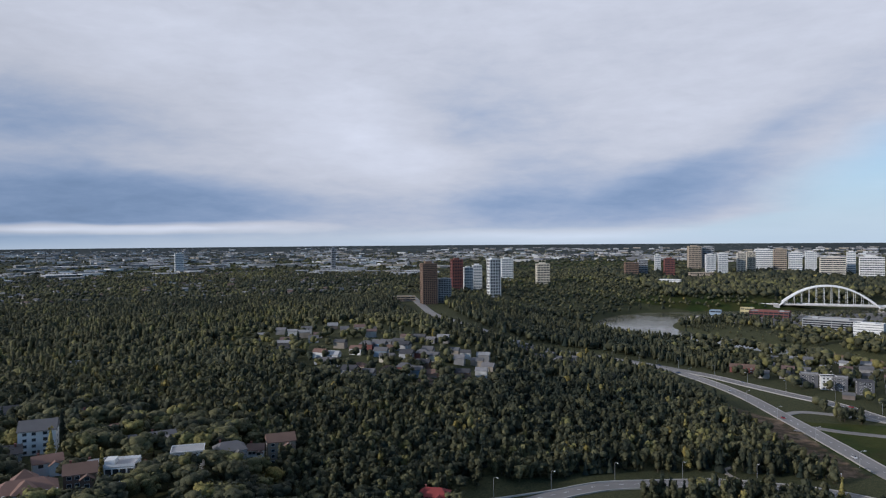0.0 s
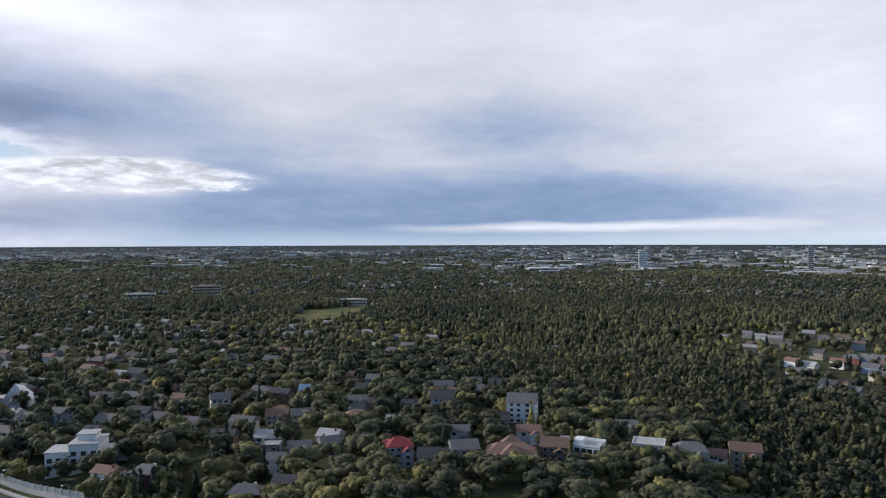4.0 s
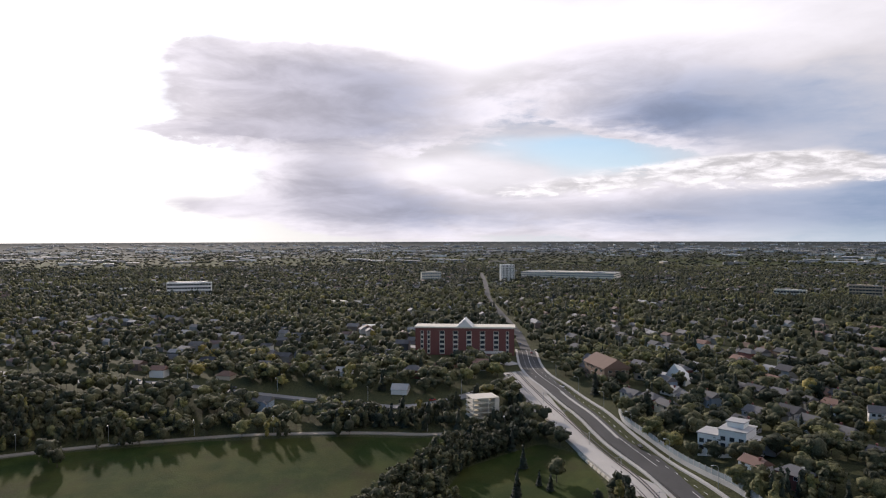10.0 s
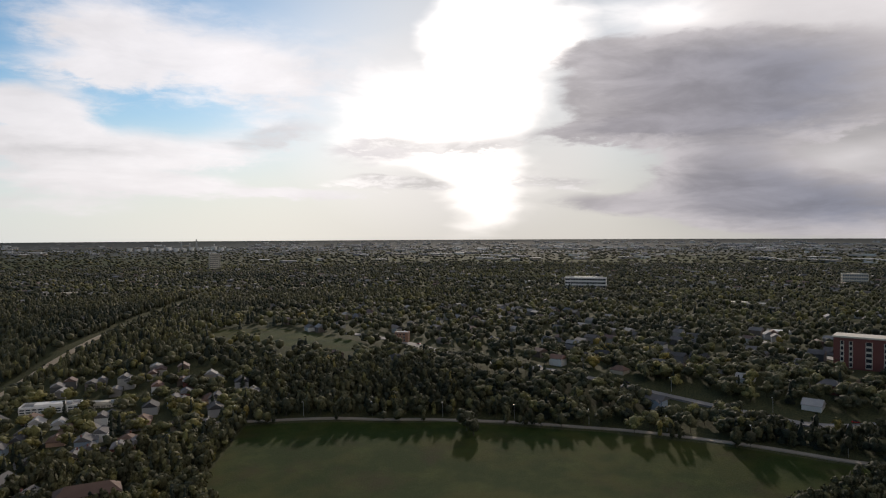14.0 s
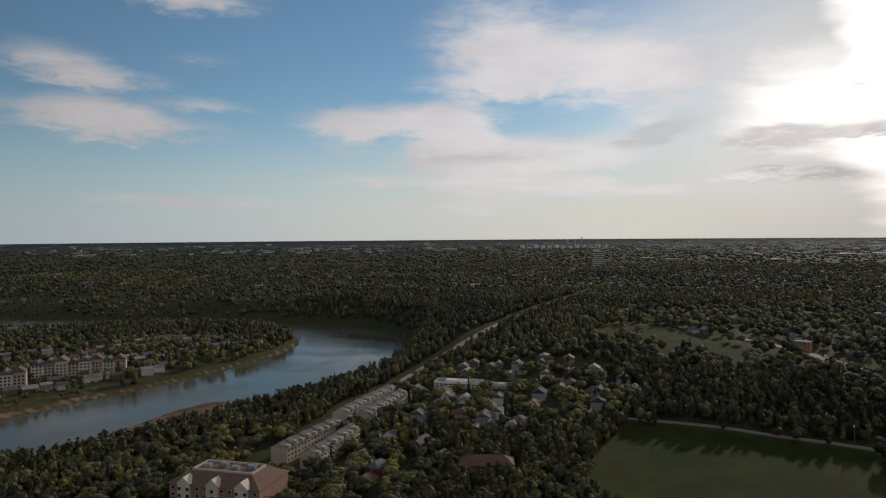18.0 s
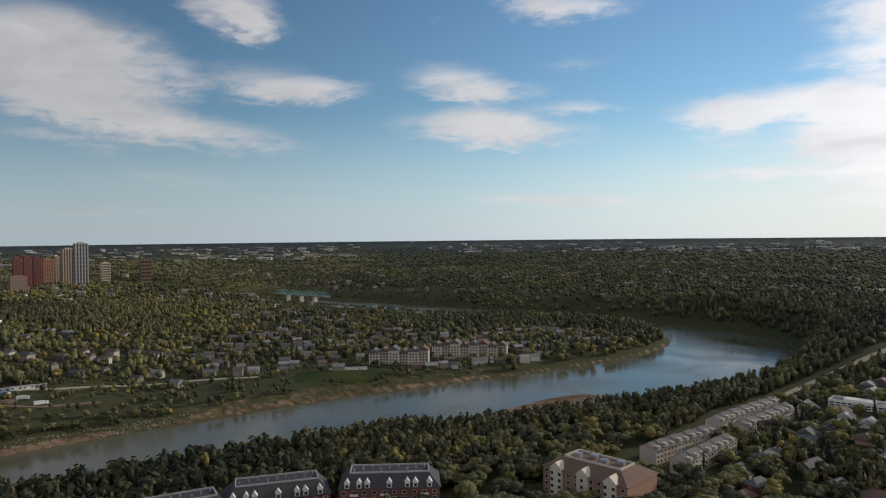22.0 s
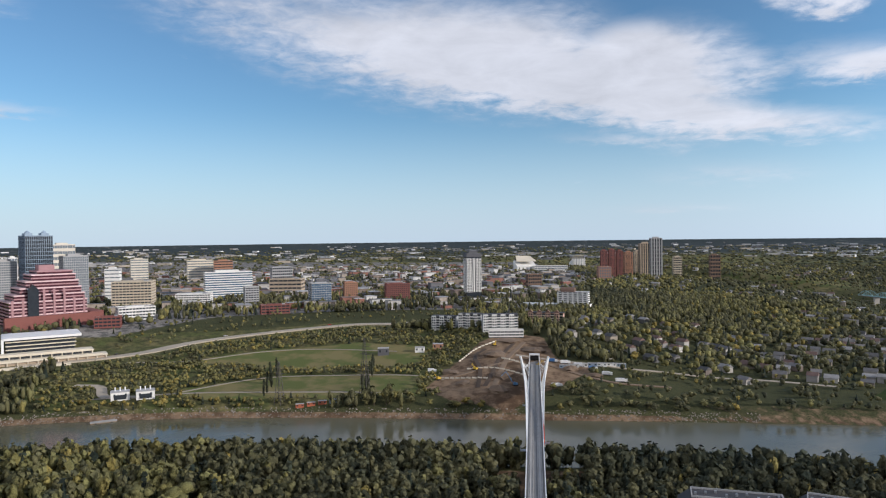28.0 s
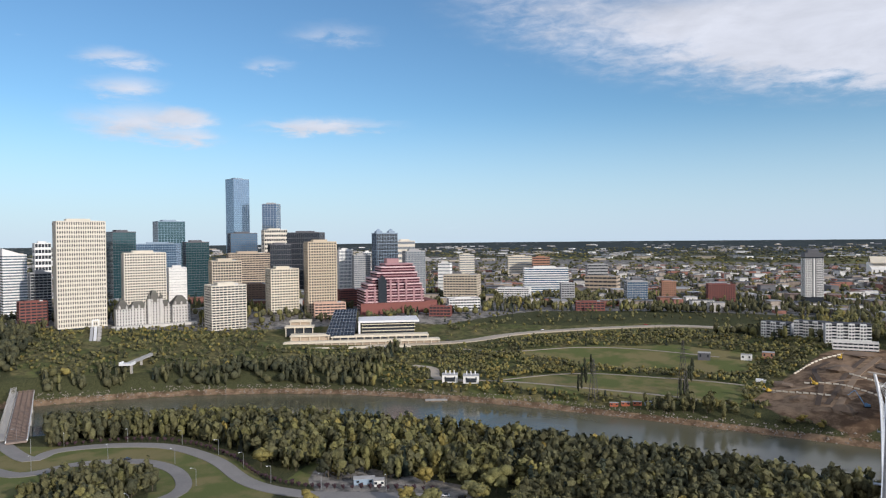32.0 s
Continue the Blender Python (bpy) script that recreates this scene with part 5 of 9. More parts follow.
    if chimney and not flat:
        part("chimney", Shape().box(-0.4, -0.4, h - 1, 0.4, 0.4, h + rise + 0.9).box(-0.5, -0.5, h + rise + 0.7, 0.5, 0.5, h + rise + 0.95), WALL["brick" if wall != "brick" else "stone"], rf, loc=(-w * 0.3, d * 0.12, 0))
    return t

# ---- towers and larger buildings ----
tower("office_tower", "tall cream concrete office tower with a grid of small windows", 967, 110, radians(284), 53.1, 37.2, 128.6, "stone", "dark", 24, 0.42, 21, 1.3, "plain", "tower", "downtown towers")
tower("office_tower", "pale banded office block with a sloping top", 1090, 204, radians(291), 28.5, 17.1, 86.0, "white", "pale", 23, 0.5, 1, 0.0, "slant", "tower", "downtown towers")
tower("office_tower", "dark glass office block", 1045, 166, radians(289), 24.2, 17.0, 62.3, "grey", "dark", 17, 0.25, 5, 0.3, "plain", "tower", "downtown towers")
tower("apartment_tower", "pale apartment tower behind the offices", 1393, 217, radians(289), 25.0, 20.0, 100.9, "white", "dark", 10, 0.4, 5, 0.8, "plain", "tower", "downtown towers")
tower("office_tower", "green glass office tower", 1292, 84, radians(294), 37.4, 29.9, 119.2, "dark", "green", 26, 0.14, 9, 0.2, "plain", "tower", "downtown towers")
tower("office_tower", "dark teal glass tower with a notched top", 1521, 10, radians(285), 52.1, 41.7, 141.7, "blue", "green", 28, 0.1, 9, 0.5, "plain", "tower", "downtown towers")
tower("office_tower", "cream concrete office slab with small square windows", 1045, 40, radians(280), 52.5, 31.5, 86.0, "stone", "dark", 24, 0.5, 16, 1.2, "plain", "tower", "downtown towers")
tower("office_tower", "blue-grey glass office block", 1445, 28, radians(259), 72.1, 50.4, 97.0, "blue", "blue", 22, 0.2, 18, 0.2, "plain", "tower", "downtown towers")
tower("office_tower", "dark mirror glass office tower", 1265, -34, radians(280), 37.8, 30.2, 99.7, "dark", "green", 24, 0.16, 9, 0.2, "plain", "tower", "downtown towers")
tower("office_tower", "plain white windowless office annex", 1069, -3, radians(276), 23.7, 18.9, 64.1, "white", "pale", 17, 0.92, 1, 0.0, "plain", "tower", "downtown towers")
tower("skyscraper", "slim blue glass skyscraper with a flat crown", 1763, -145, radians(295), 41.6, 37.5, 249.3, "blue", "sky", 46, 0.08, 8, 0.5, "plain", "tower", "downtown towers")
tower("office_tower", "dark blue glass tower", 1516, -133, radians(275), 54.0, 43.2, 117.6, "dark", "blue", 24, 0.14, 13, 0.3, "plain", "tower", "downtown towers")
tower("skyscraper", "second pale blue glass skyscraper", 1722, -220, radians(243), 34.8, 31.3, 189.1, "grey", "sky", 36, 0.12, 5, 0.6, "plain", "tower", "downtown towers")
tower("office_tower", "pale concrete tower in front of the glass one", 1646, -216, radians(273), 51.4, 41.1, 125.4, "stone", "dark", 13, 0.5, 13, 0.8, "plain", "tower", "downtown towers")
tower("apartment_tower", "pale beige apartment tower", 1024, -66, radians(276), 39.2, 31.4, 74.7, "beige", "dark", 20, 0.4, 11, 0.9, "plain", "tower", "downtown towers")
tower("office_tower", "long grey-brown office block", 1262, -120, radians(273), 69.2, 34.6, 78.9, "tan", "dark", 21, 0.5, 14, 0.4, "plain", "tower", "downtown towers")
tower("office_tower", "dark brown brick hall", 1155, -122, radians(269), 39.0, 23.4, 31.8, "brown", "dark", 9, 0.8, 7, 1.5, "plain", "tower", "downtown towers")
tower("apartment_tower", "beige apartment block with balconies facing the valley", 918, -59, radians(284), 43.0, 30.1, 54.1, "stone", "dark", 17, 0.42, 9, 0.8, "plain", "tower", "downtown towers")
tower("office_tower", "cream office block with rows of dark windows", 1005, -142, radians(277), 38.8, 31.0, 62.7, "cream", "dark", 17, 0.5, 10, 1.2, "plain", "tower", "downtown towers")
tower("office_tower", "black glass office tower", 1353, -187, radians(272), 38.8, 31.0, 93.8, "dark", "dark", 10, 0.1, 10, 0.25, "plain", "tower", "downtown towers")
tower("office_tower", "black glass office tower with a stepped top", 1421, -250, radians(246), 66.2, 46.3, 116.1, "dark", "dark", 11, 0.12, 17, 0.3, "plain", "tower", "downtown towers")
tower("office_tower", "sand-coloured concrete office tower with a grid of windows", 987, -193, radians(271), 39.5, 31.6, 99.7, "sand", "dark", 26, 0.42, 11, 1.3, "plain", "tower", "downtown towers")
tower("apartment_tower", "white ribbed apartment tower", 1276, -296, radians(267), 24.8, 19.9, 83.1, "white", "pale", 13, 0.3, 10, 0.9, "plain", "tower", "downtown towers")
tower("apartment_tower", "grey apartment tower with rows of balconies", 1222, -313, radians(266), 29.4, 23.5, 74.4, "grey", "pale", 20, 0.4, 10, 0.6, "plain", "tower", "downtown towers")
tower("office_tower", "dark blue tower with twin domed lanterns", 1197, -350, radians(269), 38.0, 34.2, 112.8, "blue", "dark", 19, 0.12, 13, 0.4, "domes", "tower", "downtown towers")
tower("office_tower", "pale grey office tower", 1279, -414, radians(262), 34.5, 27.6, 97.2, "stone", "pale", 10, 0.5, 9, 0.5, "plain", "tower", "downtown towers")
tower("office_tower", "grey office tower with vertical ribs", 1131, -382, radians(265), 33.7, 26.9, 81.5, "grey", "pale", 22, 0.2, 13, 0.6, "plain", "tower", "downtown towers")
tower("parkade", "beige concrete office with deep ledges", 1079, -450, radians(237), 55.7, 39.0, 42.0, "beige", "dark", 10, 0.55, 11, 0.8, "plain", "tower", "city blocks")
tower("office_tower", "long white and blue banded office slab", 1099, -620, radians(249), 78.0, 23.4, 47.2, "white", "blue", 12, 0.45, 1, 0.0, "plain", "tower", "city blocks")
tower("office_block", "low grey-brown concrete college block", 1118, -753, radians(224), 58.6, 35.2, 27.7, "tan", "dark", 4, 0.55, 7, 0.8, "plain", "tower", "city blocks")
tower("office_block", "dark glass office block", 910, -674, radians(247), 31.2, 25.0, 32.7, "grey", "blue", 9, 0.2, 8, 0.3, "plain", "tower", "city blocks")
tower("apartment_block", "brown brick apartment block", 899, -728, radians(241), 19.9, 13.9, 30.9, "orange", "dark", 10, 0.5, 6, 1.2, "plain", "tower", "city blocks")
tower("apartment_block", "red-brown brick apartment block", 837, -775, radians(237), 37.1, 22.3, 28.2, "brick", "dark", 9, 0.5, 11, 1.2, "plain", "tower", "city blocks")
tower("office_block", "low red brick building with a white fascia", 856, -555, radians(243), 39.0, 19.5, 11.6, "brick", "dark", 3, 0.5, 7, 1.0, "plain", "building", "city blocks")
tower("office_block", "small block with a red roof edge", 974, -589, radians(249), 20.6, 16.5, 29.1, "grey", "dark", 8, 0.5, 5, 0.8, "plain", "building", "city blocks")
tower("office_block", "white low office with a flat roof", 944, -395, radians(257), 45.2, 27.1, 16.3, "white", "dark", 4, 0.5, 11, 0.6, "plain", "building", "city blocks")
tower("office_block", "white low office with a ribbed front", 1064, -540, radians(233), 53.1, 26.6, 17.4, "white", "dark", 5, 0.5, 13, 0.6, "plain", "building", "city blocks")
tower("office_block", "red brick museum building", 985, 165, radians(289), 30.1, 18.1, 29.5, "brick", "dark", 8, 0.5, 5, 1.0, "plain", "building", "city blocks")
tower("office_block", "maroon low office with a flat roof", 1063, -253, radians(267), 33.0, 26.4, 24.3, "brick", "dark", 7, 0.6, 8, 0.6, "plain", "building", "city blocks")
tower("office_block", "red brick low office", 904, -344, radians(241), 29.4, 14.7, 12.7, "brick", "dark", 3, 0.5, 6, 0.8, "plain", "building", "city blocks")
tower("office_block", "red brick terrace with a green roof", 950, -198, radians(263), 41.6, 20.8, 19.0, "peach", "dark", 5, 0.5, 8, 0.8, "plain", "building", "city blocks")
tower("apartment_block", "dark brick block with a flat roof", 829, -1141, radians(231), 26.7, 21.3, 26.1, "brown", "dark", 4, 0.4, 7, 0.8, "plain", "tower", "city blocks")
tower("office_block", "pale green warehouse with a flat roof", 1758, -747, radians(252), 39.8, 19.9, 56.5, "stone", "pale", 9, 0.6, 5, 0.4, "plain", "building", "city blocks")
tower("office_block", "cream warehouse block with a flat roof", 1657, -857, radians(248), 61.8, 30.9, 51.5, "cream", "pale", 8, 0.6, 8, 0.4, "plain", "building", "city blocks")
tower("office_block", "orange brick warehouse block", 1583, -880, radians(246), 43.4, 21.7, 50.9, "orange", "dark", 8, 0.6, 5, 0.4, "plain", "building", "city blocks")
tower("apartment_block", "grey apartment block with a flat roof", 1261, -835, radians(248), 41.9, 25.1, 43.2, "grey", "dark", 7, 0.45, 10, 0.6, "plain", "tower", "city blocks")
tower("apartment_tower", "pale apartment tower with rows of balconies", 1455, -386, radians(267), 13.8, 11.1, 74.3, "white", "pale", 12, 0.4, 3, 0.6, "plain", "tower", "city blocks")
tower("office_block", "white block with plant on top", 1220, -474, radians(237), 22.6, 18.1, 54.7, "white", "pale", 9, 0.7, 3, 0.4, "plain", "tower", "city blocks")
tower("apartment_block", "pink-grey apartment block at the edge of the bank", 835, -1424, radians(224), 27.3, 21.8, 31.3, "rose", "pale", 5, 0.35, 5, 2.2, "plain", "tower", "bank towers")
tower("apartment_tower", "red-brown apartment tower with pale balcony stacks", 863, -1471, radians(226), 13.9, 11.1, 66.5, "brick", "dark", 22, 0.3, 4, 1.6, "plain", "tower", "bank towers")
tower("apartment_tower", "red-brown apartment tower with pale balcony stacks", 864, -1510, radians(226), 13.2, 10.6, 68.1, "brick", "dark", 22, 0.3, 4, 1.6, "plain", "tower", "bank towers")
tower("apartment_tower", "red-brown apartment tower with pale balcony stacks", 866, -1550, radians(225), 13.6, 10.8, 64.3, "brick", "dark", 21, 0.3, 4, 1.6, "plain", "tower", "bank towers")
tower("apartment_tower", "orange-brown apartment tower with pale ribs", 882, -1623, radians(225), 18.9, 15.1, 59.8, "orange", "dark", 20, 0.4, 4, 1.6, "plain", "tower", "bank towers")
tower("apartment_tower", "tan apartment tower with pale ribs", 889, -1688, radians(224), 19.7, 15.7, 61.2, "tan", "dark", 20, 0.4, 4, 1.6, "plain", "tower", "bank towers")
tower("apartment_tower", "tall grey-brown apartment tower with dark bays", 851, -1655, radians(223), 27.6, 22.1, 82.6, "tan", "dark", 13, 0.12, 5, 2.6, "plain", "tower", "bank towers")
tower("apartment_tower", "tallest grey apartment tower with dark bays", 805, -1621, radians(222), 24.7, 19.8, 95.7, "grey", "dark", 10, 0.12, 4, 2.6, "plain", "tower", "bank towers")
tower("apartment_tower", "beige apartment tower beyond the ravine", 822, -1777, radians(220), 20.8, 16.6, 79.3, "beige", "dark", 13, 0.4, 5, 0.8, "plain", "tower", "bank towers")
tower("apartment_tower", "brown apartment tower beyond the ravine", 756, -1862, radians(217), 24.4, 19.5, 95.2, "brown", "dark", 10, 0.4, 6, 0.8, "plain", "tower", "bank towers")
tower("apartment_tower", "tall brown brick apartment tower", -24, 1139, radians(16), 23.4, 18.8, 65.2, "brown", "dark", 22, 0.3, 7, 1.1, "plain", "tower", "drive towers")
tower("apartment_tower", "brown-grey apartment block with rows of balconies", -0, 1159, radians(15), 21.5, 17.2, 38.9, "grey", "dark", 13, 0.4, 5, 1.0, "plain", "tower", "drive towers")
tower("apartment_tower", "red-brown apartment tower with rows of balconies", 28, 1459, radians(14), 22.1, 17.6, 63.5, "brick", "dark", 10, 0.3, 6, 1.2, "plain", "tower", "drive towers")
tower("apartment_tower", "white apartment tower with rows of balconies", 53, 1486, radians(8), 18.1, 14.5, 46.9, "white", "pale", 8, 0.35, 5, 1.0, "plain", "tower", "drive towers")
tower("apartment_tower", "white apartment tower with rows of balconies", 74, 1526, radians(7), 18.6, 14.9, 50.9, "white", "pale", 8, 0.35, 5, 1.0, "plain", "tower", "drive towers")
tower("apartment_tower", "white and charcoal apartment tower", 102, 1405, radians(18), 22.1, 17.7, 74.6, "white", "dark", 12, 0.3, 4, 1.8, "plain", "tower", "drive towers")
tower("apartment_tower", "white apartment tower with rows of balconies", 165, 1804, radians(5), 28.4, 22.7, 54.3, "white", "pale", 9, 0.35, 7, 1.0, "plain", "tower", "drive towers")
tower("apartment_tower", "cream apartment tower with rows of balconies", 242, 1695, radians(2), 30.1, 24.1, 47.4, "cream", "dark", 8, 0.35, 8, 1.0, "plain", "tower", "drive towers")
tower("school", "low tan institutional building", -70, 1192, radians(8), 42.7, 8.5, 7.7, "tan", "dark", 2, 0.5, 5, 0.6, "plain", "building", "")
tower("apartment_tower", "tall beige apartment tower", 802, 2225, radians(-10), 37.5, 30.0, 81.7, "tan", "dark", 13, 0.4, 9, 1.0, "plain", "tower", "campus")
tower("apartment_tower", "grey apartment tower with rows of balconies", 850, 2238, radians(-11), 34.5, 27.6, 78.9, "grey", "dark", 13, 0.4, 9, 1.0, "plain", "tower", "campus")
tower("apartment_tower", "white apartment tower with rows of balconies", 792, 2064, radians(-11), 26.3, 21.0, 61.8, "white", "pale", 10, 0.35, 7, 1.0, "plain", "tower", "campus")
tower("apartment_tower", "white apartment tower with rows of balconies", 823, 2052, radians(-12), 26.0, 20.8, 65.6, "white", "pale", 11, 0.35, 6, 1.0, "plain", "tower", "campus")
tower("apartment_tower", "pale apartment tower with rows of balconies", 889, 2077, radians(-13), 23.3, 18.7, 65.6, "stone", "dark", 11, 0.35, 6, 1.0, "plain", "tower", "campus")
tower("apartment_tower", "cream apartment tower with rows of balconies", 933, 2113, radians(-14), 23.6, 18.9, 67.3, "cream", "dark", 11, 0.35, 6, 1.0, "plain", "tower", "campus")
tower("campus_block", "long white hospital block", 1011, 2189, radians(-20), 57.6, 23.0, 70.1, "white", "pale", 11, 0.5, 10, 0.8, "plain", "tower", "campus")
tower("campus_block", "brown brick campus block", 1027, 2125, radians(-21), 35.4, 21.2, 74.7, "tan", "dark", 12, 0.5, 6, 0.8, "plain", "tower", "campus")
tower("campus_block", "white campus block among the trees", 1065, 2107, radians(-22), 36.2, 21.7, 64.6, "white", "pale", 10, 0.5, 6, 0.8, "plain", "tower", "campus")
tower("campus_block", "white campus block among the trees", 1101, 2086, radians(-23), 29.9, 17.9, 66.4, "white", "pale", 11, 0.5, 5, 0.8, "plain", "tower", "campus")
tower("campus_block", "long pale campus block", 1092, 1953, radians(-24), -62.1, -24.8, 57.6, "stone", "dark", 10, 0.5, 2, 0.8, "plain", "tower", "campus")
tower("campus_block", "white campus tower among the trees", 1167, 1992, radians(335), 20.9, 16.7, 69.7, "white", "pale", 11, 0.5, 3, 0.8, "plain", "tower", "campus")
tower("campus_block", "pale campus block among the trees", 1159, 1883, radians(333), 57.8, 23.1, 60.3, "white", "dark", 10, 0.5, 10, 0.8, "plain", "tower", "campus")
tower("apartment_tower", "brown brick apartment block", 525, 1944, radians(-5), 35.0, 28.0, 42.5, "brown", "dark", 7, 0.4, 9, 0.9, "plain", "tower", "campus")
tower("apartment_tower", "grey apartment tower with rows of balconies", 567, 1980, radians(-6), 24.6, 19.7, 50.0, "grey", "dark", 8, 0.4, 6, 0.9, "plain", "tower", "campus")
tower("apartment_tower", "red brick apartment tower", 636, 1960, radians(-8), 26.8, 21.4, 56.5, "brick", "dark", 9, 0.4, 7, 0.9, "plain", "tower", "campus")
tower("apartment_tower", "white apartment tower with rows of balconies", 664, 2157, radians(-7), 16.3, 13.1, 58.1, "white", "pale", 10, 0.4, 4, 0.9, "plain", "tower", "campus")
tower("apartment_block", "brown apartment block with a flat roof", 716, 1937, radians(-10), 60.1, 30.1, 19.6, "tan", "dark", 3, 0.5, 12, 0.9, "plain", "tower", "campus")
tower("apartment_tower", "white slab tower on the plain", -872, 2299, radians(29), 25.6, 17.9, 65.1, "white", "pale", 11, 0.4, 5, 0.8, "plain", "tower", "")
tower("apartment_tower", "dark tower on the horizon", -382, 2426, radians(17), 14.1, 11.3, 79.1, "grey", "dark", 13, 0.4, 3, 0.8, "plain", "tower", "")
tower("apartment_tower", "white ribbed apartment tower by the straight road", -1614, 239, radians(90), 29.8, 23.8, 37.1, "white", "dark", 7, 0.15, 9, 1.6, "plain", "tower", "")
tower("apartment_block", "pale apartment block with a flat roof", -1660, 63, radians(96), 45.8, 22.9, 19.5, "stone", "pale", 3, 0.4, 11, 0.8, "plain", "tower", "")
tower("shopping_mall", "long flat pale shopping mall", -1692, 408, radians(62), 228.3, 79.9, 16.7, "stone", "pale", 3, 0.7, 1, 0.0, "plain", "mall", "")
tower("office_block", "low white flat-roofed building", -809, -35, radians(82), 32.9, 19.7, -0.0, "white", "dark", 2, 0.5, 7, 0.6, "plain", "building", "")
tower("school", "long pale school with a flat roof", -1088, -111, radians(90), 88.9, 26.7, 2.6, "stone", "dark", 2, 0.6, 11, 0.6, "plain", "building", "")
tower("apartment_block", "pale apartment rows with a flat roof", -1303, -394, radians(101), 75.8, 22.7, 19.6, "white", "dark", 3, 0.5, 15, 0.6, "plain", "building", "")
tower("office_block", "small white bright hall", -1404, -546, radians(105), 25.6, 12.8, 2.7, "white", "pale", 2, 0.7, 5, 0.6, "plain", "building", "")
tower("apartment_block", "pale apartment rows with a flat roof", -1446, -442, radians(101), 76.8, 23.0, 12.7, "stone", "dark", 2, 0.5, 15, 0.6, "plain", "building", "")
tower("arena", "white arched arena hall", -1447, 1876, radians(32), 65.9, 39.6, 9.4, "white", "pale", 2, 0.93, 7, 0.5, "plain", "hall", "")
tower("office_block", "pale institutional block with a flat roof", -1120, 639, radians(54), 47.7, 19.1, 13.1, "stone", "dark", 2, 0.5, 10, 0.6, "plain", "building", "")
tower("apartment_block", "tan apartment block with a flat roof", -1121, 770, radians(50), 47.6, 19.0, 20.5, "tan", "dark", 4, 0.5, 10, 0.6, "plain", "building", "")
tower("school", "low pale school beside the field", -786, 810, radians(38), 42.4, 17.0, 8.9, "stone", "dark", 2, 0.5, 7, 0.6, "plain", "building", "")
tower("school", "low brick school wing", -834, 802, radians(40), 35.2, 14.1, 7.2, "brick", "dark", 2, 0.5, 6, 0.6, "plain", "building", "")
tower("power_plant", "low red brick industrial hall", 580, 1237, radians(-33), 63.6, 31.8, 8.9, "brick", "dark", 2, 0.4, 8, 0.8, "plain", "building", "mill buildings")
tower("power_plant", "long dark roofed industrial hall", 592, 1056, radians(-37), -78.9, -39.5, 16.8, "grey", "dark", 5, 0.4, 2, 0.8, "plain", "building", "mill buildings")
tower("mill_block", "small yellow industrial block", 571, 1308, radians(-32), 22.6, 13.5, 19.8, "yellow", "dark", 3, 0.7, 3, 0.8, "plain", "building", "mill buildings")
tower("mill_block", "low pale shed with a flat roof", 454, 1226, radians(-28), 37.3, 14.9, 4.5, "stone", "dark", 2, 0.7, 5, 0.8, "plain", "building", "mill buildings")
tower("mill_block", "small blue-roofed shed with a flat roof", 505, 1291, radians(-29), 19.9, 11.9, 15.6, "blue", "dark", 2, 0.7, 2, 0.8, "plain", "building", "mill buildings")
tower("hall", "long white hall by the meadow", 560, 1721, radians(-26), 50.5, 20.2, 16.8, "white", "pale", 3, 0.8, 6, 0.8, "plain", "building", "")
tower("mill_block", "pale flat warehouse with a flat roof", 606, 990, radians(321), 36.7, 22.0, 17.7, "white", "dark", 5, 0.8, 1, 0.0, "plain", "building", "mill buildings")
tower("apartment_block", "white apartment block among the trees", -318, -507, radians(136), 39.7, 15.9, 3.7, "white", "dark", 2, 0.42, 10, 0.8, "plain", "tower", "")
tower("apartment_block", "pale grey apartment block", -342, -482, radians(133), 23.9, 12.0, 1.7, "stone", "dark", 2, 0.42, 6, 0.8, "plain", "tower", "")
tower("office_block", "pale block near the refinery", -1520, -1607, radians(145), 29.8, 23.9, 48.5, "stone", "dark", 8, 0.5, 6, 0.6, "plain", "building", "")
tower("school", "low white school with a flat roof", -802, -1033, radians(150), 52.6, 15.8, 0.8, "white", "dark", 2, 0.5, 11, 0.6, "plain", "building", "")
tower("school", "low pale school with a flat roof", -777, -1174, radians(155), 53.2, 16.0, 2.8, "stone", "dark", 2, 0.5, 11, 0.6, "plain", "building", "")

# ---- landmarks ----
STEEL = surface("white_steel", (0.74, 0.74, 0.73), 0.5, 0.1, 0.2)
RED = surface("orange_red_sheeting", (0.55, 0.09, 0.04), 0.7, 0.15, 0.3)
WOOD = surface("weathered_timber", (0.22, 0.17, 0.12), 0.85, 0.3, 0.4)
ROCK = surface("pale_riprap", (0.23, 0.205, 0.175), 0.95, 0.4, 0.3, 1.0, per="island")


def sweep(line, w0, z0, z1, s=None, mat=0):
    """A bar of rectangular section through (x, y, z) places; w0 wide, from z0 to z1 round each."""
    s = s or Shape()
    p = np.array(line, float)
    tan = np.gradient(p[:, :2], axis=0)
    tan /= np.linalg.norm(tan, axis=1, keepdims=True) + 1e-9
    nor = np.stack([-tan[:, 1], tan[:, 0]], 1) * w0 / 2
    vs = []
    for q, n in zip(p, nor):
        vs += [(q[0] + n[0], q[1] + n[1], q[2] + z0), (q[0] - n[0], q[1] - n[1], q[2] + z0), (q[0] - n[0], q[1] - n[1], q[2] + z1), (q[0] + n[0], q[1] + n[1], q[2] + z1)]
    fs = []
    for i in range(len(p) - 1):
        k = 4 * i
        for j in range(4):
            fs.append((k + j, k + 4 + j, k + 4 + (j + 1) % 4, k + (j + 1) % 4))
    fs += [(0, 1, 2, 3), (len(vs) - 1, len(vs) - 2, len(vs) - 3, len(vs) - 4)]
    return s.add(vs, fs, mat)


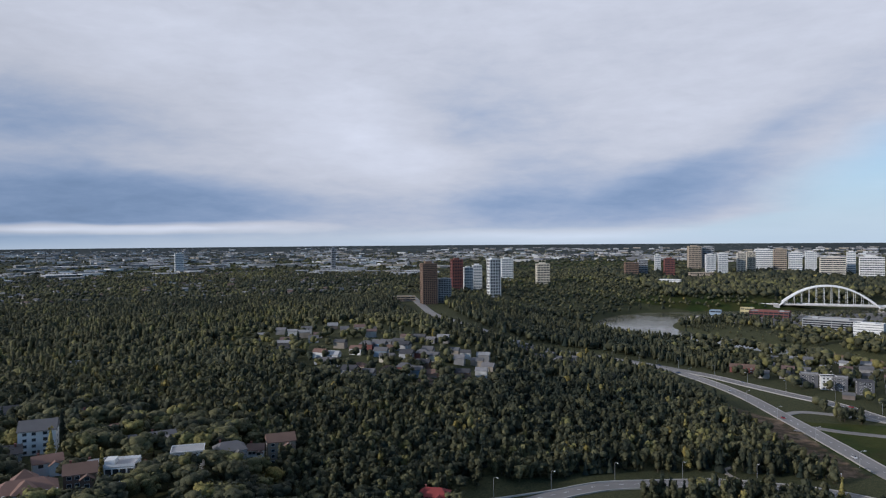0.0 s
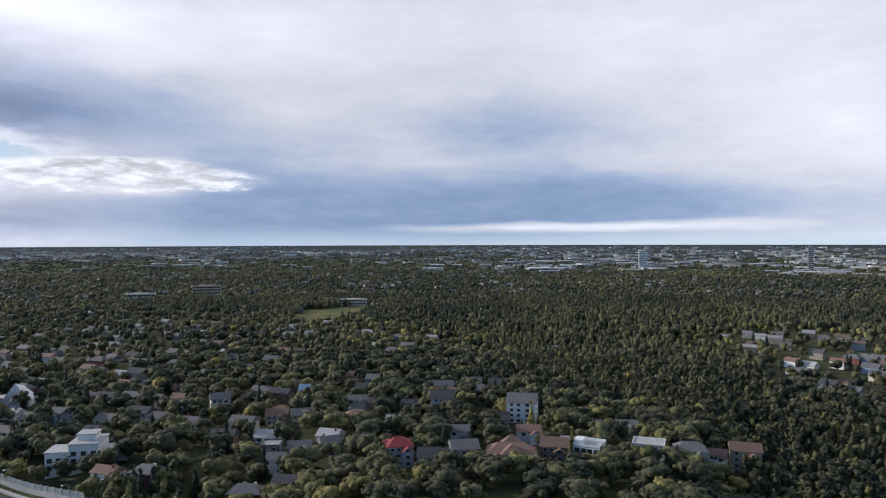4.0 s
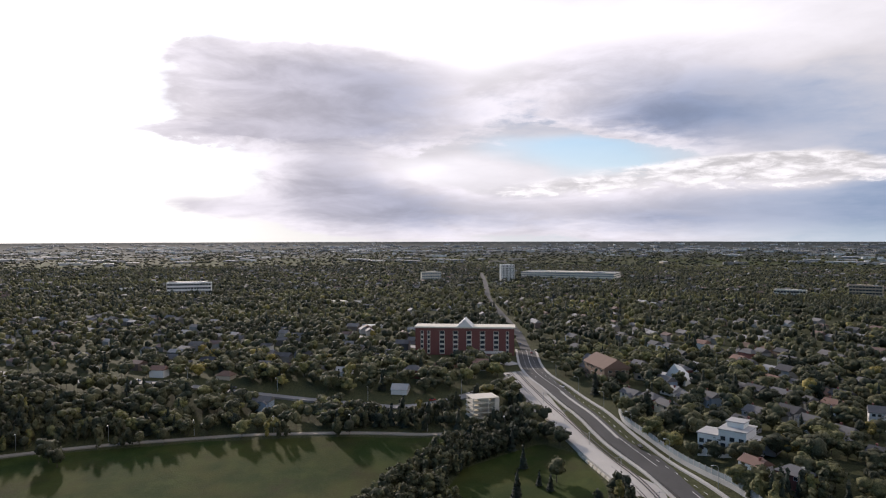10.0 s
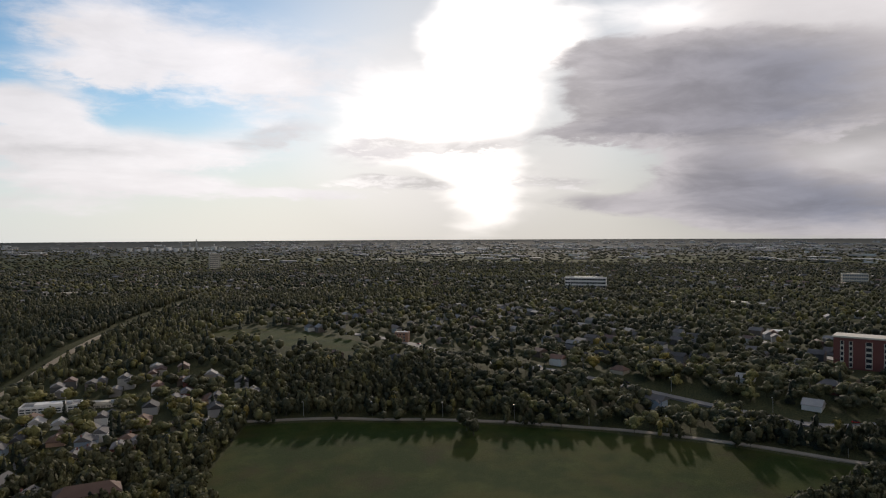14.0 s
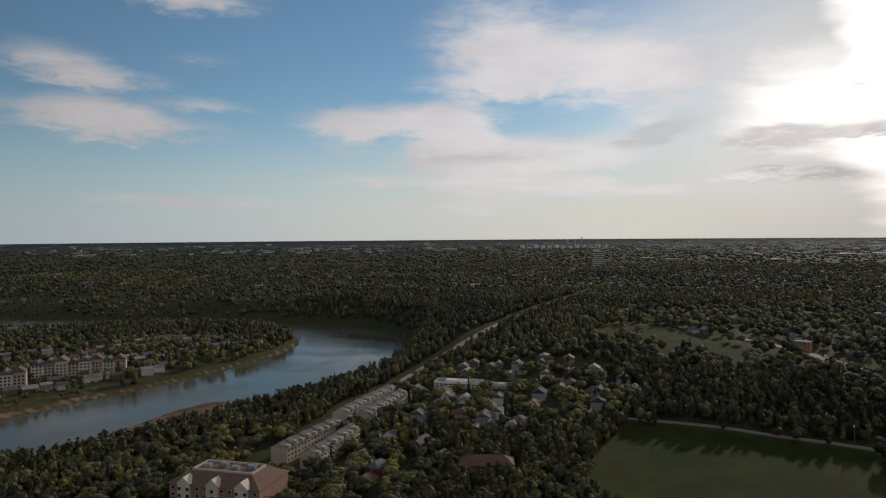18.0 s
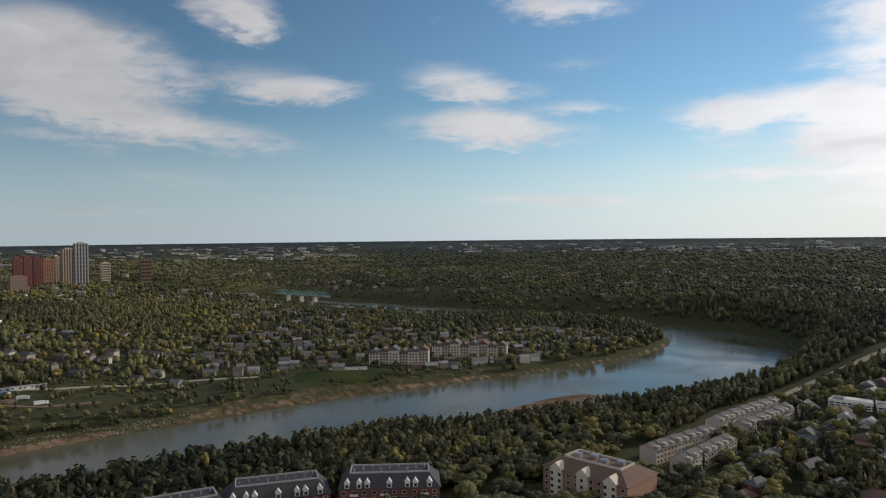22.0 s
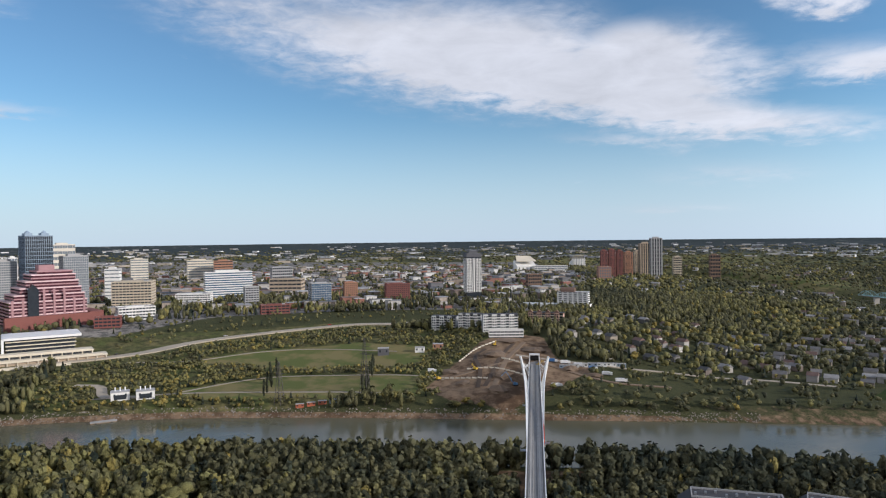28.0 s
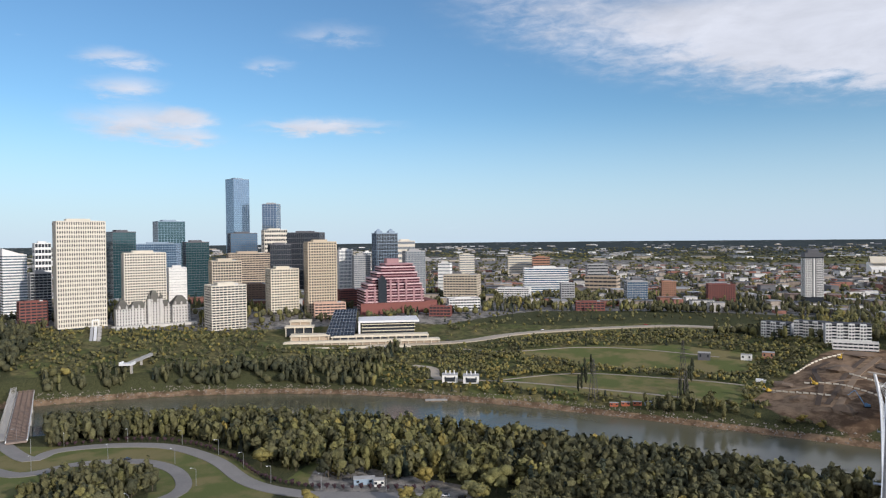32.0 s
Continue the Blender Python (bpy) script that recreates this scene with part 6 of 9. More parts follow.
def cable_bridge():
    a = 216.0
    t = thing("cable_stayed_bridge", 0, 0, radians(a), "unfinished cable-stayed rail bridge with pale splayed masts over the river", "bridge", z=0.0)
    z = lambda r: 21 + (r - 230) * 6 / 460
    deck = [(0, r, z(r)) for r in range(230, 691, 20)]
    part("deck", sweep(deck, 10.5, -2.2, 0), surface("deck_concrete", (0.20, 0.20, 0.20), 0.85, 0.3, 0.1, 1.0), t)
    for x in (-2.4, 2.4):
        part("track_slab", sweep([(x, r, z(r)) for r in range(230, 689, 20)], 2.6, 0.02, 0.35), CONCRETE, t)
        for dx in (-0.75, 0.75):
            part("rail", sweep([(x + dx, r, z(r)) for r in range(230, 689, 20)], 0.18, 0.36, 0.52), surface("rail_steel", (0.12, 0.11, 0.11), 0.4, 0.2, 0.5, metal=0.8), t)
    for x in (-5.0, 5.0):
        part("parapet", sweep([(x, r, z(r)) for r in range(230, 691, 20)], 0.5, -1.8, 1.5), STEEL, t)
    part("walkway", sweep([(0, r, z(r)) for r in range(230, 691, 20)], 6.0, -5.2, -4.6), CONCRETE, t)
    for r in (395, 620):
        part("pier", Shape().box(-4.5, r - 3, -4, 4.5, r + 3, z(r) - 2), CONCRETE, t, "massive concrete river pier")
    for sg in (-1, 1):
        part("mast", Shape().tube((sg * 5.4, 596, 17), (sg * 11.8, 596, 47.5), 1.6, 1.0, 8), STEEL, t, "pale splayed mast")
        for i in range(16):
            r0, h = 580 - i * 10.5, 46.5 - i * 1.05
            x1 = sg * (11.5 - 0.22 * i)
            part("cable", Shape().tube((x1, 596, h), (sg * 5.1, r0, z(r0) + 1.2), 0.2, None, 5), STEEL, t)
        for i in range(6):
            r0, h = 612 + i * 13, 46.5 - i * 2
            part("cable", Shape().tube((sg * (11.5 - 0.5 * i), 596, h), (sg * 5.1, r0, z(r0) + 1.2), 0.2, None, 5), STEEL, t)
    part("cross_beam", Shape().box(-11, 688, 24, 11, 691, 26.5).box(-5, 687, 26, -4.3, 691, 34).box(4.3, 687, 26, 5, 691, 34).box(-5, 687, 33, 5, 691, 34.2), STEEL, t)
    # solid slab painted near-black for the shade inside the tunnel mouth
    part("portal", Shape().box(-4.2, 690, 27, 4.2, 692, 33), surface("portal_shade", (0.02, 0.02, 0.02), 0.9, 0.1), t, "near-black slab for the shaded tunnel mouth")
    part("sheeting", sweep([(5.6, r, z(r)) for r in range(430, 505, 15)], 0.5, -2.0, 2.2), RED, t, "orange-red safety sheeting")
    for r, sg in ((415, -1), (430, 1), (520, -1)):
        part("work_platform", Shape().box(sg * 5.2, r, z(r) - 1.5, sg * 9.0, r + 3, z(r) - 1.0).box(sg * 8.8, r, z(r) - 1, sg * 9.0, r + 3, z(r) + 0.2), METAL, t)
    ROADS.append((np.array([at(a, 230), at(a, 700)]), 9))


cable_bridge()


def arch_bridge():
    """The white twin-arched road bridge up the river."""
    x, y = at(-28.9, 1640)
    t = thing("arch_bridge", x, y, radians(-28.9 + 6), "white steel twin-arch road bridge with upright hangers", "bridge", z=0.0)
    half, rise, zd = 96.0, 47.0, 11.0
    part("deck", Shape().box(-150, -12, zd - 2.2, 150, 12, zd), CONCRETE, t)
    for sy in (-1, 1):
        line = []
        n = 28
        pts = []
        for i in range(n + 1):
            u = -1 + 2 * i / n
            pts.append((u * half, sy * (17 - 9 * (1 - u * u)), 3 + rise * (1 - abs(u) ** 2.1)))
        s = Shape()
        for p, q in zip(pts[:-1], pts[1:]):
            s.tube(p, q, 1.9, None, 6)
        part("arch_rib", s, STEEL, t)
        for i in range(3, n - 2, 2):
            p = pts[i]
            part("hanger", Shape().tube(p, (p[0], sy * 12, zd), 0.4, None, 4), STEEL, t)
    for i in (9, 12, 16, 19):
        u = -1 + 2 * i / 28
        zz = 3 + rise * (1 - abs(u) ** 2.1)
        w = 17 - 9 * (1 - u * u)
        part("brace", Shape().tube((u * half, -w, zz), (u * half, w, zz), 1.0, None, 6), STEEL, t)
    for sx in (-1, 1):
        part("abutment", Shape().box(sx * half - 6, -20, -5, sx * half + 6, 20, 9), CONCRETE, t)
    for sy in (-1, 1):
        part("parapet", Shape().box(-150, sy * 12 - 0.2, zd, 150, sy * 12 + 0.2, zd + 1.2), STEEL, t)


arch_bridge()


def truss_bridge(name, label, x, y, rot, length, width, zd, colour, rise, panels):
    t = thing(name, x, y, rot, label, "bridge", z=0.0)
    part("deck", Shape().box(-length / 2, -width / 2, zd - 1.2, length / 2, width / 2, zd), surface("bridge_planks", (0.24, 0.19, 0.16), 0.9, 0.3, 0.3), t)
    for sy in (-1, 1):
        y0 = sy * width / 2
        part("chord", Shape().box(-length / 2, y0 - 0.4, zd, length / 2, y0 + 0.4, zd + 1.0), colour, t)
        if rise:
            s = Shape()
            for k in range(panels):
                a0 = -length / 2 + length * k / panels
                a1 = a0 + length / panels
                m = 8
                top = [(a0 + (a1 - a0) * i / m, y0, zd + rise * math.sin(math.pi * i / m)) for i in range(m + 1)]
                for p, q in zip(top[:-1], top[1:]):
                    s.tube(p, q, 0.45, None, 4)
                for p in top[1:-1]:
                    s.tube(p, (p[0], y0, zd), 0.25, None, 4)
            part("truss", s, colour, t)
    for k in range(1, panels):
        a0 = -length / 2 + length * k / panels
        part("pier", Shape().box(a0 - 2, -width / 2, -5, a0 + 2, width / 2, zd - 1.2), CONCRETE, t)
    return t


PALE_BLUE = surface("blue_green_steel", (0.24, 0.40, 0.42), 0.6, 0.15, 0.3)
truss_bridge("truss_bridge", "old blue-green steel truss bridge over the far river", 300, -1625, radians(-40), 190, 11, 16, PALE_BLUE, 11, 4)
t = truss_bridge("low_bridge", "low concrete and steel road bridge with a timber walk", 652, 118, radians(8), 190, 13, 11, STEEL, 0, 4)
RUST = surface("brown_bridge_steel", (0.20, 0.145, 0.115), 0.8, 0.3, 0.4)
for i in range(40):
    part("cross_beam", Shape().box(-92 + i * 4.6, -6.4, 12.2, -91.2 + i * 4.6, 6.4, 12.7), RUST, t, "brown cross beam")
for sy in (-5.6, -2, 2, 5.6):
    part("rail_beam", Shape().box(-95, sy - 0.25, 12.7, 95, sy + 0.25, 13.2), RUST, t)
for i in range(5):
    s = Shape()
    x0, x1 = -86 + i * 36, -50 + i * 36
    for yy in (7.6, 12.0):
        s.tube((x0, yy, 11), (x1, yy, 11), 0.3, None, 4).tube((x0 + 4, yy, 15.5), (x1 - 4, yy, 15.5), 0.3, None, 4)
        for k in range(9):
            s.tube((x0 + k * 4, yy, 11), (x0 + k * 4 + (4 if k % 2 == 0 else 0), yy, 15.5), 0.16, None, 4).tube((x0 + k * 4, yy, 15.5 if k % 2 else 11), (x0 + k * 4 + 4, yy, 11 if k % 2 else 15.5), 0.16, None, 4)
    for k in range(9):
        s.tube((x0 + 2 + k * 4, 7.6, 15.5), (x0 + 2 + k * 4, 12, 15.5), 0.16, None, 4)
    part("lattice", s, CONCRETE, t, "pale lattice span")
    part("walkway", Shape().box(x0, 7.8, 10.6, x1, 11.8, 10.9), CONCRETE, t)
ROADS.append((np.array([(545, 100), (760, 140)]), 16))
t = thing("viaduct", 780, 105, radians(98), "pale concrete road viaduct below the bank", "bridge", z=0.0)
part("deck", Shape().box(-75, -5, 18.2, 75, 5, 19.2), CONCRETE, t)
part("deck_surface", Shape().box(-75, -4.7, 19.2, 75, 4.7, 19.32), MATS["worn_asphalt"], t)
for sy in (-1, 1):
    part("parapet", Shape().box(-75, sy * 5 - 0.2, 19.2, 75, sy * 5 + 0.2, 20.0), CONCRETE, t)
for sx in (-60, -30, 0, 30, 60):
    part("pier", Shape().box(sx - 1, -3, 5, sx + 1, 3, 18.2), CONCRETE, t)


def chateau():
    """The old stone hotel with steep roofs."""
    x, y = at(271.6, 962)
    t = thing("hotel", x, y, radians(271.6 + 10), "pale limestone chateau hotel with steep dark copper roofs", "hotel")
    st, cu = WALL["limestone"], ROOF["copper"]

    def wing(x0, x1, y0, y1, h, rise, name):
        part(name, Shape().box(x0, y0, -8, x1, y1, h), st, t)
        i = min(x1 - x0, y1 - y0) * 0.36
        rf = Shape().add([(x0 - .5, y0 - .5, h), (x1 + .5, y0 - .5, h), (x1 + .5, y1 + .5, h), (x0 - .5, y1 + .5, h), (x0 + i, y0 + i, h + rise), (x1 - i, y0 + i, h + rise), (x1 - i, y1 - i, h + rise), (x0 + i, y1 - i, h + rise)],
                         [(0, 1, 5, 4), (1, 2, 6, 5), (2, 3, 7, 6), (3, 0, 4, 7), (4, 5, 6, 7)])
        part("roof", rf, cu, t)
        n = max(2, int((x1 - x0) / 3.2))
        for f in range(int(h / 3.6)):
            row = Shape()
            for k in range(n):
                c = x0 + (x1 - x0) * (k + 0.5) / n
                row.box(c - 0.6, y0 - 0.06, 1.2 + f * 3.6, c + 0.6, y0 + 0.05, 3.2 + f * 3.6)
            part("window_row", row, GLASS["dark"], t)
        for k in range(max(1, n // 2)):
            c = x0 + (x1 - x0) * (k + 0.5) / max(1, n // 2)
            part("dormer", Shape().box(c - 1, y0 - 0.3, h, c + 1, y0 + 3, h + 2.4).add([(c - 1.2, y0 - .4, h + 2.4), (c + 1.2, y0 - .4, h + 2.4), (c, y0 - .4, h + 4.4), (c, y0 + 3, h + 4.4)], [(0, 1, 2), (0, 2, 3), (1, 3, 2)]), st, t)

    wing(-44, -28, -9, 12, 22, 11, "west_wing")
    wing(-28, -6, -5, 12, 22, 8, "west_range")
    wing(-6, 8, -9, 12, 29, 14, "tower_block")
    wing(8, 22, -3, 12, 22, 8, "east_range")
    wing(22, 44, -9, 14, 24, 11, "east_wing")
    for px in (-6, 8):
        part("turret", Shape().tube((px, -9, -6), (px, -9, 33), 2.2, None, 10), st, t)
        part("spire", Shape().tube((px, -9, 33), (px, -9, 42), 2.6, 0.1, 10), cu, t)
    part("terrace", Shape().box(-50, -20, -14, 50, -9.2, 1.5), WALL["limestone"], t)
    BLOCKS.append((x, y, radians(281.6), 52, 24))


chateau()


def stepped_block():
    """The pink stepped office building."""
    x, y = at(253.3, 1015)
    t = thing("stepped_office", x, y, radians(253.3 + 14), "pink granite and glass office building stepping up in terraces", "office")
    pk = WALL["pink"]
    gl = glassy("plum_glass", (0.07, 0.025, 0.035), 0.12, 0.8)
    white = surface("pale_pink_coping", (0.66, 0.47, 0.48), 0.7, 0.1, 0.2)
    n = 17
    for i in range(n):
        u = i / (n - 1)
        cut = max(0, (i // 2 * 2) / (n - 1) - 0.4) * 50
        x0, x1 = -43 + cut * 1.15, 43 - cut * 0.38
        y0, y1 = -26 + cut * 0.55, 26
        z0 = i * 4.0
        part("storey", Shape().box(x0, y0, z0 - (8 if i == 0 else 0), x1, y1, z0 + 2.4), gl, t)
        part("coping", Shape().box(x0 - 0.6, y0 - 0.6, z0 + 2.4, x1 + 0.6, y1 + 0.6, z0 + 4.0), white if i % 2 else pk, t)
    for k in range(8):
        c = -40 + k * 11.4
        h = 34 if abs(c) > 20 else 46
        part("pilaster", Shape().box(c - 1.2, -27.2, -8, c + 1.2, -25.8, h), pk, t)
    part("glass_bay", Shape().box(-24, -28.5, -8, -12, -25, 46).add([(-24, -28.5, 46), (-12, -28.5, 46), (-18, -28.5, 53), (-18, -20, 53), (-24, -20, 46), (-12, -20, 46)], [(0, 1, 2), (0, 2, 3, 4), (1, 5, 3, 2)]), GLASS["dark"], t, "dark glass entrance bay")
    part("brick_base", Shape().box(-50, -34, -10, 60, -27.4, 14).box(46, -30, -10, 62, 24, 15), WALL["brick"], t)
    part("plant_room", Shape().box(-4, 2, 68, 14, 18, 75), pk, t)
    BLOCKS.append((x, y, radians(267), 64, 36))


stepped_block()


def convention_centre():
    x, y = at(256.0, 868)
    r = radians(256.0)
    t = thing("convention_centre", x, y, r, "terraced pale concrete convention centre with sloping glass roof", "hall", z=27.0)
    cr = WALL["cream"]
    # terraces step down the bank towards the river
    for i, (x0, x1, y0, y1, z0, z1) in enumerate([(-122, 60, -60, -44, -14, -2), (-84, 96, -46, -30, -10, 3), (-30, 84, -32, -12, -4, 7), (-78, -34, -30, -10, -2, 9), (-86, -54, -8, 10, 6, 17), (-82, -58, 10, 26, 12, 22)]):
        part("terrace", Shape().box(x0, y0, z0 - 8, x1, y1, z1 - 1.3), WALL["tan"] if i % 2 else GLASS["dark"], t)
        part("canopy", Shape().box(x0 - 1.5, y0 - 2.5, z1 - 1.3, x1 + 1.5, y1, z1), cr, t)
        part("planter", Shape().box(x0 + 2, y0 - 1.2, z1, x1 - 2, y0 - 0.2, z1 + 0.9), WALL["cream"], t)
        n = int((x1 - x0) / 9)
        for k in range(n + 1):
            c = x0 + (x1 - x0) * k / n
            part("column", Shape().box(c - 0.5, y0 - 2.0, z0 - 6, c + 0.5, y0 - 1.0, z1 - 1.3), cr, t)
    gs = Shape().add([(-38, -30, 8), (-4, -30, 8), (0, 30, 33), (-28, 30, 33), (-38, -30, 6), (-4, -30, 6), (0, 30, 4), (-28, 30, 4)], [(0, 1, 2, 3), (1, 5, 6, 2), (0, 3, 7, 4), (2, 6, 7, 3), (4, 5, 1, 0)])
    part("glass_roof", gs, GLASS["dark"], t, "dark sloping glass roof")
    for k in range(9):
        u = k / 8
        p0, p1 = Vector((-38 + 34 * u, -30, 8.2)), Vector((-28 + 28 * u, 30, 33.2))
        part("glazing_bar", Shape().tube(p0, p1, 0.2, None, 4), METAL, t)
    for k in range(1, 8):
        u = k / 8
        part("glazing_bar", Shape().tube((-38 + 10 * u, -30 + 60 * u, 8.2 + 25 * u), (-4 + 4 * u, -30 + 60 * u, 8.2 + 25 * u), 0.2, None, 4), METAL, t)
    part("hall", Shape().box(6, -6, 2, 70, 34, 20), GLASS["dark"], t, "dark glazed exhibition hall")
    for k in range(4):
        part("ledge", Shape().box(5, -8, 5 + 4 * k, 71, -5.8, 6 + 4 * k), cr, t)
    part("hall_roof", Shape().box(2, -12, 20, 76, 36, 22.4), STEEL, t, "flat white overhanging roof")
    part("fin", Shape().box(1.2, -12, 2, 3.6, 34, 22), STEEL, t)
    BLOCKS.append((x, y, r, 110, 62))


convention_centre()


def funicular():
    x, y = at(275.6, 905)
    t = thing("funicular", 0, 0, 0, "steep pale steel stair and incline lift on the bank", "funicular", z=0.0)
    a, b = Vector((*at(275.7, 842), 24)), Vector((*at(275.5, 935), 47))
    for off, m in ((-4, CONCRETE), (0, STEEL), (4, WALL["grey"])):
        part("incline", sweep([(a.x, a.y + off, a.z), (b.x, b.y + off, b.z)], 3.2, -1.5, 1.0), m, t)
    for k in range(9):
        p = a.lerp(b, k / 8)
        part("stair_flight", Shape().box(p.x - 3, p.y - 6.5, p.z - 2, p.x + 3, p.y - 2.6, p.z + 0.9), CONCRETE, t)
    part("upper_gate", Shape().box(b.x - 2, b.y - 4, b.z, b.x - 1, b.y - 3, b.z + 9).box(b.x - 2, b.y + 3, b.z, b.x - 1, b.y + 4, b.z + 9).box(b.x - 2, b.y - 4, b.z + 8, b.x - 1, b.y + 4, b.z + 9.4), STEEL, t)
    ROADS.append((np.array([(a.x, a.y), (b.x, b.y)]), 12))
    t = thing("lookout", *at(272.7, 770), radians(250), "pale cantilevered lookout platform above the bank woods", "lookout", z=20.0)
    part("promenade", Shape().box(-3.5, -22, 9, 3.5, 40, 10.2), CONCRETE, t)
    part("platform", Shape().box(-6, -30, 9, 6, -20, 10.4).box(-6, -30, 10.4, -5.6, -20, 12).box(5.6, -30, 10.4, 6, -20, 12), STEEL, t)
    for k in (-16, 8, 30):
        part("column", Shape().box(-1, k - 1, -14, 1, k + 1, 9), CONCRETE, t)
    ROADS.append((np.array([at(272.7, 735), at(272.7, 810)]), 10))


funicular()


def red_hall():
    """The long brick residence with white window strips and a gable in the middle of its roof."""
    x, y = at(85.0, 628)
    t = thing("brick_residence", x, y, radians(85.0 - 4), "long red brick residence with pale window strips and white gable", "residence")
    w, d, h = 88.0, 20.0, 24.0
    part("wall", Shape().box(-w / 2, -d / 2, -6, w / 2, d / 2, h), WALL["brick"], t)
    part("roof", Shape().box(-w / 2 - 0.8, -d / 2 - 0.8, h, w / 2 + 0.8, d / 2 + 0.8, h + 1.2), WALL["stone"], t)
    s = Shape().add([(-7, -d / 2 - 1, h + 1.2), (7, -d / 2 - 1, h + 1.2), (0, -d / 2 - 1, h + 8), (-7, d / 2, h + 1.2), (7, d / 2, h + 1.2), (0, d / 2, h + 8)], [(0, 1, 2), (0, 2, 5, 3), (1, 4, 5, 2), (3, 5, 4)])
    part("gable", s, WALL["white"], t, "white roof gable")
    for c in (-38, -32, -20, -8, 4, 16, 28, 38):
        wide = 2.6 if abs(c) > 30 else 4.6
        st = part("window_strip", Shape().box(c - wide / 2, -d / 2 - 0.35, 1.0, c + wide / 2, -d / 2 + 0.1, h - 2.5), WALL["stone"], t)
        for f in range(5):
            part("window", Shape().box(c - wide / 2 + 0.4, -d / 2 - 0.5, 2.0 + f * 4.2, c + wide / 2 - 0.4, -d / 2 - 0.3, 4.6 + f * 4.2), GLASS["dark"], st)
    part("annex", Shape().box(6, -d / 2 - 22, -5, 34, -d / 2 - 10, 5), WALL["brick"], t)
    part("annex_roof", Shape().box(5.5, -d / 2 - 22.5, 5, 34.5, -d / 2 - 9.5, 5.6), ROOF["gravelroof"], t)
    BLOCKS.append((x, y, radians(81), 48, 34))


red_hall()


def lodge():
    x, y = at(73.6, 522)
    t = thing("lodge", x, y, radians(73.6 + 25), "dark timber three-storey lodge with a low gabled roof", "apartment")
    w, d, h = 19.0, 34.0, 12.0
    s = Shape().box(-w / 2, -d / 2, -4, w / 2, d / 2, h).add([(-w / 2, -d / 2, h), (w / 2, -d / 2, h), (0, -d / 2, h + 5.5)], [(0, 1, 2)]).add([(-w / 2, d / 2, h), (w / 2, d / 2, h), (0, d / 2, h + 5.5)], [(0, 1, 2)])
    part("wall", s, WALL["brown"], t)
    rf = gable(d, w, h, 5.5, 1.2, 0.4)
    rf.v = [(-v[1], v[0], v[2]) for v in rf.v]
    part("roof", rf, ROOF["brownroof"], t)
    for f in range(3):
        for c in (-5, 0, 5):
            window(t, c, -d / 2 - 0.02, 1.2 + f * 3.6, 2.6, 1.6, "x", "stone")
        part("balcony", Shape().box(-7.5, -d / 2 - 1.6, 0.6 + f * 3.6, 7.5, -d / 2, 0.8 + f * 3.6).box(-7.5, -d / 2 - 1.6, 0.8 + f * 3.6, 7.5, -d / 2 - 1.5, 1.7 + f * 3.6), WOOD, t)
        for c in (-12, -4, 4, 12):
            window(t, -w / 2 - 0.02, c, 1.2 + f * 3.6, 2.0, 1.5, "y", "stone")
            window(t, w / 2 + 0.02, c, 1.2 + f * 3.6, 2.0, 1.5, "y", "stone")
    BLOCKS.append((x, y, radians(98), 13, 20))


lodge()


def church():
    x, y = at(68.2, 520)
    t = thing("church", x, y, radians(68 - 20), "modern church with a white peaked front and flat hall", "church")
    part("sanctuary", Shape().add([(-8, -6, -3), (8, -6, -3), (8, 8, -3), (-8, 8, -3), (-8, -6, 4), (8, -6, 4), (8, 8, 4), (-8, 8, 4), (0, -6, 15), (0, 8, 11)], [(0, 1, 5, 8, 4), (2, 3, 7, 9, 6), (1, 2, 6, 5), (3, 0, 4, 7), (4, 8, 9, 7), (5, 6, 9, 8)]), WALL["white"], t)
    part("hall", Shape().box(-30, -5, -3, -8, 9, 4.5), WALL["cream"], t)
    part("hall_roof", Shape().box(-30.6, -5.6, 4.5, -7.6, 9.6, 5.1), ROOF["pale"], t)
    for c in (-26, -20, -14):
        window(t, c, -5.02, 1, 2.4, 2, "x", "grey")
    BLOCKS.append((x - 6, y, radians(48), 24, 10))


church()


def frame_building():
    """The unfinished concrete apartment block."""
    x, y = at(83.6, 448)
    t = thing("unfinished_block", x, y, radians(83.6 + 20), "unfinished white concrete apartment block with open floors", "building site")
    for f in range(5):
        part("floor_slab", Shape().box(-9, -7, f * 3.1 - 0.4, 9, 7, f * 3.1), WALL["stone"], t)
        if f < 4:
            part("core", Shape().box(-3, -2, f * 3.1, 3, 4, f * 3.1 + 2.7), WALL["stone"], t)
            part("end_wall", Shape().box(6, -7, f * 3.1, 9, 7, f * 3.1 + 2.7), WALL["stone"], t)
            for c in (-8.5, -3.5, 1.5):
                for yy in (-6.6, 6.2):
                    part("column", Shape().box(c, yy, f * 3.1, c + 0.5, yy + 0.5, f * 3.1 + 2.7), WALL["stone"], t)
    BLOCKS.append((x, y, radians(103), 18, 18))


frame_building()


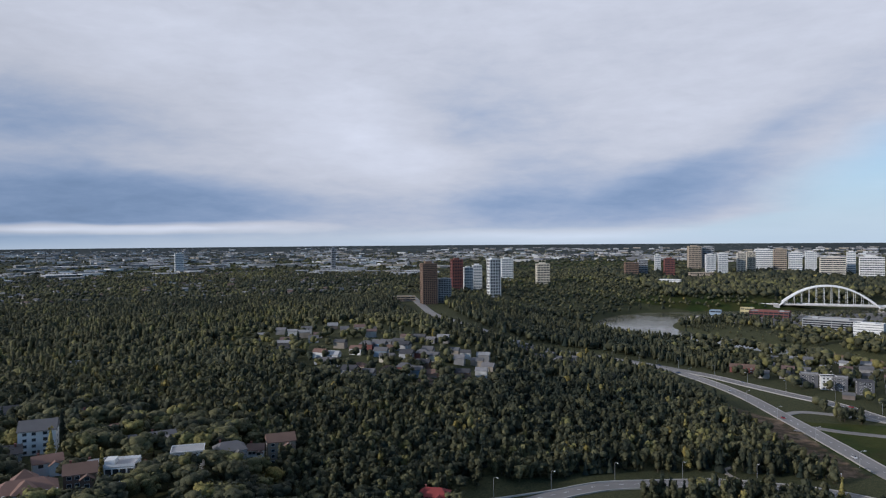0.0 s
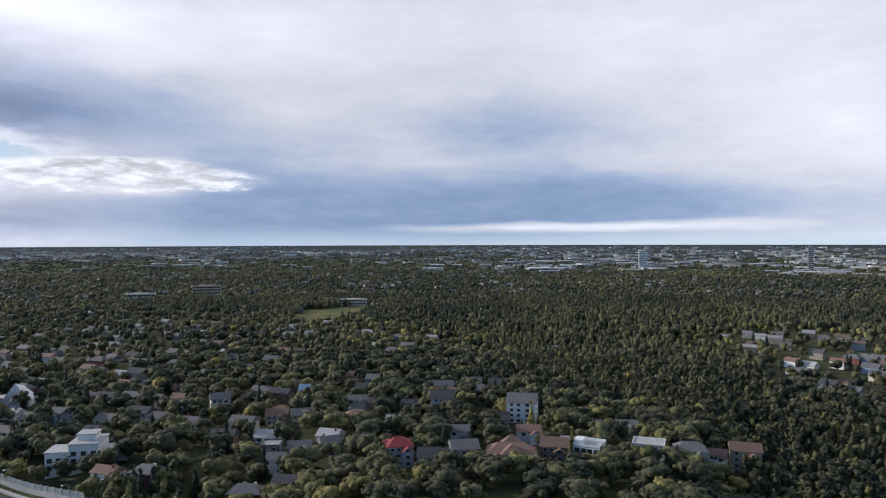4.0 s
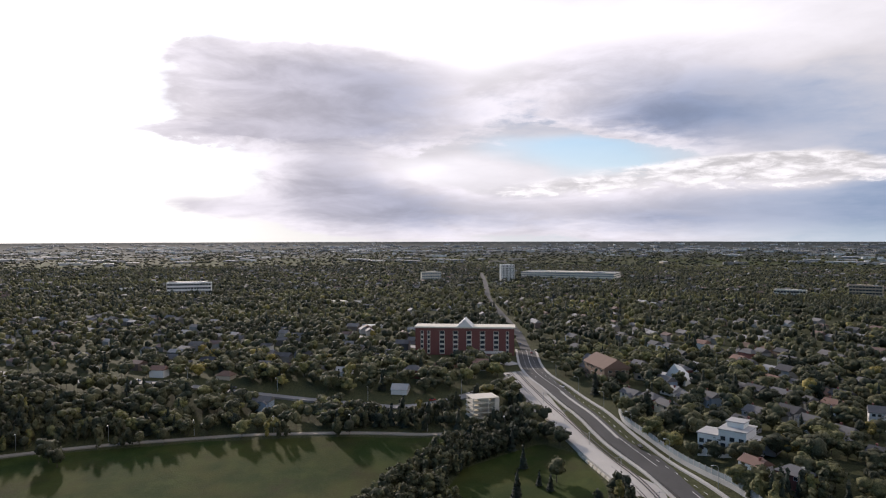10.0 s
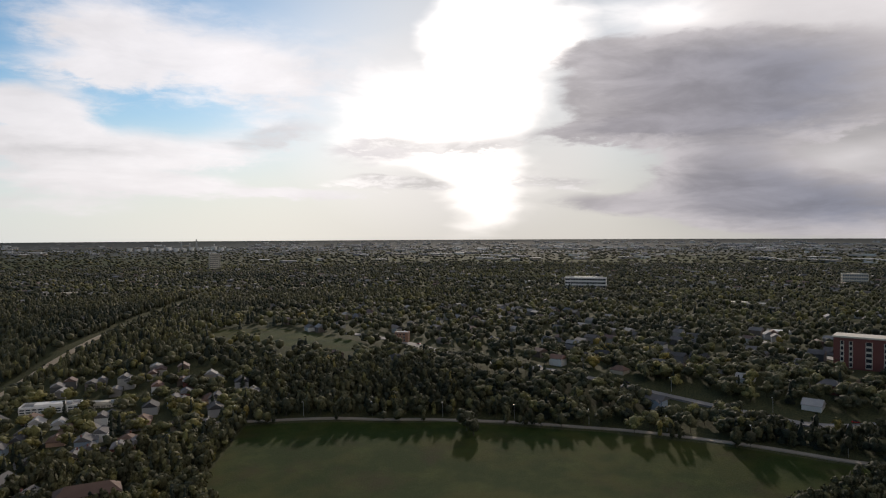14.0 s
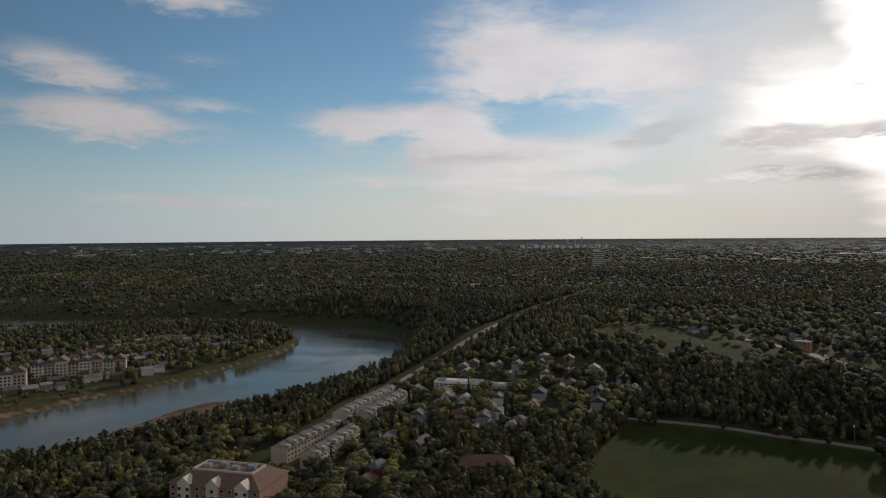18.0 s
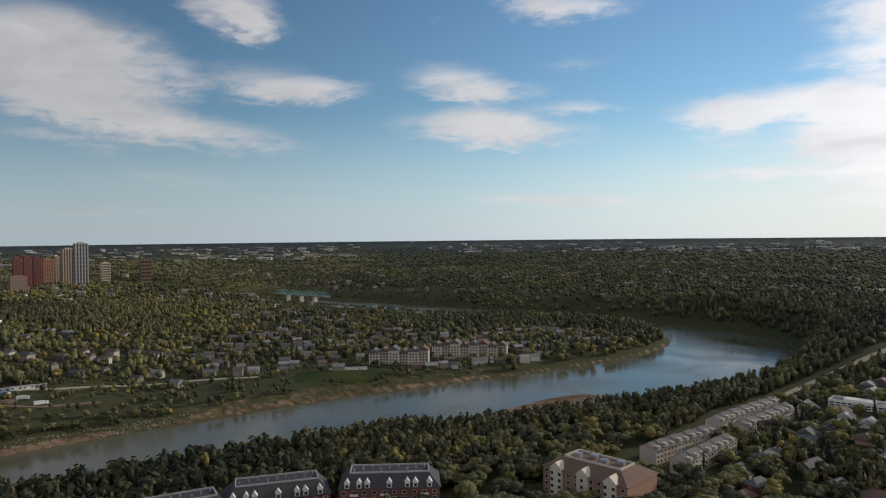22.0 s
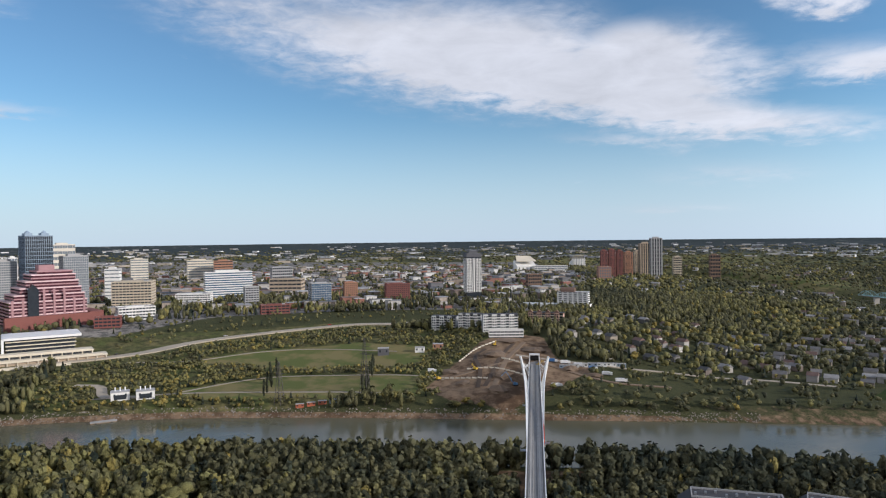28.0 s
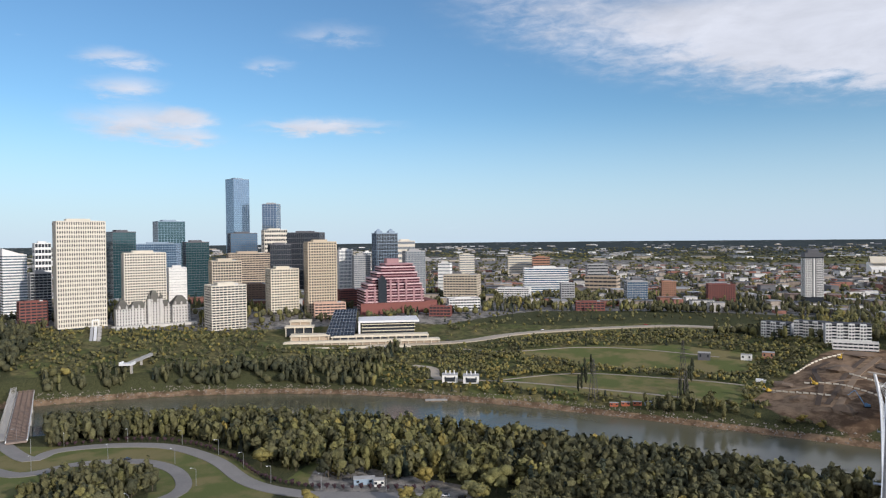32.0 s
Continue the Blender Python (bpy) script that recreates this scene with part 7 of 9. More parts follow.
def mansard_block(a, R, w, d, rot, label):
    """A brick condominium under a dark mansard roof with white dormers."""
    x, y = at(a, R)
    t = thing("condominium", x, y, rot, label, "condominium", "river condominiums")
    h = 13.0
    part("wall", Shape().box(-w / 2, -d / 2, -4, w / 2, d / 2, h), WALL["brick"], t)
    i, rise = 5.0, 6.0
    rf = Shape().add([(-w / 2 - .6, -d / 2 - .6, h), (w / 2 + .6, -d / 2 - .6, h), (w / 2 + .6, d / 2 + .6, h), (-w / 2 - .6, d / 2 + .6, h), (-w / 2 + i, -d / 2 + i, h + rise), (w / 2 - i, -d / 2 + i, h + rise), (w / 2 - i, d / 2 - i, h + rise), (-w / 2 + i, d / 2 - i, h + rise)],
                     [(0, 1, 5, 4), (1, 2, 6, 5), (2, 3, 7, 6), (3, 0, 4, 7), (4, 5, 6, 7)])
    top = part("roof", rf, ROOF["black"], t)
    part("roof_deck", ring(w - 2 * i, d - 2 * i, 0.5, 0.8), WALL["grey"], t, loc=(0, 0, h + rise))
    for k in range(9):
        part("roof_vent", Shape().box(-0.5, -0.5, 0, 0.5, 0.5, 1.2), METAL, t, loc=(-w * 0.36 + k * w * 0.09, (k % 3 - 1) * 2.0, h + rise))
    dm = Shape().box(-1.2, -0.6, 0, 1.2, 3.2, 2.6).add([(-1.5, -0.7, 2.6), (1.5, -0.7, 2.6), (0, -0.7, 4.4), (-1.5, 3.6, 2.6), (1.5, 3.6, 2.6), (0, 3.6, 4.4)], [(0, 1, 2), (0, 2, 5, 3), (1, 4, 5, 2)]).mesh("dormer", WALL["white"])
    pn = Shape().box(-0.7, -0.7, 0.5, 0.7, -0.62, 2.0).mesh("pane", GLASS["dark"])
    for c in (-0.30, -0.22, 0.0, 0.18, 0.26, 0.4, -0.42):
        o = part("dormer", dm, None, top, loc=(w * c, -d / 2 + 0.4, h + 0.2))
        part("pane", pn, None, o)
    for f in range(4):
        for k in range(10):
            c = -w / 2 + w * (k + 0.5) / 10
            if k in (1, 4, 8):
                part("balcony", Shape().box(-2, -1.6, 0, 2, 0, 0.2).box(-2, -1.6, 0.2, 2, -1.5, 1.1), WALL["white"], t, loc=(c, -d / 2, 0.6 + f * 3.1))
            window(t, c, -d / 2 - 0.02, 1.0 + f * 3.1, 1.8, 1.6, "x", "white")
        for c in (-0.25, 0.25):
            window(t, -w / 2 - 0.02, d * c, 1.0 + f * 3.1, 1.8, 1.6, "y", "white")
            window(t, w / 2 + 0.02, d * c, 1.0 + f * 3.1, 1.8, 1.6, "y", "white")
    BLOCKS.append((x, y, rot, w / 2 + 3, d / 2 + 3))


mansard_block(192.6, 354, 50, 22, radians(192.6 + 3), "red brick condominium with a black mansard roof and white dormers")
mansard_block(183.5, 356, 50, 22, radians(183.5 - 2), "red brick condominium with a black mansard roof and white dormers")
mansard_block(200.6, 345, 50, 22, radians(200.6 + 6), "red brick condominium with a black mansard roof beside the river woods")


def brown_block():
    x, y = at(166.4, 372)
    t = thing("care_home", x, y, radians(166.4 - 32), "pink-brick four-storey block with a brown hipped roof and flat pale deck", "apartment")
    w, d, h = 50.0, 30.0, 14.0
    part("wall", Shape().box(-w / 2, -d / 2, -4, w / 2, d / 2, h), WALL["rose"], t)
    i = 8.0
    part("roof", Shape().add([(-w / 2 - 1, -d / 2 - 1, h), (w / 2 + 1, -d / 2 - 1, h), (w / 2 + 1, d / 2 + 1, h), (-w / 2 - 1, d / 2 + 1, h), (-w / 2 + i, -d / 2 + i, h + 4.5), (w / 2 - i, -d / 2 + i, h + 4.5), (w / 2 - i, d / 2 - i, h + 4.5), (-w / 2 + i, d / 2 - i, h + 4.5)],
                             [(0, 1, 5, 4), (1, 2, 6, 5), (2, 3, 7, 6), (3, 0, 4, 7), (4, 5, 6, 7)]), ROOF["brownroof"], t)
    part("deck_edge", ring(w - 2 * i, d - 2 * i, 0.6, 1.0), WALL["bone"], t, loc=(0, 0, h + 4.5))
    for k in range(4):
        part("plant", Shape().box(-2, -1.4, 0, 2, 1.4, 1.8), METAL, t, loc=(-12 + k * 8, (k % 2) * 3 - 1, h + 4.5))
    for sx in (-0.32, 0.0, 0.32):
        part("bay", Shape().box(w * sx - 3.4, -d / 2 - 1.4, -4, w * sx + 3.4, -d / 2 + 2, h + 0.5).add([(w * sx - 4, -d / 2 - 1.6, h + .5), (w * sx + 4, -d / 2 - 1.6, h + .5), (w * sx, -d / 2 - 1.6, h + 4), (w * sx, -d / 2 + 5, h + 4), (w * sx - 4, -d / 2 + 3, h + .5), (w * sx + 4, -d / 2 + 3, h + .5)], [(0, 1, 2), (0, 2, 3, 4), (1, 5, 3, 2)]), WALL["cream"], t)
    for f in range(4):
        for k in range(11):
            window(t, -w / 2 + w * (k + 0.5) / 11, -d / 2 - 1.5 if k in (1, 2, 5, 8, 9) else -d / 2 - 0.02, 1.0 + f * 3.4, 1.8, 1.7, "x", "white")
        for k in range(6):
            window(t, -w / 2 - 0.02, -d / 2 + d * (k + 0.5) / 6, 1.0 + f * 3.4, 1.8, 1.7, "y", "white")
    BLOCKS.append((x, y, radians(134.4), w / 2 + 3, d / 2 + 3))


brown_block()


def row_houses(a, R, rot, n, label, wall="cream", roof="pale", wide=7.0, depth=12.0):
    x, y = at(a, R)
    for k in range(n):
        c = (k - (n - 1) / 2) * wide
        hx, hy = x + c * math.cos(rot), y + c * math.sin(rot)
        t = thing("townhouse", hx, hy, rot, label, "townhouse", "townhouse rows")
        h = 8.5 + (k % 2) * 0.6
        part("wall", Shape().box(-wide / 2, -depth / 2, -3, wide / 2, depth / 2, h), WALL[wall if k % 3 else "bone"], t)
        part("roof", gable(wide - 1.0, depth, h, 3.0, 0.48, 0.25), ROOF[roof if k % 2 else "shingle"], t)
        part("gable_wall", Shape().add([(-wide / 2, -depth / 2, h), (-wide / 2, depth / 2, h), (-wide / 2, 0, h + 3), (wide / 2, -depth / 2, h), (wide / 2, depth / 2, h), (wide / 2, 0, h + 3)], [(0, 2, 1), (3, 4, 5)]), WALL[wall], t)
        part("dormer", Shape().box(-1.3, -depth / 2 + 0.2, h, 1.3, -depth / 2 + 3.5, h + 1.9), WALL["bone"], t)
        for f in range(3):
            for c2 in (-1.7, 1.7):
                window(t, c2, -depth / 2 - 0.02, 0.9 + f * 2.8, 1.5, 1.4, "x", "white")
    BLOCKS.append((x, y, rot, wide * n / 2 + 2, depth / 2 + 3))


row_houses(155.6, 541, radians(219), 12, "pale three-storey townhouse with a grey pitched roof", "bone", "shingle")
row_houses(160.2, 456, radians(215), 9, "tan three-storey townhouse with a grey pitched roof", "tan", "shingle")
row_houses(154.2, 527, radians(220), 10, "grey three-storey townhouse with a grey pitched roof", "grey", "shingle")
row_houses(158.4, 437, radians(220), 8, "beige three-storey townhouse with a grey pitched roof", "beige", "shingle")


def terraced_condo(a, R, w, label):
    """Peach riverside condominiums with many small gables."""
    x, y = at(a, R)
    rot = radians(a - 8)
    t = thing("condominium", x, y, rot, label, "condominium", "valley condominiums")
    n = int(w / 11)
    for k in range(n):
        c = (k - (n - 1) / 2) * 11
        h = 13 + (k % 3) * 1.5
        part("bay", Shape().box(c - 5.5, -8 + (k % 2) * 2, -3, c + 5.5, 8, h), WALL["bone" if k % 2 else "stone"], t)
        rf = gable(16.5 - (k % 2) * 2, 11, h, 4, 0.5, 0.3)
        rf.v = [(-v[1] + c, v[0], v[2]) for v in rf.v]
        part("roof", rf, ROOF["brownroof" if k % 2 else "shingle"], t)
        g = -8.05 + (k % 2) * 2
        part("gable_wall", Shape().add([(c - 5.4, g, h), (c + 5.4, g, h), (c, g, h + 3.8)], [(0, 1, 2)]), WALL["cream"], t)
        for f in range(4):
            row = Shape()
            for e in (-3.3, 0, 3.3):
                row.box(c + e - 0.9, g - 0.1, 1 + f * 3.2, c + e + 0.9, g + 0.1, 2.7 + f * 3.2)
            part("window_row", row, GLASS["dark"], t)
    BLOCKS.append((x, y, rot, w / 2 + 4, 12))


terraced_condo(182.6, 778, 66, "beige condominium with many small gables by the river lawn")
terraced_condo(176.8, 820, 88, "long beige condominium with many small gables")


def villa():
    x, y = at(31.2, 312)
    rot = radians(31.2)
    t = thing("villa", x, y, rot, "large pink stucco villa with a hipped terracotta roof and white columns", "house", "bank-top houses")
    part("wall", Shape().box(-10.5, -5, -3, 10.5, 6, 7.2), WALL["peach"], t)
    part("roof", gable(21, 11, 7.2, 3.2, 0.9, 0.25, 1.0), ROOF["tile"], t)
    part("bay", Shape().box(-3.6, -8, -3, 3.6, -4, 7.6), WALL["peach"], t)
    s = gable(9, 8.4, 7.6, 3.2, 0.7, 0.25, 1.0)
    s.v = [(-v[1], v[0] - 4.0, v[2]) for v in s.v]
    part("bay_roof", s, ROOF["tile"], t)
    part("upper_roof", Shape().add([(-5, 0, 9.2), (5, 0, 9.2), (5, 7, 9.2), (-5, 7, 9.2), (0, 3.5, 13.4)], [(0, 1, 4), (1, 2, 4), (2, 3, 4), (3, 0, 4)]), ROOF["tile"], t)
    for c in (-10.4, -7, 7, 10.4, -3.4, 3.4):
        yy = -8.6 if abs(c) < 4 else -7.0
        part("column", Shape().tube((c, yy, -2), (c, yy, 6.9), 0.35, 0.3, 8).box(c - 0.5, yy - 0.5, 6.5, c + 0.5, yy + 0.5, 7.1), WALL["white"], t)
    part("balcony", Shape().box(-10.6, -7.2, 3.0, -3.6, -5, 3.3).box(3.6, -7.2, 3.0, 10.6, -5, 3.3).box(-10.6, -7.2, 3.3, -3.6, -7.1, 4.2).box(3.6, -7.2, 3.3, 10.6, -7.1, 4.2), WALL["white"], t)
    for f in (0.4, 3.8):
        for c in (-8.6, -5.4, 5.4, 8.6):
            window(t, c, -5.02, f, 1.8, 2.0, "x", "white")
    for f in (0.2, 3.4):
        window(t, 0, -8.02, f, 4.4, 2.8, "x", "white")
    part("forecourt", Shape().box(-12, -13, -2.8, 14, -8.6, -0.4), CONCRETE, t)
    BLOCKS.append((x, y, rot, 13, 12))


villa()


def glass_house():
    x, y = at(24.9, 322)
    t = thing("modern_house", x, y, radians(24.9 - 14), "bright white modern house with tall glazed corner and roof deck", "house", "bank-top houses")
    part("wall", Shape().box(-6, -5.5, -3, 6, 6, 9.6), WALL["white"], t)
    part("stair_tower", Shape().box(-6.4, -3, -3, -2.5, 3, 12), WALL["white"], t)
    part("roof", Shape().box(-6.2, -5.7, 9.6, 6.2, 6.2, 9.9), ROOF["pale"], t)
    part("roof_rail", ring(12, 11.5, 0.12, 1.1, 0.1), STEEL, t, loc=(0, 0, 9.9))
    for f in range(3):
        for c in (-4.3, -1.4, 1.4, 4.3):
            window(t, c, -5.52, 0.4 + f * 3.1, 2.3, 2.4, "x", "white")
        part("balcony", Shape().box(0.4, -7.2, 0.0 + f * 3.1, 6, -5.5, 0.25 + f * 3.1).box(0.4, -7.2, 0.25 + f * 3.1, 6, -7.1, 1.2 + f * 3.1), WALL["white"], t)
        for c in (-3, 1, 4):
            window(t, 6.02, c, 0.4 + f * 3.1, 2.0, 2.2, "y", "white")
    BLOCKS.append((x, y, radians(11), 8, 8))


glass_house()


def white_manor():
    x, y = at(64.2, 372)
    t = thing("modern_house", x, y, radians(64.2 - 18), "large white flat-roofed house in stacked boxes with terraces", "house", "bank-top houses")
    for i, (x0, y0, x1, y1, h) in enumerate([(-15, -6, -3, 7, 8.5), (-4, -8, 9, 8, 12.5), (8, -5, 16, 7, 8.0), (-2, -2, 6, 6, 15.5)]):
        part("block", Shape().box(x0, y0, -4, x1, y1, h), WALL["white"], t)
        part("roof", Shape().box(x0 - 0.5, y0 - 0.5, h, x1 + 0.5, y1 + 0.5, h + 0.5), ROOF["pale"], t)
        for f in range(int(h // 3.4)):
            for k in range(3):
                window(t, x0 + (x1 - x0) * (k + 0.5) / 3, y0 - 0.02, 0.6 + f * 3.4, 2.2, 2.0, "x", "grey")
    part("gate_roof", Shape().add([(10, -8, 4), (22, -8, 4), (22, 4, 4), (10, 4, 4), (16, -2, 8)], [(0, 1, 4), (1, 2, 4), (2, 3, 4), (3, 0, 4)]), ROOF["shingle"], t)
    BLOCKS.append((x, y, radians(46), 18, 11))


white_manor()

# ---- white riverside blocks, striped tower and stadium north of the river ----
def riverside_condo(a, R, rot, w, d, floors, label, wall="white", gables=False):
    """A long apartment house: projecting bays with windows between recessed stacks of balconies."""
    x, y = at(a, R)
    t = thing("condominium", x, y, rot, label, "condominium", "riverside blocks")
    h = floors * 3.1
    part("wall", Shape().box(-w / 2, -d / 2 + 1.6, -6, w / 2, d / 2, h), WALL["grey" if wall == "white" else wall], t)
    part("roof", Shape().box(-w / 2 - 0.6, -d / 2 + 0.8, h, w / 2 + 0.6, d / 2 + 0.6, h + 0.7), ROOF["black"], t, "dark flat roof")
    n = max(3, round(w / 9.5))
    step = w / n
    bay = Shape().box(-step * 0.27, 0, -6, step * 0.27, 2.0, h + 0.9).mesh("bay", WALL[wall])
    pane = Shape()
    for sx in (-0.13, 0.13):
        pane.box(step * sx - 0.85, -0.06, 0.8, step * sx + 0.85, 0.05, 2.4)
    pane = pane.mesh("window", GLASS["dark"])
    slab = Shape().box(-step * 0.22, 0, -0.1, step * 0.22, 1.9, 0.15).box(-step * 0.22, 0, 0.15, step * 0.22, 0.1, 1.0).mesh("balcony", WALL["white" if wall == "white" else "cream"])
    door = Shape().box(-step * 0.2, 0, 0.2, step * 0.2, 0.08, 2.5).mesh("balcony_door", GLASS["dark"])
    tip = Shape().add([(-step * 0.3, -0.3, 0), (step * 0.3, -0.3, 0), (step * 0.3, 3.5, 0), (-step * 0.3, 3.5, 0), (0, -0.3, step * 0.3), (0, 3.5, step * 0.3)], [(0, 1, 4), (1, 2, 5, 4), (2, 3, 5), (3, 0, 4, 5)]).mesh("gable", ROOF["tile"])
    for i in range(n):
        c = -w / 2 + step * (i + 0.27)
        b = part("bay", bay, None, t, loc=(c, -d / 2, 0))
        if gables:
            part("gable", tip, None, t, loc=(c, -d / 2 - 0.2, h + 0.9))
        for k in range(floors):
            part("window", pane, None, b, loc=(0, 0, k * 3.1))
            if i < n:
                e = part("balcony", slab, None, t, loc=(c + step * 0.5, -d / 2 + 0.2, k * 3.1))
                part("balcony_door", door, None, e, loc=(0, 1.36, 0))
    BLOCKS.append((x, y, rot, w / 2 + 2, d / 2 + 2))
    return t


riverside_condo(223.3, 858, radians(223 - 16), 30, 15, 5, "white stepped riverside condominium with dark balconies")
riverside_condo(221.2, 838, radians(221 - 10), 27, 15, 5, "white stepped riverside condominium with dark balconies")
riverside_condo(218.8, 803, radians(219 + 8), 40, 17, 6, "broad white riverside condominium above the bridge works")
riverside_condo(215.0, 850, radians(215 - 10), 42, 13, 4, "peach terraced apartments with small tiled gables", "peach", True)


def dome_block():
    """A white apartment block with a brown curved roof over a long low podium."""
    x, y = at(212.8, 1010)
    t = thing("apartment_block", x, y, radians(212.8 - 10), "white apartment block with a brown curved roof", "apartments", "riverside blocks")
    part("podium", Shape().box(-75, -12, -5, 24, 12, 7), WALL["white"], t, "long low white podium")
    part("glazing", Shape().box(-21, -9, 7, 21, 9, 24), GLASS["dark"], t)
    for k in range(6):
        part("spandrel", ring(42, 18, 0.8, 1.5, 0.3), WALL["white"], t, loc=(0, 0, 7 + k * 2.9))
    for c in (-21, -14, -7, 0, 7, 14, 20):
        part("pier", Shape().box(c - 1.0, -9.4, 7, c + 1.4, -8.6, 24.5), WALL["white"], t)
    part("roof", Shape().box(-21.4, -9.4, 24, 21.4, 9.4, 24.8), ROOF["pale"], t)
    s = Shape()
    m = 8
    for i in range(m):
        q0, q1 = math.pi * i / m, math.pi * (i + 1) / m
        s.add([(-17 + 0, -8 * math.cos(q0), 24.8 + 6 * math.sin(q0)), (2, -8 * math.cos(q0), 24.8 + 6 * math.sin(q0)), (2, -8 * math.cos(q1), 24.8 + 6 * math.sin(q1)), (-17, -8 * math.cos(q1), 24.8 + 6 * math.sin(q1))], [(0, 1, 2, 3)])
    for xe in (-17, 2):
        s.add([(xe, -8 * math.cos(math.pi * i / m), 24.8 + 6 * math.sin(math.pi * i / m)) for i in range(m + 1)], [tuple(range(m + 1))])
    part("curved_roof", s, ROOF["brownroof"], t, "brown barrel roof")
    BLOCKS.append((x, y, radians(202.8), 78, 14))


dome_block()


def striped_tower():
    """A dark apartment tower with white window strips, on a white podium with a red band."""
    x, y = at(221.0, 1120)
    t = thing("apartment_tower", x, y, radians(221 + 16), "black apartment tower with white window strips and podium", "tower", "city blocks")
    w, d, h = 24.0, 20.0, 80.0
    part("podium", Shape().box(-25, -16, -4, 22, 16, 6), WALL["white"], t, "white podium")
    part("podium_band", Shape().box(-25.3, -16.3, 1.5, 22.3, 16.3, 3.4), WALL["brick"], t, "red fascia band")
    part("podium_roof", Shape().box(-25.4, -16.4, 6, 22.4, 16.4, 7), WALL["dark"], t)
    part("glazing", Shape().box(-w / 2, -d / 2, 7, w / 2, d / 2, h - 9), GLASS["dark"], t)
    part("crown", Shape().box(-w / 2 - 0.3, -d / 2 - 0.3, h - 9, w / 2 + 0.3, d / 2 + 0.3, h - 3).box(-w * 0.3, -d * 0.3, h - 3, w * 0.3, d * 0.3, h + 1), WALL["dark"], t, "black flat crown")
    floors = 22
    fh = (h - 26) / floors
    pane = Shape().box(-0.85, -0.08, 0, 0.85, 0.08, 1.6).mesh("pane", GLASS["dark"])
    side_pane = Shape().box(-0.08, -0.85, 0, 0.08, 0.85, 1.6).mesh("pane", GLASS["dark"])
    for cx, half in ((-7.2, 4.4), (7.2, 4.4), (0, 1.1)):
        s = part("window_strip", Shape().box(cx - half, -d / 2 - 0.5, 15, cx + half, -d / 2 + 0.4, h - 11), WALL["white"], t, "white window strip")
        for k in range(floors):
            for q in ((-2.7, 0, 2.7) if half > 2 else ()):
                part("pane", pane, None, s, loc=(cx + q, -d / 2 - 0.5, 15.6 + k * fh))
    for cy, half in ((-5.6, 3.6), (5.6, 3.6)):
        for sx in (-1, 1):
            s = part("window_strip", Shape().box(sx * w / 2 - 0.45, cy - half, 15, sx * w / 2 + 0.45, cy + half, h - 11), WALL["white"], t, "white window strip")
            for k in range(floors):
                for q in (-1.8, 1.8):
                    part("pane", side_pane, None, s, loc=(sx * (w / 2 + 0.45), cy + q, 15.6 + k * fh))
    BLOCKS.append((x, y, radians(237), 27, 18))


striped_tower()


def stand(a, R, w, h, rot, label):
    """A raked stadium stand under a sloping canopy on masts."""
    x, y = at(a, R)
    t = thing("stadium_stand", x, y, rot, label, "stadium", "stadium stands")
    part("tier", Shape().add([(-w / 2, -18, -4), (w / 2, -18, -4), (w / 2, 18, -4), (-w / 2, 18, -4), (-w / 2, -18, h * 0.35), (w / 2, -18, h * 0.35), (w / 2, 16, h * 0.72), (-w / 2, 16, h * 0.72)],
                             [(0, 1, 5, 4), (1, 2, 6, 5), (2, 3, 7, 6), (3, 0, 4, 7), (4, 5, 6, 7)]), WALL["white"], t, "white concrete tier")
    part("canopy", Shape().add([(-w * 0.5, -12, h * 0.66), (w * 0.5, -16, h * 0.66), (w * 0.36, 20, h * 0.98), (-w * 0.36, 20, h), (-w * 0.5, -12, h * 0.7), (w * 0.5, -16, h * 0.7), (w * 0.36, 20, h * 1.02), (-w * 0.36, 20, h * 1.04)],
                               [(3, 2, 1, 0), (4, 5, 6, 7), (0, 1, 5, 4), (1, 2, 6, 5), (2, 3, 7, 6), (3, 0, 4, 7)]), WALL["cream"], t, "pale sloping canopy")
    for k in range(5):
        c = -w / 2 + w * (k + 0.5) / 5
        part("mast", Shape().tube((c, 18, -2), (c, 19, h * 0.92), 1.2, 0.9, 6), WALL["grey"], t)
        # dark glass panel on the tier stands in for the shaded passage mouth
        part("gangway", Shape().box(c - 1.2, -18.4, 2, c + 1.2, -17.9, h * 0.28), GLASS["dark"], t)


stand(216.7, 2080, 60, 44, radians(216.7 + 20), "white stadium stand with a pale sloping canopy")
stand(212.5, 2330, 44, 38, radians(212.5 - 160), "second white stadium stand facing the first")
tower("stadium_hall", "long low white hall beside the stadium", *[float(v) for v in at(214.6, 2060)], radians(214.6), 95, 24, 16, "white", "pale", 3, 0.6, 10, 0.8, "none", "hall", "")
tower("site_office", "low white building above the works", *[float(v) for v in at(218.3, 778)], radians(222), 38, 9, 6.5, "white", "dark", 2, 0.5, 9, 0.5, "none", "building", "riverside blocks")

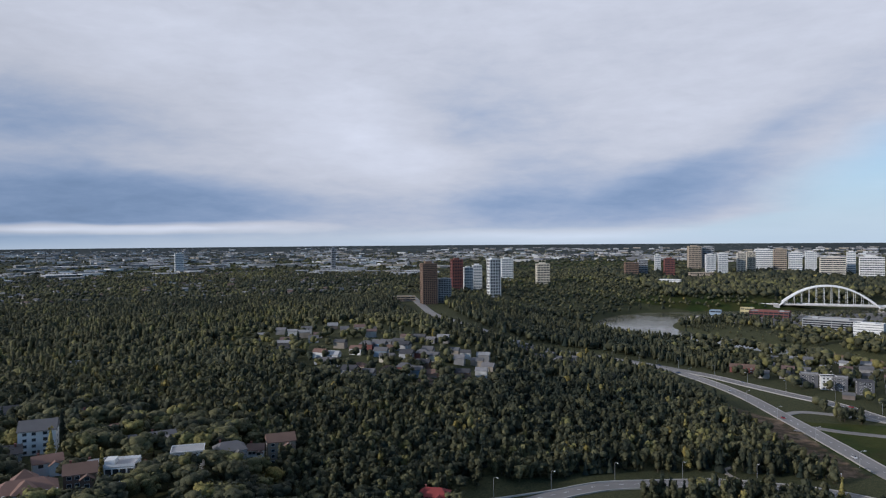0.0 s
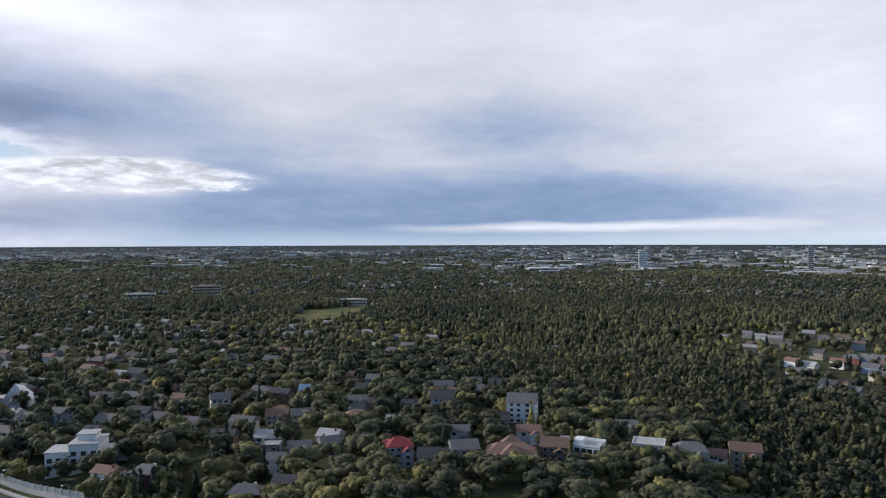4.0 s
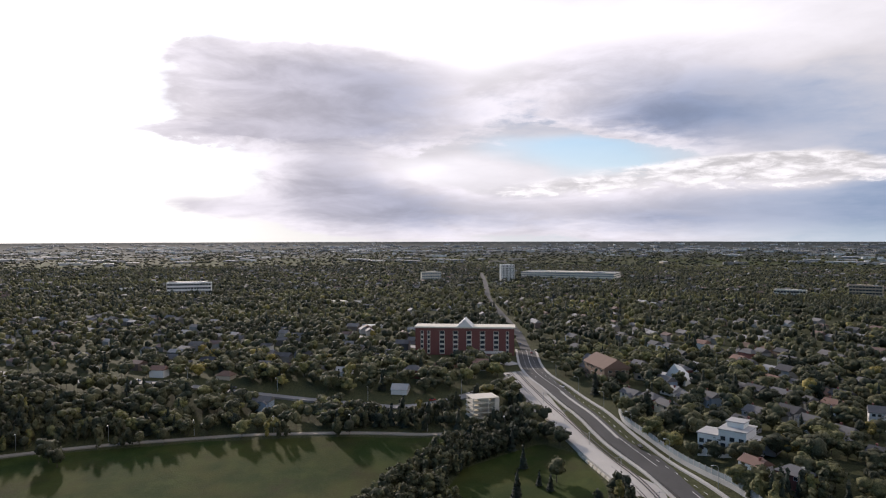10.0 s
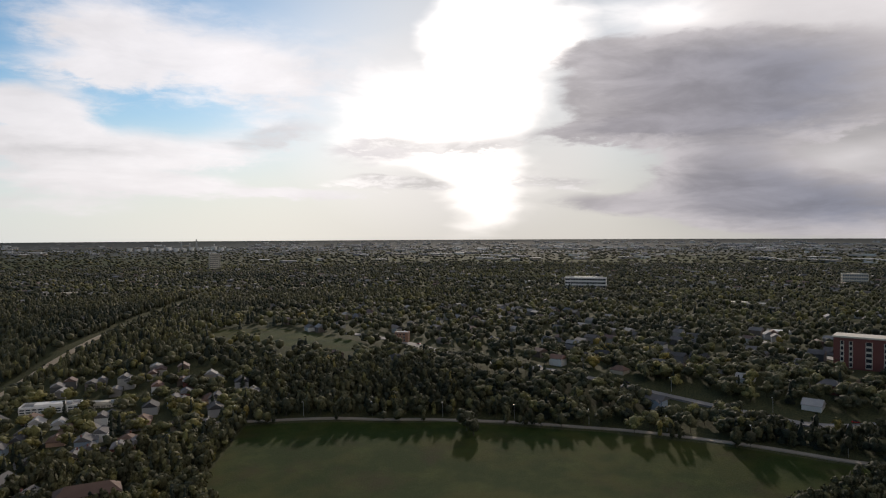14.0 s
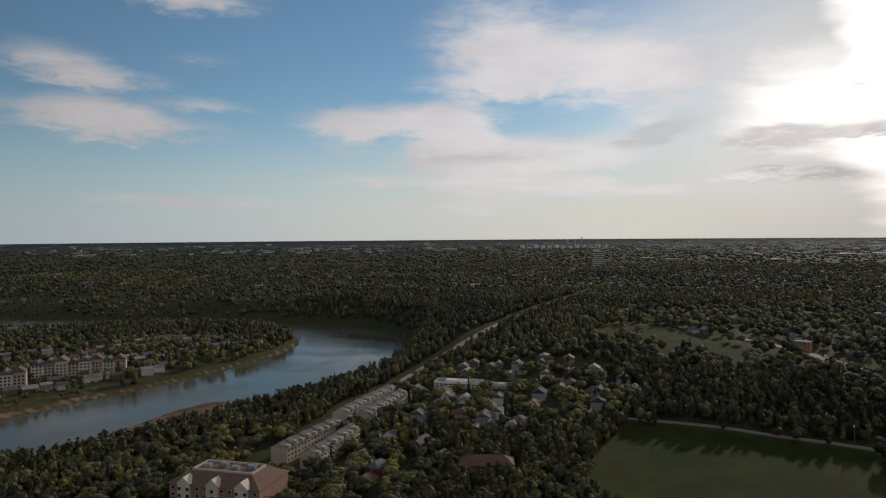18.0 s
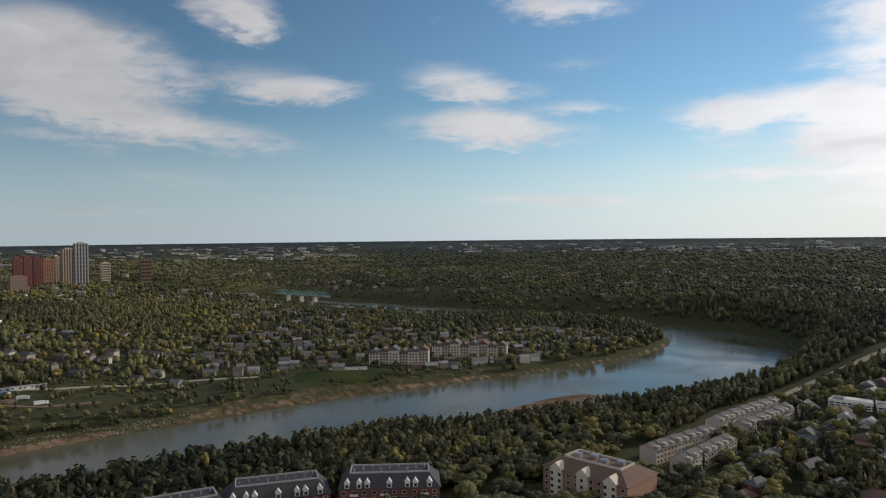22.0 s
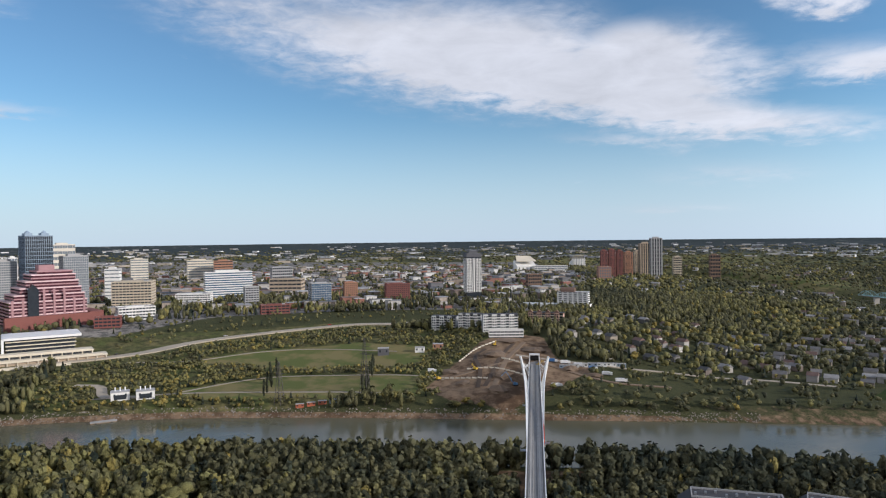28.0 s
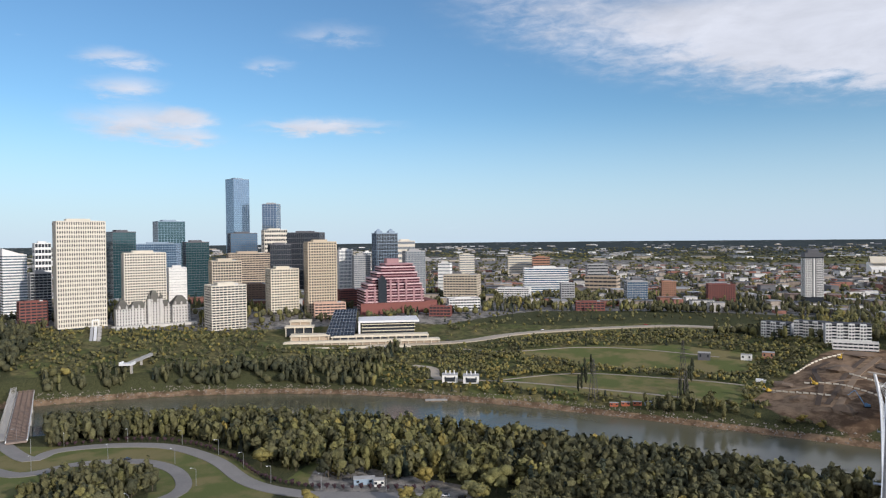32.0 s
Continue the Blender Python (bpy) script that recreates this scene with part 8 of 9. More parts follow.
# ---- dwellings ----
FRONT = [("dark flat-roofed house at the top of the bank", 50.7, 342, 9, 9, 2, "dark", "gravelroof", 0, True), ("grey bungalow at the top of the bank", 48.5, 344, 11, 9, 1, "grey", "shingle", 0, False),
         ("tan house with a grey roof on the bank", 46.1, 338, 9, 9, 2, "tan", "shingle", 0, False), ("dark-roofed brown house on the bank", 43.3, 338, 10, 10, 2, "brown", "black", 0, False),
         ("grey house with a bright red roof", 40.5, 320, 12, 11, 3, "grey", "redroof", 0.9, False), ("white stucco house with a dark roof", 37.7, 312, 13, 11, 2, "white", "black", 0, False),
         ("grey timber house with a tall glazed front", 35.1, 313, 12, 11, 3, "grey", "shingle", 0, False), ("brown three-storey house with an open loggia", 27.7, 320, 12, 11, 3, "brown", "brownroof", 0, False),
         ("brown bungalow under a wide dark roof", 22.7, 336, 12, 10, 1, "brown", "brownroof", 0.8, False), ("white flat-roofed house with a terrace", 20.3, 340, 14, 11, 3, "white", "pale", 0, True),
         ("grey house with white trim and a porch", 17.2, 346, 14, 11, 3, "grey", "shingle", 0.7, False), ("small white house with a dark roof", 15.2, 366, 8, 8, 2, "white", "brownroof", 0, False),
         ("tall brick house with twin gables", 13.3, 372, 14, 11, 4, "tan", "brownroof", 0, False), ("brick house with a red-brown hipped roof", 43.9, 386, 13, 11, 2, "brick", "tile", 1.0, False),
         ("white two-storey house among garden trees", 54.6, 438, 11, 10, 3, "white", "shingle", 0, False), ("large white house with a stepped grey roof", 30.3, 392, 16, 14, 4, "white", "shingle", 0, False),
         ("grey house with a steep dark roof", 36.9, 402, 13, 13, 4, "grey", "black", 0, False), ("white cottage with a pale roof", 40.9, 374, 7, 8, 2, "white", "pale", 0, False),
         ("beige house with a grey roof", 48.4, 396, 10, 10, 2, "beige", "shingle", 0, False), ("tan house with a brown roof", 50.2, 400, 12, 10, 2, "tan", "brownroof", 0, False),
         ("long white bungalow with a grey roof", 37.0, 466, 17, 9, 2, "white", "shingle", 0, False), ("house with a blue metal roof", 47.7, 462, 12, 10, 2, "grey", "blueroof", 0, False),
         ("small dark cabin in the woods", 27.9, 702, 13, 9, 2, "white", "black", 0, True), ("large house with a red-brown roof at the foot of the woods", 0.9, 330, 14, 10, 2, "brown", "redroof", 0.8, False),
         ("broad dark brick house among trees", 145.7, 388, 30, 14, 3, "brick", "brownroof", 0.8, False), ("orange stucco house by the lawn", 121.8, 686, 13, 10, 3, "orange", "pale", 0, True),
         ("dark modern house with a flat roof", -27.7, 738, 15, 11, 4, "dark", "gravelroof", 0, True), ("dark modern house with white walls", -28.9, 732, 13, 11, 4, "white", "black", 0, True),
         ("dark modern house with a flat roof", -29.7, 732, 12, 11, 4, "dark", "gravelroof", 0, True), ("dark modern house beside the road", -31.2, 722, 13, 11, 4, "dark", "black", 0, True),
         ("long low red-brown block by the road", -23.4, 796, 29, 10, 2, "brick", "brownroof", 0, False)]
for i, (label, a, R, w, d, st, wall, roof, hip, flat) in enumerate(FRONT):
    x, y = at(a, R)
    rot = radians(a + (i * 37 % 25) - 12)
    house(label, x, y, rot, w, d, st, wall, roof, hip, flat=flat, group="bank-top houses" if R < 400 else "", porch=i % 2 == 0, chimney=i % 3 != 0, wing=w < 16)
    BLOCKS.append((x, y, rot, w / 2 + 1.5, d / 2 + 3))

STYLE = [("white", "shingle", 2, 0), ("beige", "brownroof", 1, 0.8), ("grey", "black", 2, 0), ("cream", "shingle", 2, 0), ("tan", "shingle", 1, 0), ("white", "pale", 1, 0), ("brown", "black", 2, 0), ("brick", "shingle", 2, 0.9),
         ("grey", "shingle", 1, 0), ("white", "tile", 2, 0), ("blue", "shingle", 2, 0), ("peach", "brownroof", 1, 0.8)]
SAY = {"shingle": "grey shingle roof", "brownroof": "brown roof", "black": "black roof", "pale": "pale roof", "tile": "red tiled roof"}
HRNG = random.Random(11)
PROTO = {}


def dwell(x, y, rot, fine):
    k = HRNG.randrange(len(STYLE))
    key = (k, fine)
    BLOCKS.append((x, y, rot, 7.0 if fine else 6.0, 6.5 if fine else 5.5))
    z = float(height(x, y)[0])
    if key in PROTO:
        copy_thing(PROTO[key], Matrix.Translation((x, y, z)) @ Matrix.Rotation(rot, 4, "Z"))
        return
    wall, roof, st, hip = STYLE[k]
    lab = f"{wall} {'two-storey house' if st == 2 else 'bungalow'} with a {SAY[roof]} among trees"
    w, d = 10.5 + (k % 4), 8.5 + (k % 3)
    if fine:
        PROTO[key] = house(lab, x, y, rot, w, d, st, wall, roof, hip, porch=False, chimney=True, wing=True, dense=False, group="street houses")
    else:
        t = thing("house", x, y, rot, lab, "house", "street houses")
        h, rise = 2.9 * st, d * 0.3
        part("wall", gable_walls(w, d, h, rise, 2.0, hip), WALL[wall], t)
        part("roof", gable(w, d, h, rise, 0.5, 0.22, hip), ROOF[roof], t)
        PROTO[key] = t


LATER = []


def streets(cx, cy, turn, rad, du, dv, share, limit):
    """Rows of dwellings round a centre: the near ones as things, the rest gathered as far roofs."""
    c, s = math.cos(turn), math.sin(turn)
    spots = [(i, j) for i in range(-int(rad / du), int(rad / du) + 1) for j in range(-int(rad / dv), int(rad / dv) + 1)]
    HRNG.shuffle(spots)
    uv = [(i * du + HRNG.uniform(-2, 2), j * dv + HRNG.uniform(-2, 2) + (6 if i % 2 else 0)) for i, j in spots if HRNG.random() < share]
    u, v = np.array(uv).T
    x, y = cx + u * c - v * s, cy + u * s + v * c
    g, d, t, _ = cover(x, y)
    ok = (u * u + v * v < rad * rad) & (np.hypot(x, y) > 285) & (river_dist(x, y) > 25) & (g < 0.3) & (d < 0.3) & free_of(x, y, 7.0)
    for px, py in list(zip(x[ok], y[ok]))[:limit]:
        r = math.hypot(px, py)
        rot = turn + (math.pi if HRNG.random() < 0.5 else 0) + HRNG.uniform(-0.08, 0.08)
        if r < 600 or (r < 700 and px < 0 < py):
            dwell(float(px), float(py), rot, r < 500)
        else:
            LATER.append((px, py, rot))
            BLOCKS.append((px, py, rot, 6.0, 5.5))


streets(-230, 300, radians(32), 125, 17, 34, 0.8, 26)
streets(-400, 235, radians(20), 150, 17, 36, 0.8, 42)
streets(-560, 370, radians(20), 240, 18, 38, 0.75, 75)
streets(-800, 230, radians(10), 300, 19, 40, 0.7, 75)
streets(-620, -60, radians(75), 150, 17, 36, 0.8, 42)
streets(-690, -360, radians(60), 200, 17, 36, 0.85, 70)
streets(-330, -460, radians(45), 105, 12.5, 24, 0.95, 52)
streets(-180, -400, radians(30), 60, 14, 28, 0.8, 9)
streets(-35, 655, radians(-15), 85, 13, 26, 0.9, 40)
streets(-140, 765, radians(5), 70, 15, 28, 0.8, 14)
streets(120, 790, radians(-40), 60, 13, 26, 0.9, 12)
streets(400, 690, radians(-30), 110, 18, 34, 0.8, 24)
streets(120, -850, radians(10), 180, 14, 30, 0.85, 90)
streets(-130, -880, radians(10), 140, 14, 30, 0.8, 50)
streets(330, -760, radians(-20), 140, 15, 32, 0.8, 34)
streets(150, -1080, radians(0), 200, 16, 34, 0.75, 50)


# ---- far suburbs and sheds: one sheet of roofs each ----
def tinted(name, stops, rough=0.8):
    m = bpy.data.materials.new(name)
    m.use_nodes = True
    m.node_tree.nodes.clear()
    n = Net(m.node_tree)
    rnd = n.put("ShaderNodeNewGeometry").outputs["Random Per Island"]
    pos = n.put("ShaderNodeNewGeometry").outputs["Position"]
    ramp = n.put("ShaderNodeValToRGB", {0: rnd})
    ramp.color_ramp.interpolation = "CONSTANT"
    e = ramp.color_ramp.elements
    e[0].position, e[0].color = 0.0, (*stops[0], 1)
    e[1].position, e[1].color = 1.0 - 1.0 / len(stops), (*stops[-1], 1)
    for i, c in enumerate(stops[1:-1], 1):
        k = e.new(i / len(stops))
        k.color = (*c, 1)
    col = n.put("ShaderNodeVectorMath", {0: ramp.outputs[0], "Scale": n.ramp(n.noise(pos, 0.2), 0.2, 0.8, 0.8, 1.2)}, op="SCALE").outputs[0]
    b = n.put("ShaderNodeBsdfPrincipled", {"Base Color": col, "Roughness": rough})
    m.node_tree.links.new(b.outputs[0], n.put("ShaderNodeOutputMaterial").inputs[0])
    return m


def roofs(name, label, x, y, rot, w, d, h, rise, wall_m, roof_m):
    """Many gabled or flat buildings as one piece of land cover; walls and roofs are separate shells."""
    z = height(x, y)
    n = len(x)
    T = np.array([(-.5, -.5, 0), (.5, -.5, 0), (.5, .5, 0), (-.5, .5, 0), (-.5, -.5, 1), (.5, -.5, 1), (.5, .5, 1), (-.5, .5, 1), (-.54, -.56, 1), (.54, -.56, 1), (.54, .56, 1), (-.54, .56, 1), (-.54, 0, 2), (.54, 0, 2)])
    F = np.array([(0, 1, 5), (0, 5, 4), (1, 2, 6), (1, 6, 5), (2, 3, 7), (2, 7, 6), (3, 0, 4), (3, 4, 7), (8, 9, 13), (8, 13, 12), (10, 11, 12), (10, 12, 13), (11, 8, 12), (9, 10, 13)])
    c, s = np.cos(rot)[:, None], np.sin(rot)[:, None]
    px, py = T[:, 0] * w[:, None], T[:, 1] * d[:, None]
    X, Y = x[:, None] + px * c - py * s, y[:, None] + px * s + py * c
    Z = z[:, None] + np.where(T[:, 2] == 0, -1.5, np.where(T[:, 2] == 1, h[:, None], h[:, None] + rise[:, None]))
    tris = (F[None] + (np.arange(n) * len(T))[:, None, None]).reshape(-1, 3)
    me = tri_mesh(name, np.stack([X, Y, Z], -1).reshape(-1, 3), tris, None, [wall_m, roof_m], np.tile(np.array([0] * 8 + [1] * 6), n))
    tagged(new(name, me), label, "buildings", kind="stuff")


def scatter(n, a0, a1, r0, r1):
    a = np.radians(RNG.uniform(a0, a1, n))
    r = np.sqrt(RNG.uniform(r0 * r0, r1 * r1, n))
    return -r * np.sin(a), r * np.cos(a), a, r


PALE_WALLS = tinted("suburb_walls", [(0.40, 0.38, 0.35), (0.28, 0.24, 0.19), (0.52, 0.51, 0.48), (0.16, 0.13, 0.11), (0.24, 0.23, 0.22), (0.10, 0.10, 0.10)])
PALE_ROOFS = tinted("suburb_roofs", [(0.12, 0.117, 0.117), (0.18, 0.17, 0.165), (0.08, 0.078, 0.078), (0.14, 0.09, 0.075), (0.26, 0.255, 0.25)])
SHED_WALLS = tinted("shed_walls", [(0.70, 0.70, 0.69), (0.46, 0.45, 0.44), (0.28, 0.28, 0.30), (0.40, 0.35, 0.28), (0.20, 0.20, 0.20)])
SHED_ROOFS = tinted("shed_roofs", [(0.46, 0.47, 0.48), (0.28, 0.28, 0.28), (0.62, 0.62, 0.61), (0.16, 0.16, 0.17)])
CITY_ROOFS = tinted("city_roofs", [(0.30, 0.29, 0.28), (0.16, 0.155, 0.15), (0.42, 0.41, 0.40), (0.10, 0.10, 0.105), (0.22, 0.15, 0.12)])
CITY_WALLS = tinted("city_walls", [(0.42, 0.40, 0.38), (0.26, 0.12, 0.09), (0.58, 0.57, 0.55), (0.20, 0.16, 0.13), (0.34, 0.29, 0.24), (0.13, 0.13, 0.14)])
x, y, rot = np.array(LATER).T
k = len(x)
roofs("street_roofs", "streets of gabled houses among trees", x, y, rot, RNG.uniform(9, 13, k), RNG.uniform(7.5, 10, k), RNG.uniform(3.5, 6.5, k), RNG.uniform(2, 3.4, k), PALE_WALLS, PALE_ROOFS)
# suburbs on the plateau
x, y, a, r = scatter(2000, 5, 150, 950, 2500)
ok = free_of(x, y, 8) & (inside(x, y, SCHOOL) < 0) & ((x < -350) | (y < 0) | (r > 1400))
x, y = x[ok], y[ok]
k = len(x)
roofs("suburb_roofs", "far suburb of gabled houses under trees", x, y, np.radians(RNG.choice([20, 110, 75, 165], k)) + RNG.normal(0, 0.06, k), RNG.uniform(9, 15, k), RNG.uniform(7, 10, k), RNG.uniform(3.5, 6, k), RNG.uniform(1.5, 3, k), PALE_WALLS, PALE_ROOFS)
x, y, a, r = scatter(900, 150, 285, 1250, 2500)
ok = free_of(x, y, 8) & (river_dist(x, y) > 60)
x, y = x[ok], y[ok]
k = len(x)
roofs("north_suburb_roofs", "far suburb of gabled houses behind the city", x, y, np.radians(RNG.choice([5, 95], k)) + RNG.normal(0, 0.06, k), RNG.uniform(9, 16, k), RNG.uniform(7, 11, k), RNG.uniform(4, 7, k), RNG.uniform(1.5, 3, k), PALE_WALLS, PALE_ROOFS)
# low city blocks between the towers
x, y, a, r = scatter(1500, 207, 284, 900, 2400)
ok = (inside(x, y, CITY) > 15) & free_of(x, y, 14)
x, y = x[ok], y[ok]
k = len(x)
roofs("city_lowrise", "low flat-roofed city blocks of brick and concrete", x, y, np.radians(RNG.choice([5, 95], k) + 240.0), RNG.uniform(11, 34, k), RNG.uniform(10, 22, k), RNG.uniform(4, 13, k), np.full(k, 0.6), CITY_WALLS, CITY_ROOFS)
# sheds and towns out towards the horizon
for nm, lab, cnt, a0, a1, r0, r1 in (("south_sheds", "pale industrial sheds along the southern plain", 2600, 8, 134, 3900, 4790), ("south_yards", "scattered pale sheds and shops among far suburbs", 420, 8, 134, 2700, 3900),
                                     ("east_sheds", "pale sheds on the eastern plain", 340, 128, 180, 3700, 4700), ("north_sheds", "pale sheds and yards behind the city", 900, 186, 284, 3000, 4700),
                                     ("west_sheds", "pale buildings on the western plain", 900, -34, 8, 3200, 4700), ("west_town", "pale commercial blocks beyond the woods", 520, 0, 34, 2100, 4000)):
    x, y, a, r = scatter(cnt, a0, a1, r0, r1)
    clump = np.array([noise.noise((px * 0.0022, py * 0.0022, 9)) for px, py in zip(x, y)])
    ok = clump > RNG.normal(-0.15, 0.16, cnt)
    x, y, a, r = x[ok], y[ok], a[ok], r[ok]
    k = len(x)
    sc = r / stretch(r)
    roofs(nm, lab, x, y, a + RNG.normal(0, 0.25, k), RNG.uniform(14, 84, k) * sc, RNG.uniform(14, 50, k) * sc, RNG.uniform(5, 11, k) * sc, np.full(k, 0.3), SHED_WALLS, SHED_ROOFS)

# ---- street furniture, vehicles, works ----
def along(line, step, side=0.0, start=0.0):
    """Places and bearings at even steps along a line."""
    p = smooth_line(line, 8)
    s = np.concatenate([[0], np.cumsum(np.linalg.norm(np.diff(p[:, :2], axis=0), axis=1))])
    u = np.arange(start, s[-1], step)
    x, y = np.interp(u, s, p[:, 0]), np.interp(u, s, p[:, 1])
    tx, ty = np.gradient(x), np.gradient(y)
    a = np.arctan2(ty, tx)
    return [(float(px - math.sin(b) * side), float(py + math.cos(b) * side), float(b)) for px, py, b in zip(x, y, a)]


LAMP = None


def street_lamp(x, y, rot):
    global LAMP
    z = float(height(x, y)[0])
    if LAMP:
        copy_thing(LAMP, Matrix.Translation((x, y, z)) @ Matrix.Rotation(rot, 4, "Z"))
        return
    LAMP = thing("street_lamp", x, y, rot, "tall grey steel street lamp with a curved arm", "street lamp", "street lamps")
    part("pole", Shape().tube((0, 0, -1), (0, 0, 9.5), 0.16, 0.1, 6), METAL, LAMP)
    part("arm", Shape().tube((0, 0, 9.4), (0, 1.2, 10.3), 0.09, None, 5).tube((0, 1.2, 10.3), (0, 2.6, 10.4), 0.09, 0.07, 5), METAL, LAMP)
    part("lamp_head", Shape().box(-0.2, 2.4, 10.25, 0.2, 3.4, 10.5), STEEL, LAMP)


for line, step, side in ((SCONA[1:8], 55, 9), (SCONA_N[1:], 45, -9), (LOW, 40, 8), (LOOP_A, 45, 7), (LOOP_B, 38, 8), (FIELD_PATH, 48, 5), (CONNORS[1:7], 45, -11), (STRATH, 70, 7)):
    for px, py, b in along(line, step, side, 12):
        street_lamp(px, py, b + (math.pi if side > 0 else 0))


def catenary(line, step):
    first = None
    for px, py, b in along(line, step, 0, 10):
        if first:
            copy_thing(first, Matrix.Translation((px, py, float(height(px, py)[0]))) @ Matrix.Rotation(b, 4, "Z"))
            continue
        first = thing("catenary_mast", px, py, b, "grey steel mast with twin brackets between the tracks", "mast", "catenary masts")
        part("pole", Shape().tube((0, 0, 0), (0, 0, 8), 0.16, 0.12, 6), METAL, first)
        part("bracket", Shape().tube((0, -3, 7.2), (0, 3, 7.2), 0.07, None, 4).tube((0, -2.2, 6.4), (0, 0, 7.6), 0.05, None, 4).tube((0, 2.2, 6.4), (0, 0, 7.6), 0.05, None, 4), METAL, first)


catenary(LRT, 42)
rail_mat = surface("tram_rail", (0.10, 0.09, 0.09), 0.4, 0.2, 0.5, metal=0.6)
for side in (-3.6, -2.1, 2.1, 3.6):
    c, nor, z = ribbon(LRT, 1, 0.95, side, 8.0)
    tr = bpy.data.objects["trackway"]
    part("rail", sweep([(*p, q) for p, q in zip(c, z)], 0.3, -0.3, 0.1), rail_mat, tr)
roads = {o["label"]: o for o in scene.objects if o.name.startswith("road")}
main = roads["four-lane dark asphalt road climbing out of the valley"]
for side, on, off in ((-4, 3, 6), (4, 3, 6), (-0.2, 3, 0)):
    dashes(main, CONNORS[:8], side, 0.62, on, off, 0.14)
c, nor, z = ribbon(CONNORS[3:6], 1, 0.55, 0.6, 8.0)
part("median", sweep([(*p, q) for p, q in zip(c, z)], 1.6, -0.5, 0.25), CONCRETE, main, "pale raised concrete median")
for side in (-8.9, 8.9):
    c, nor, z = ribbon(CONNORS[:8], 1, 0.45, side, 8.0)
    part("kerb", sweep([(*p, q) for p, q in zip(c, z)], 1.8, -1.0, 0.25), CONCRETE, main, "pale concrete kerb and walk")
for key, line in (("grey asphalt arterial road through the valley woods", SCONA[1:9]), ("grey asphalt arterial road beside the lawns", SCONA_N), ("grey asphalt road at the foot of the woods", LOW)):
    dashes(roads[key], line, 0.0, 0.62, 3, 6, 0.14)
    for side in (-6.6, 6.6) if line is not LOW else (-5.6, 5.6):
        c, nor, z = ribbon(line, 1, 0.45, side, 8.0)
        part("kerb", sweep([(*p, q) for p, q in zip(c, z)], 0.8, -1.0, 0.22), CONCRETE, roads[key])


def noise_wall():
    """Retaining wall with a slatted fence beside the climbing road."""
    line = [(-418, 131), (-396, 128), (-356, 134), (-315, 139), (-289, 143), (-250, 146)]
    t = thing("retaining_wall", 0, 0, 0, "pale concrete retaining wall topped by a grey-green panel fence", "wall", z=0.0)
    c, nor, z = ribbon(line, 1, 0, 0, 5.0)
    part("wall", sweep([(*p, q) for p, q in zip(c, z)], 0.8, -4, 2.2), CONCRETE, t)
    pm = surface("fence_panel", (0.24, 0.27, 0.27), 0.7, 0.2, 0.3)
    for i in range(len(c) - 1):
        part("post", Shape().box(c[i][0] - 0.2, c[i][1] - 0.2, z[i] + 2.2, c[i][0] + 0.2, c[i][1] + 0.2, z[i] + 5.0), CONCRETE, t)
        part("panel", sweep([(*c[i], z[i]), (*c[i + 1], z[i + 1])], 0.15, 2.3, 4.7), pm, t)


noise_wall()

CARS = {}
PAINTS = {"white": (0.75, 0.75, 0.75), "silver": (0.45, 0.46, 0.47), "black": (0.03, 0.03, 0.035), "red": (0.35, 0.03, 0.03), "blue": (0.05, 0.09, 0.2)}
TYRE = surface("tyre_rubber", (0.02, 0.02, 0.02), 0.9, 0.1)


def car(x, y, rot, colour, up=0.45):
    m = Matrix.Translation((x, y, float(height(x, y)[0]) + up)) @ Matrix.Rotation(rot, 4, "Z")
    if colour in CARS:
        return copy_thing(CARS[colour], m)
    t = thing("car", x, y, rot, f"{colour} painted passenger car on the asphalt", "car", "cars")
    t.matrix_world = m
    CARS[colour] = t
    body = Shape()
    prof = [(-2.2, 0.3), (-2.25, 0.75), (-1.5, 0.95), (1.1, 0.95), (2.15, 0.8), (2.25, 0.35)]
    vs = [(px, sy * 0.9, pz) for sy in (-1, 1) for px, pz in prof]
    n = len(prof)
    body.add(vs, [tuple(range(n)), tuple(range(2 * n - 1, n - 1, -1))] + [(i, n + i, n + (i + 1) % n, (i + 1) % n) for i in range(n)])
    part("body", body, surface(colour + "_car_paint", PAINTS[colour], 0.25, 0.05, 0.5, spec=0.6), t)
    cab = Shape()
    top = [(-1.4, 0.95), (-0.9, 1.5), (0.4, 1.5), (1.1, 0.95)]
    vs = [(px, sy * (0.85 if pz < 1 else 0.7), pz) for sy in (-1, 1) for px, pz in top]
    cab.add(vs, [(0, 1, 2, 3), (7, 6, 5, 4)] + [(i, 4 + i, 4 + (i + 1) % 4, (i + 1) % 4) for i in range(4)])
    part("cabin_glass", cab, GLASS["dark"], t)
    for px in (-1.35, 1.35):
        for sy in (-0.85, 0.85):
            part("wheel", Shape().tube((px, sy - 0.1, 0.32), (px, sy + 0.1, 0.32), 0.33, None, 8), TYRE, t)
    return t


cols = list(PAINTS)
spots = []
for line, step, side in ((SCONA[1:9], 95, 3.2), (SCONA_N, 110, -3.2), (CONNORS[2:9], 130, -4), (LOOP_A, 130, 2), (STRATH, 75, 3.4), (GRIERSON, 130, 4), (CONNORS[7:11], 150, 3)):
    spots += along(line, step, side, 30)
for i, (px, py, b) in enumerate(spots):
    car(px, py, b, cols[i * 3 % 5], 0.6)
for i in range(10):
    px, py = -170 - i * 3.0, -404 - i * 3.2
    car(px, py, radians(40), cols[i % 5], 0.1)
for i in range(8):
    px, py = 356 - (i % 4) * 6, -100 - i * 7
    car(px, py, radians(70), cols[(i * 2) % 5], 0.1)


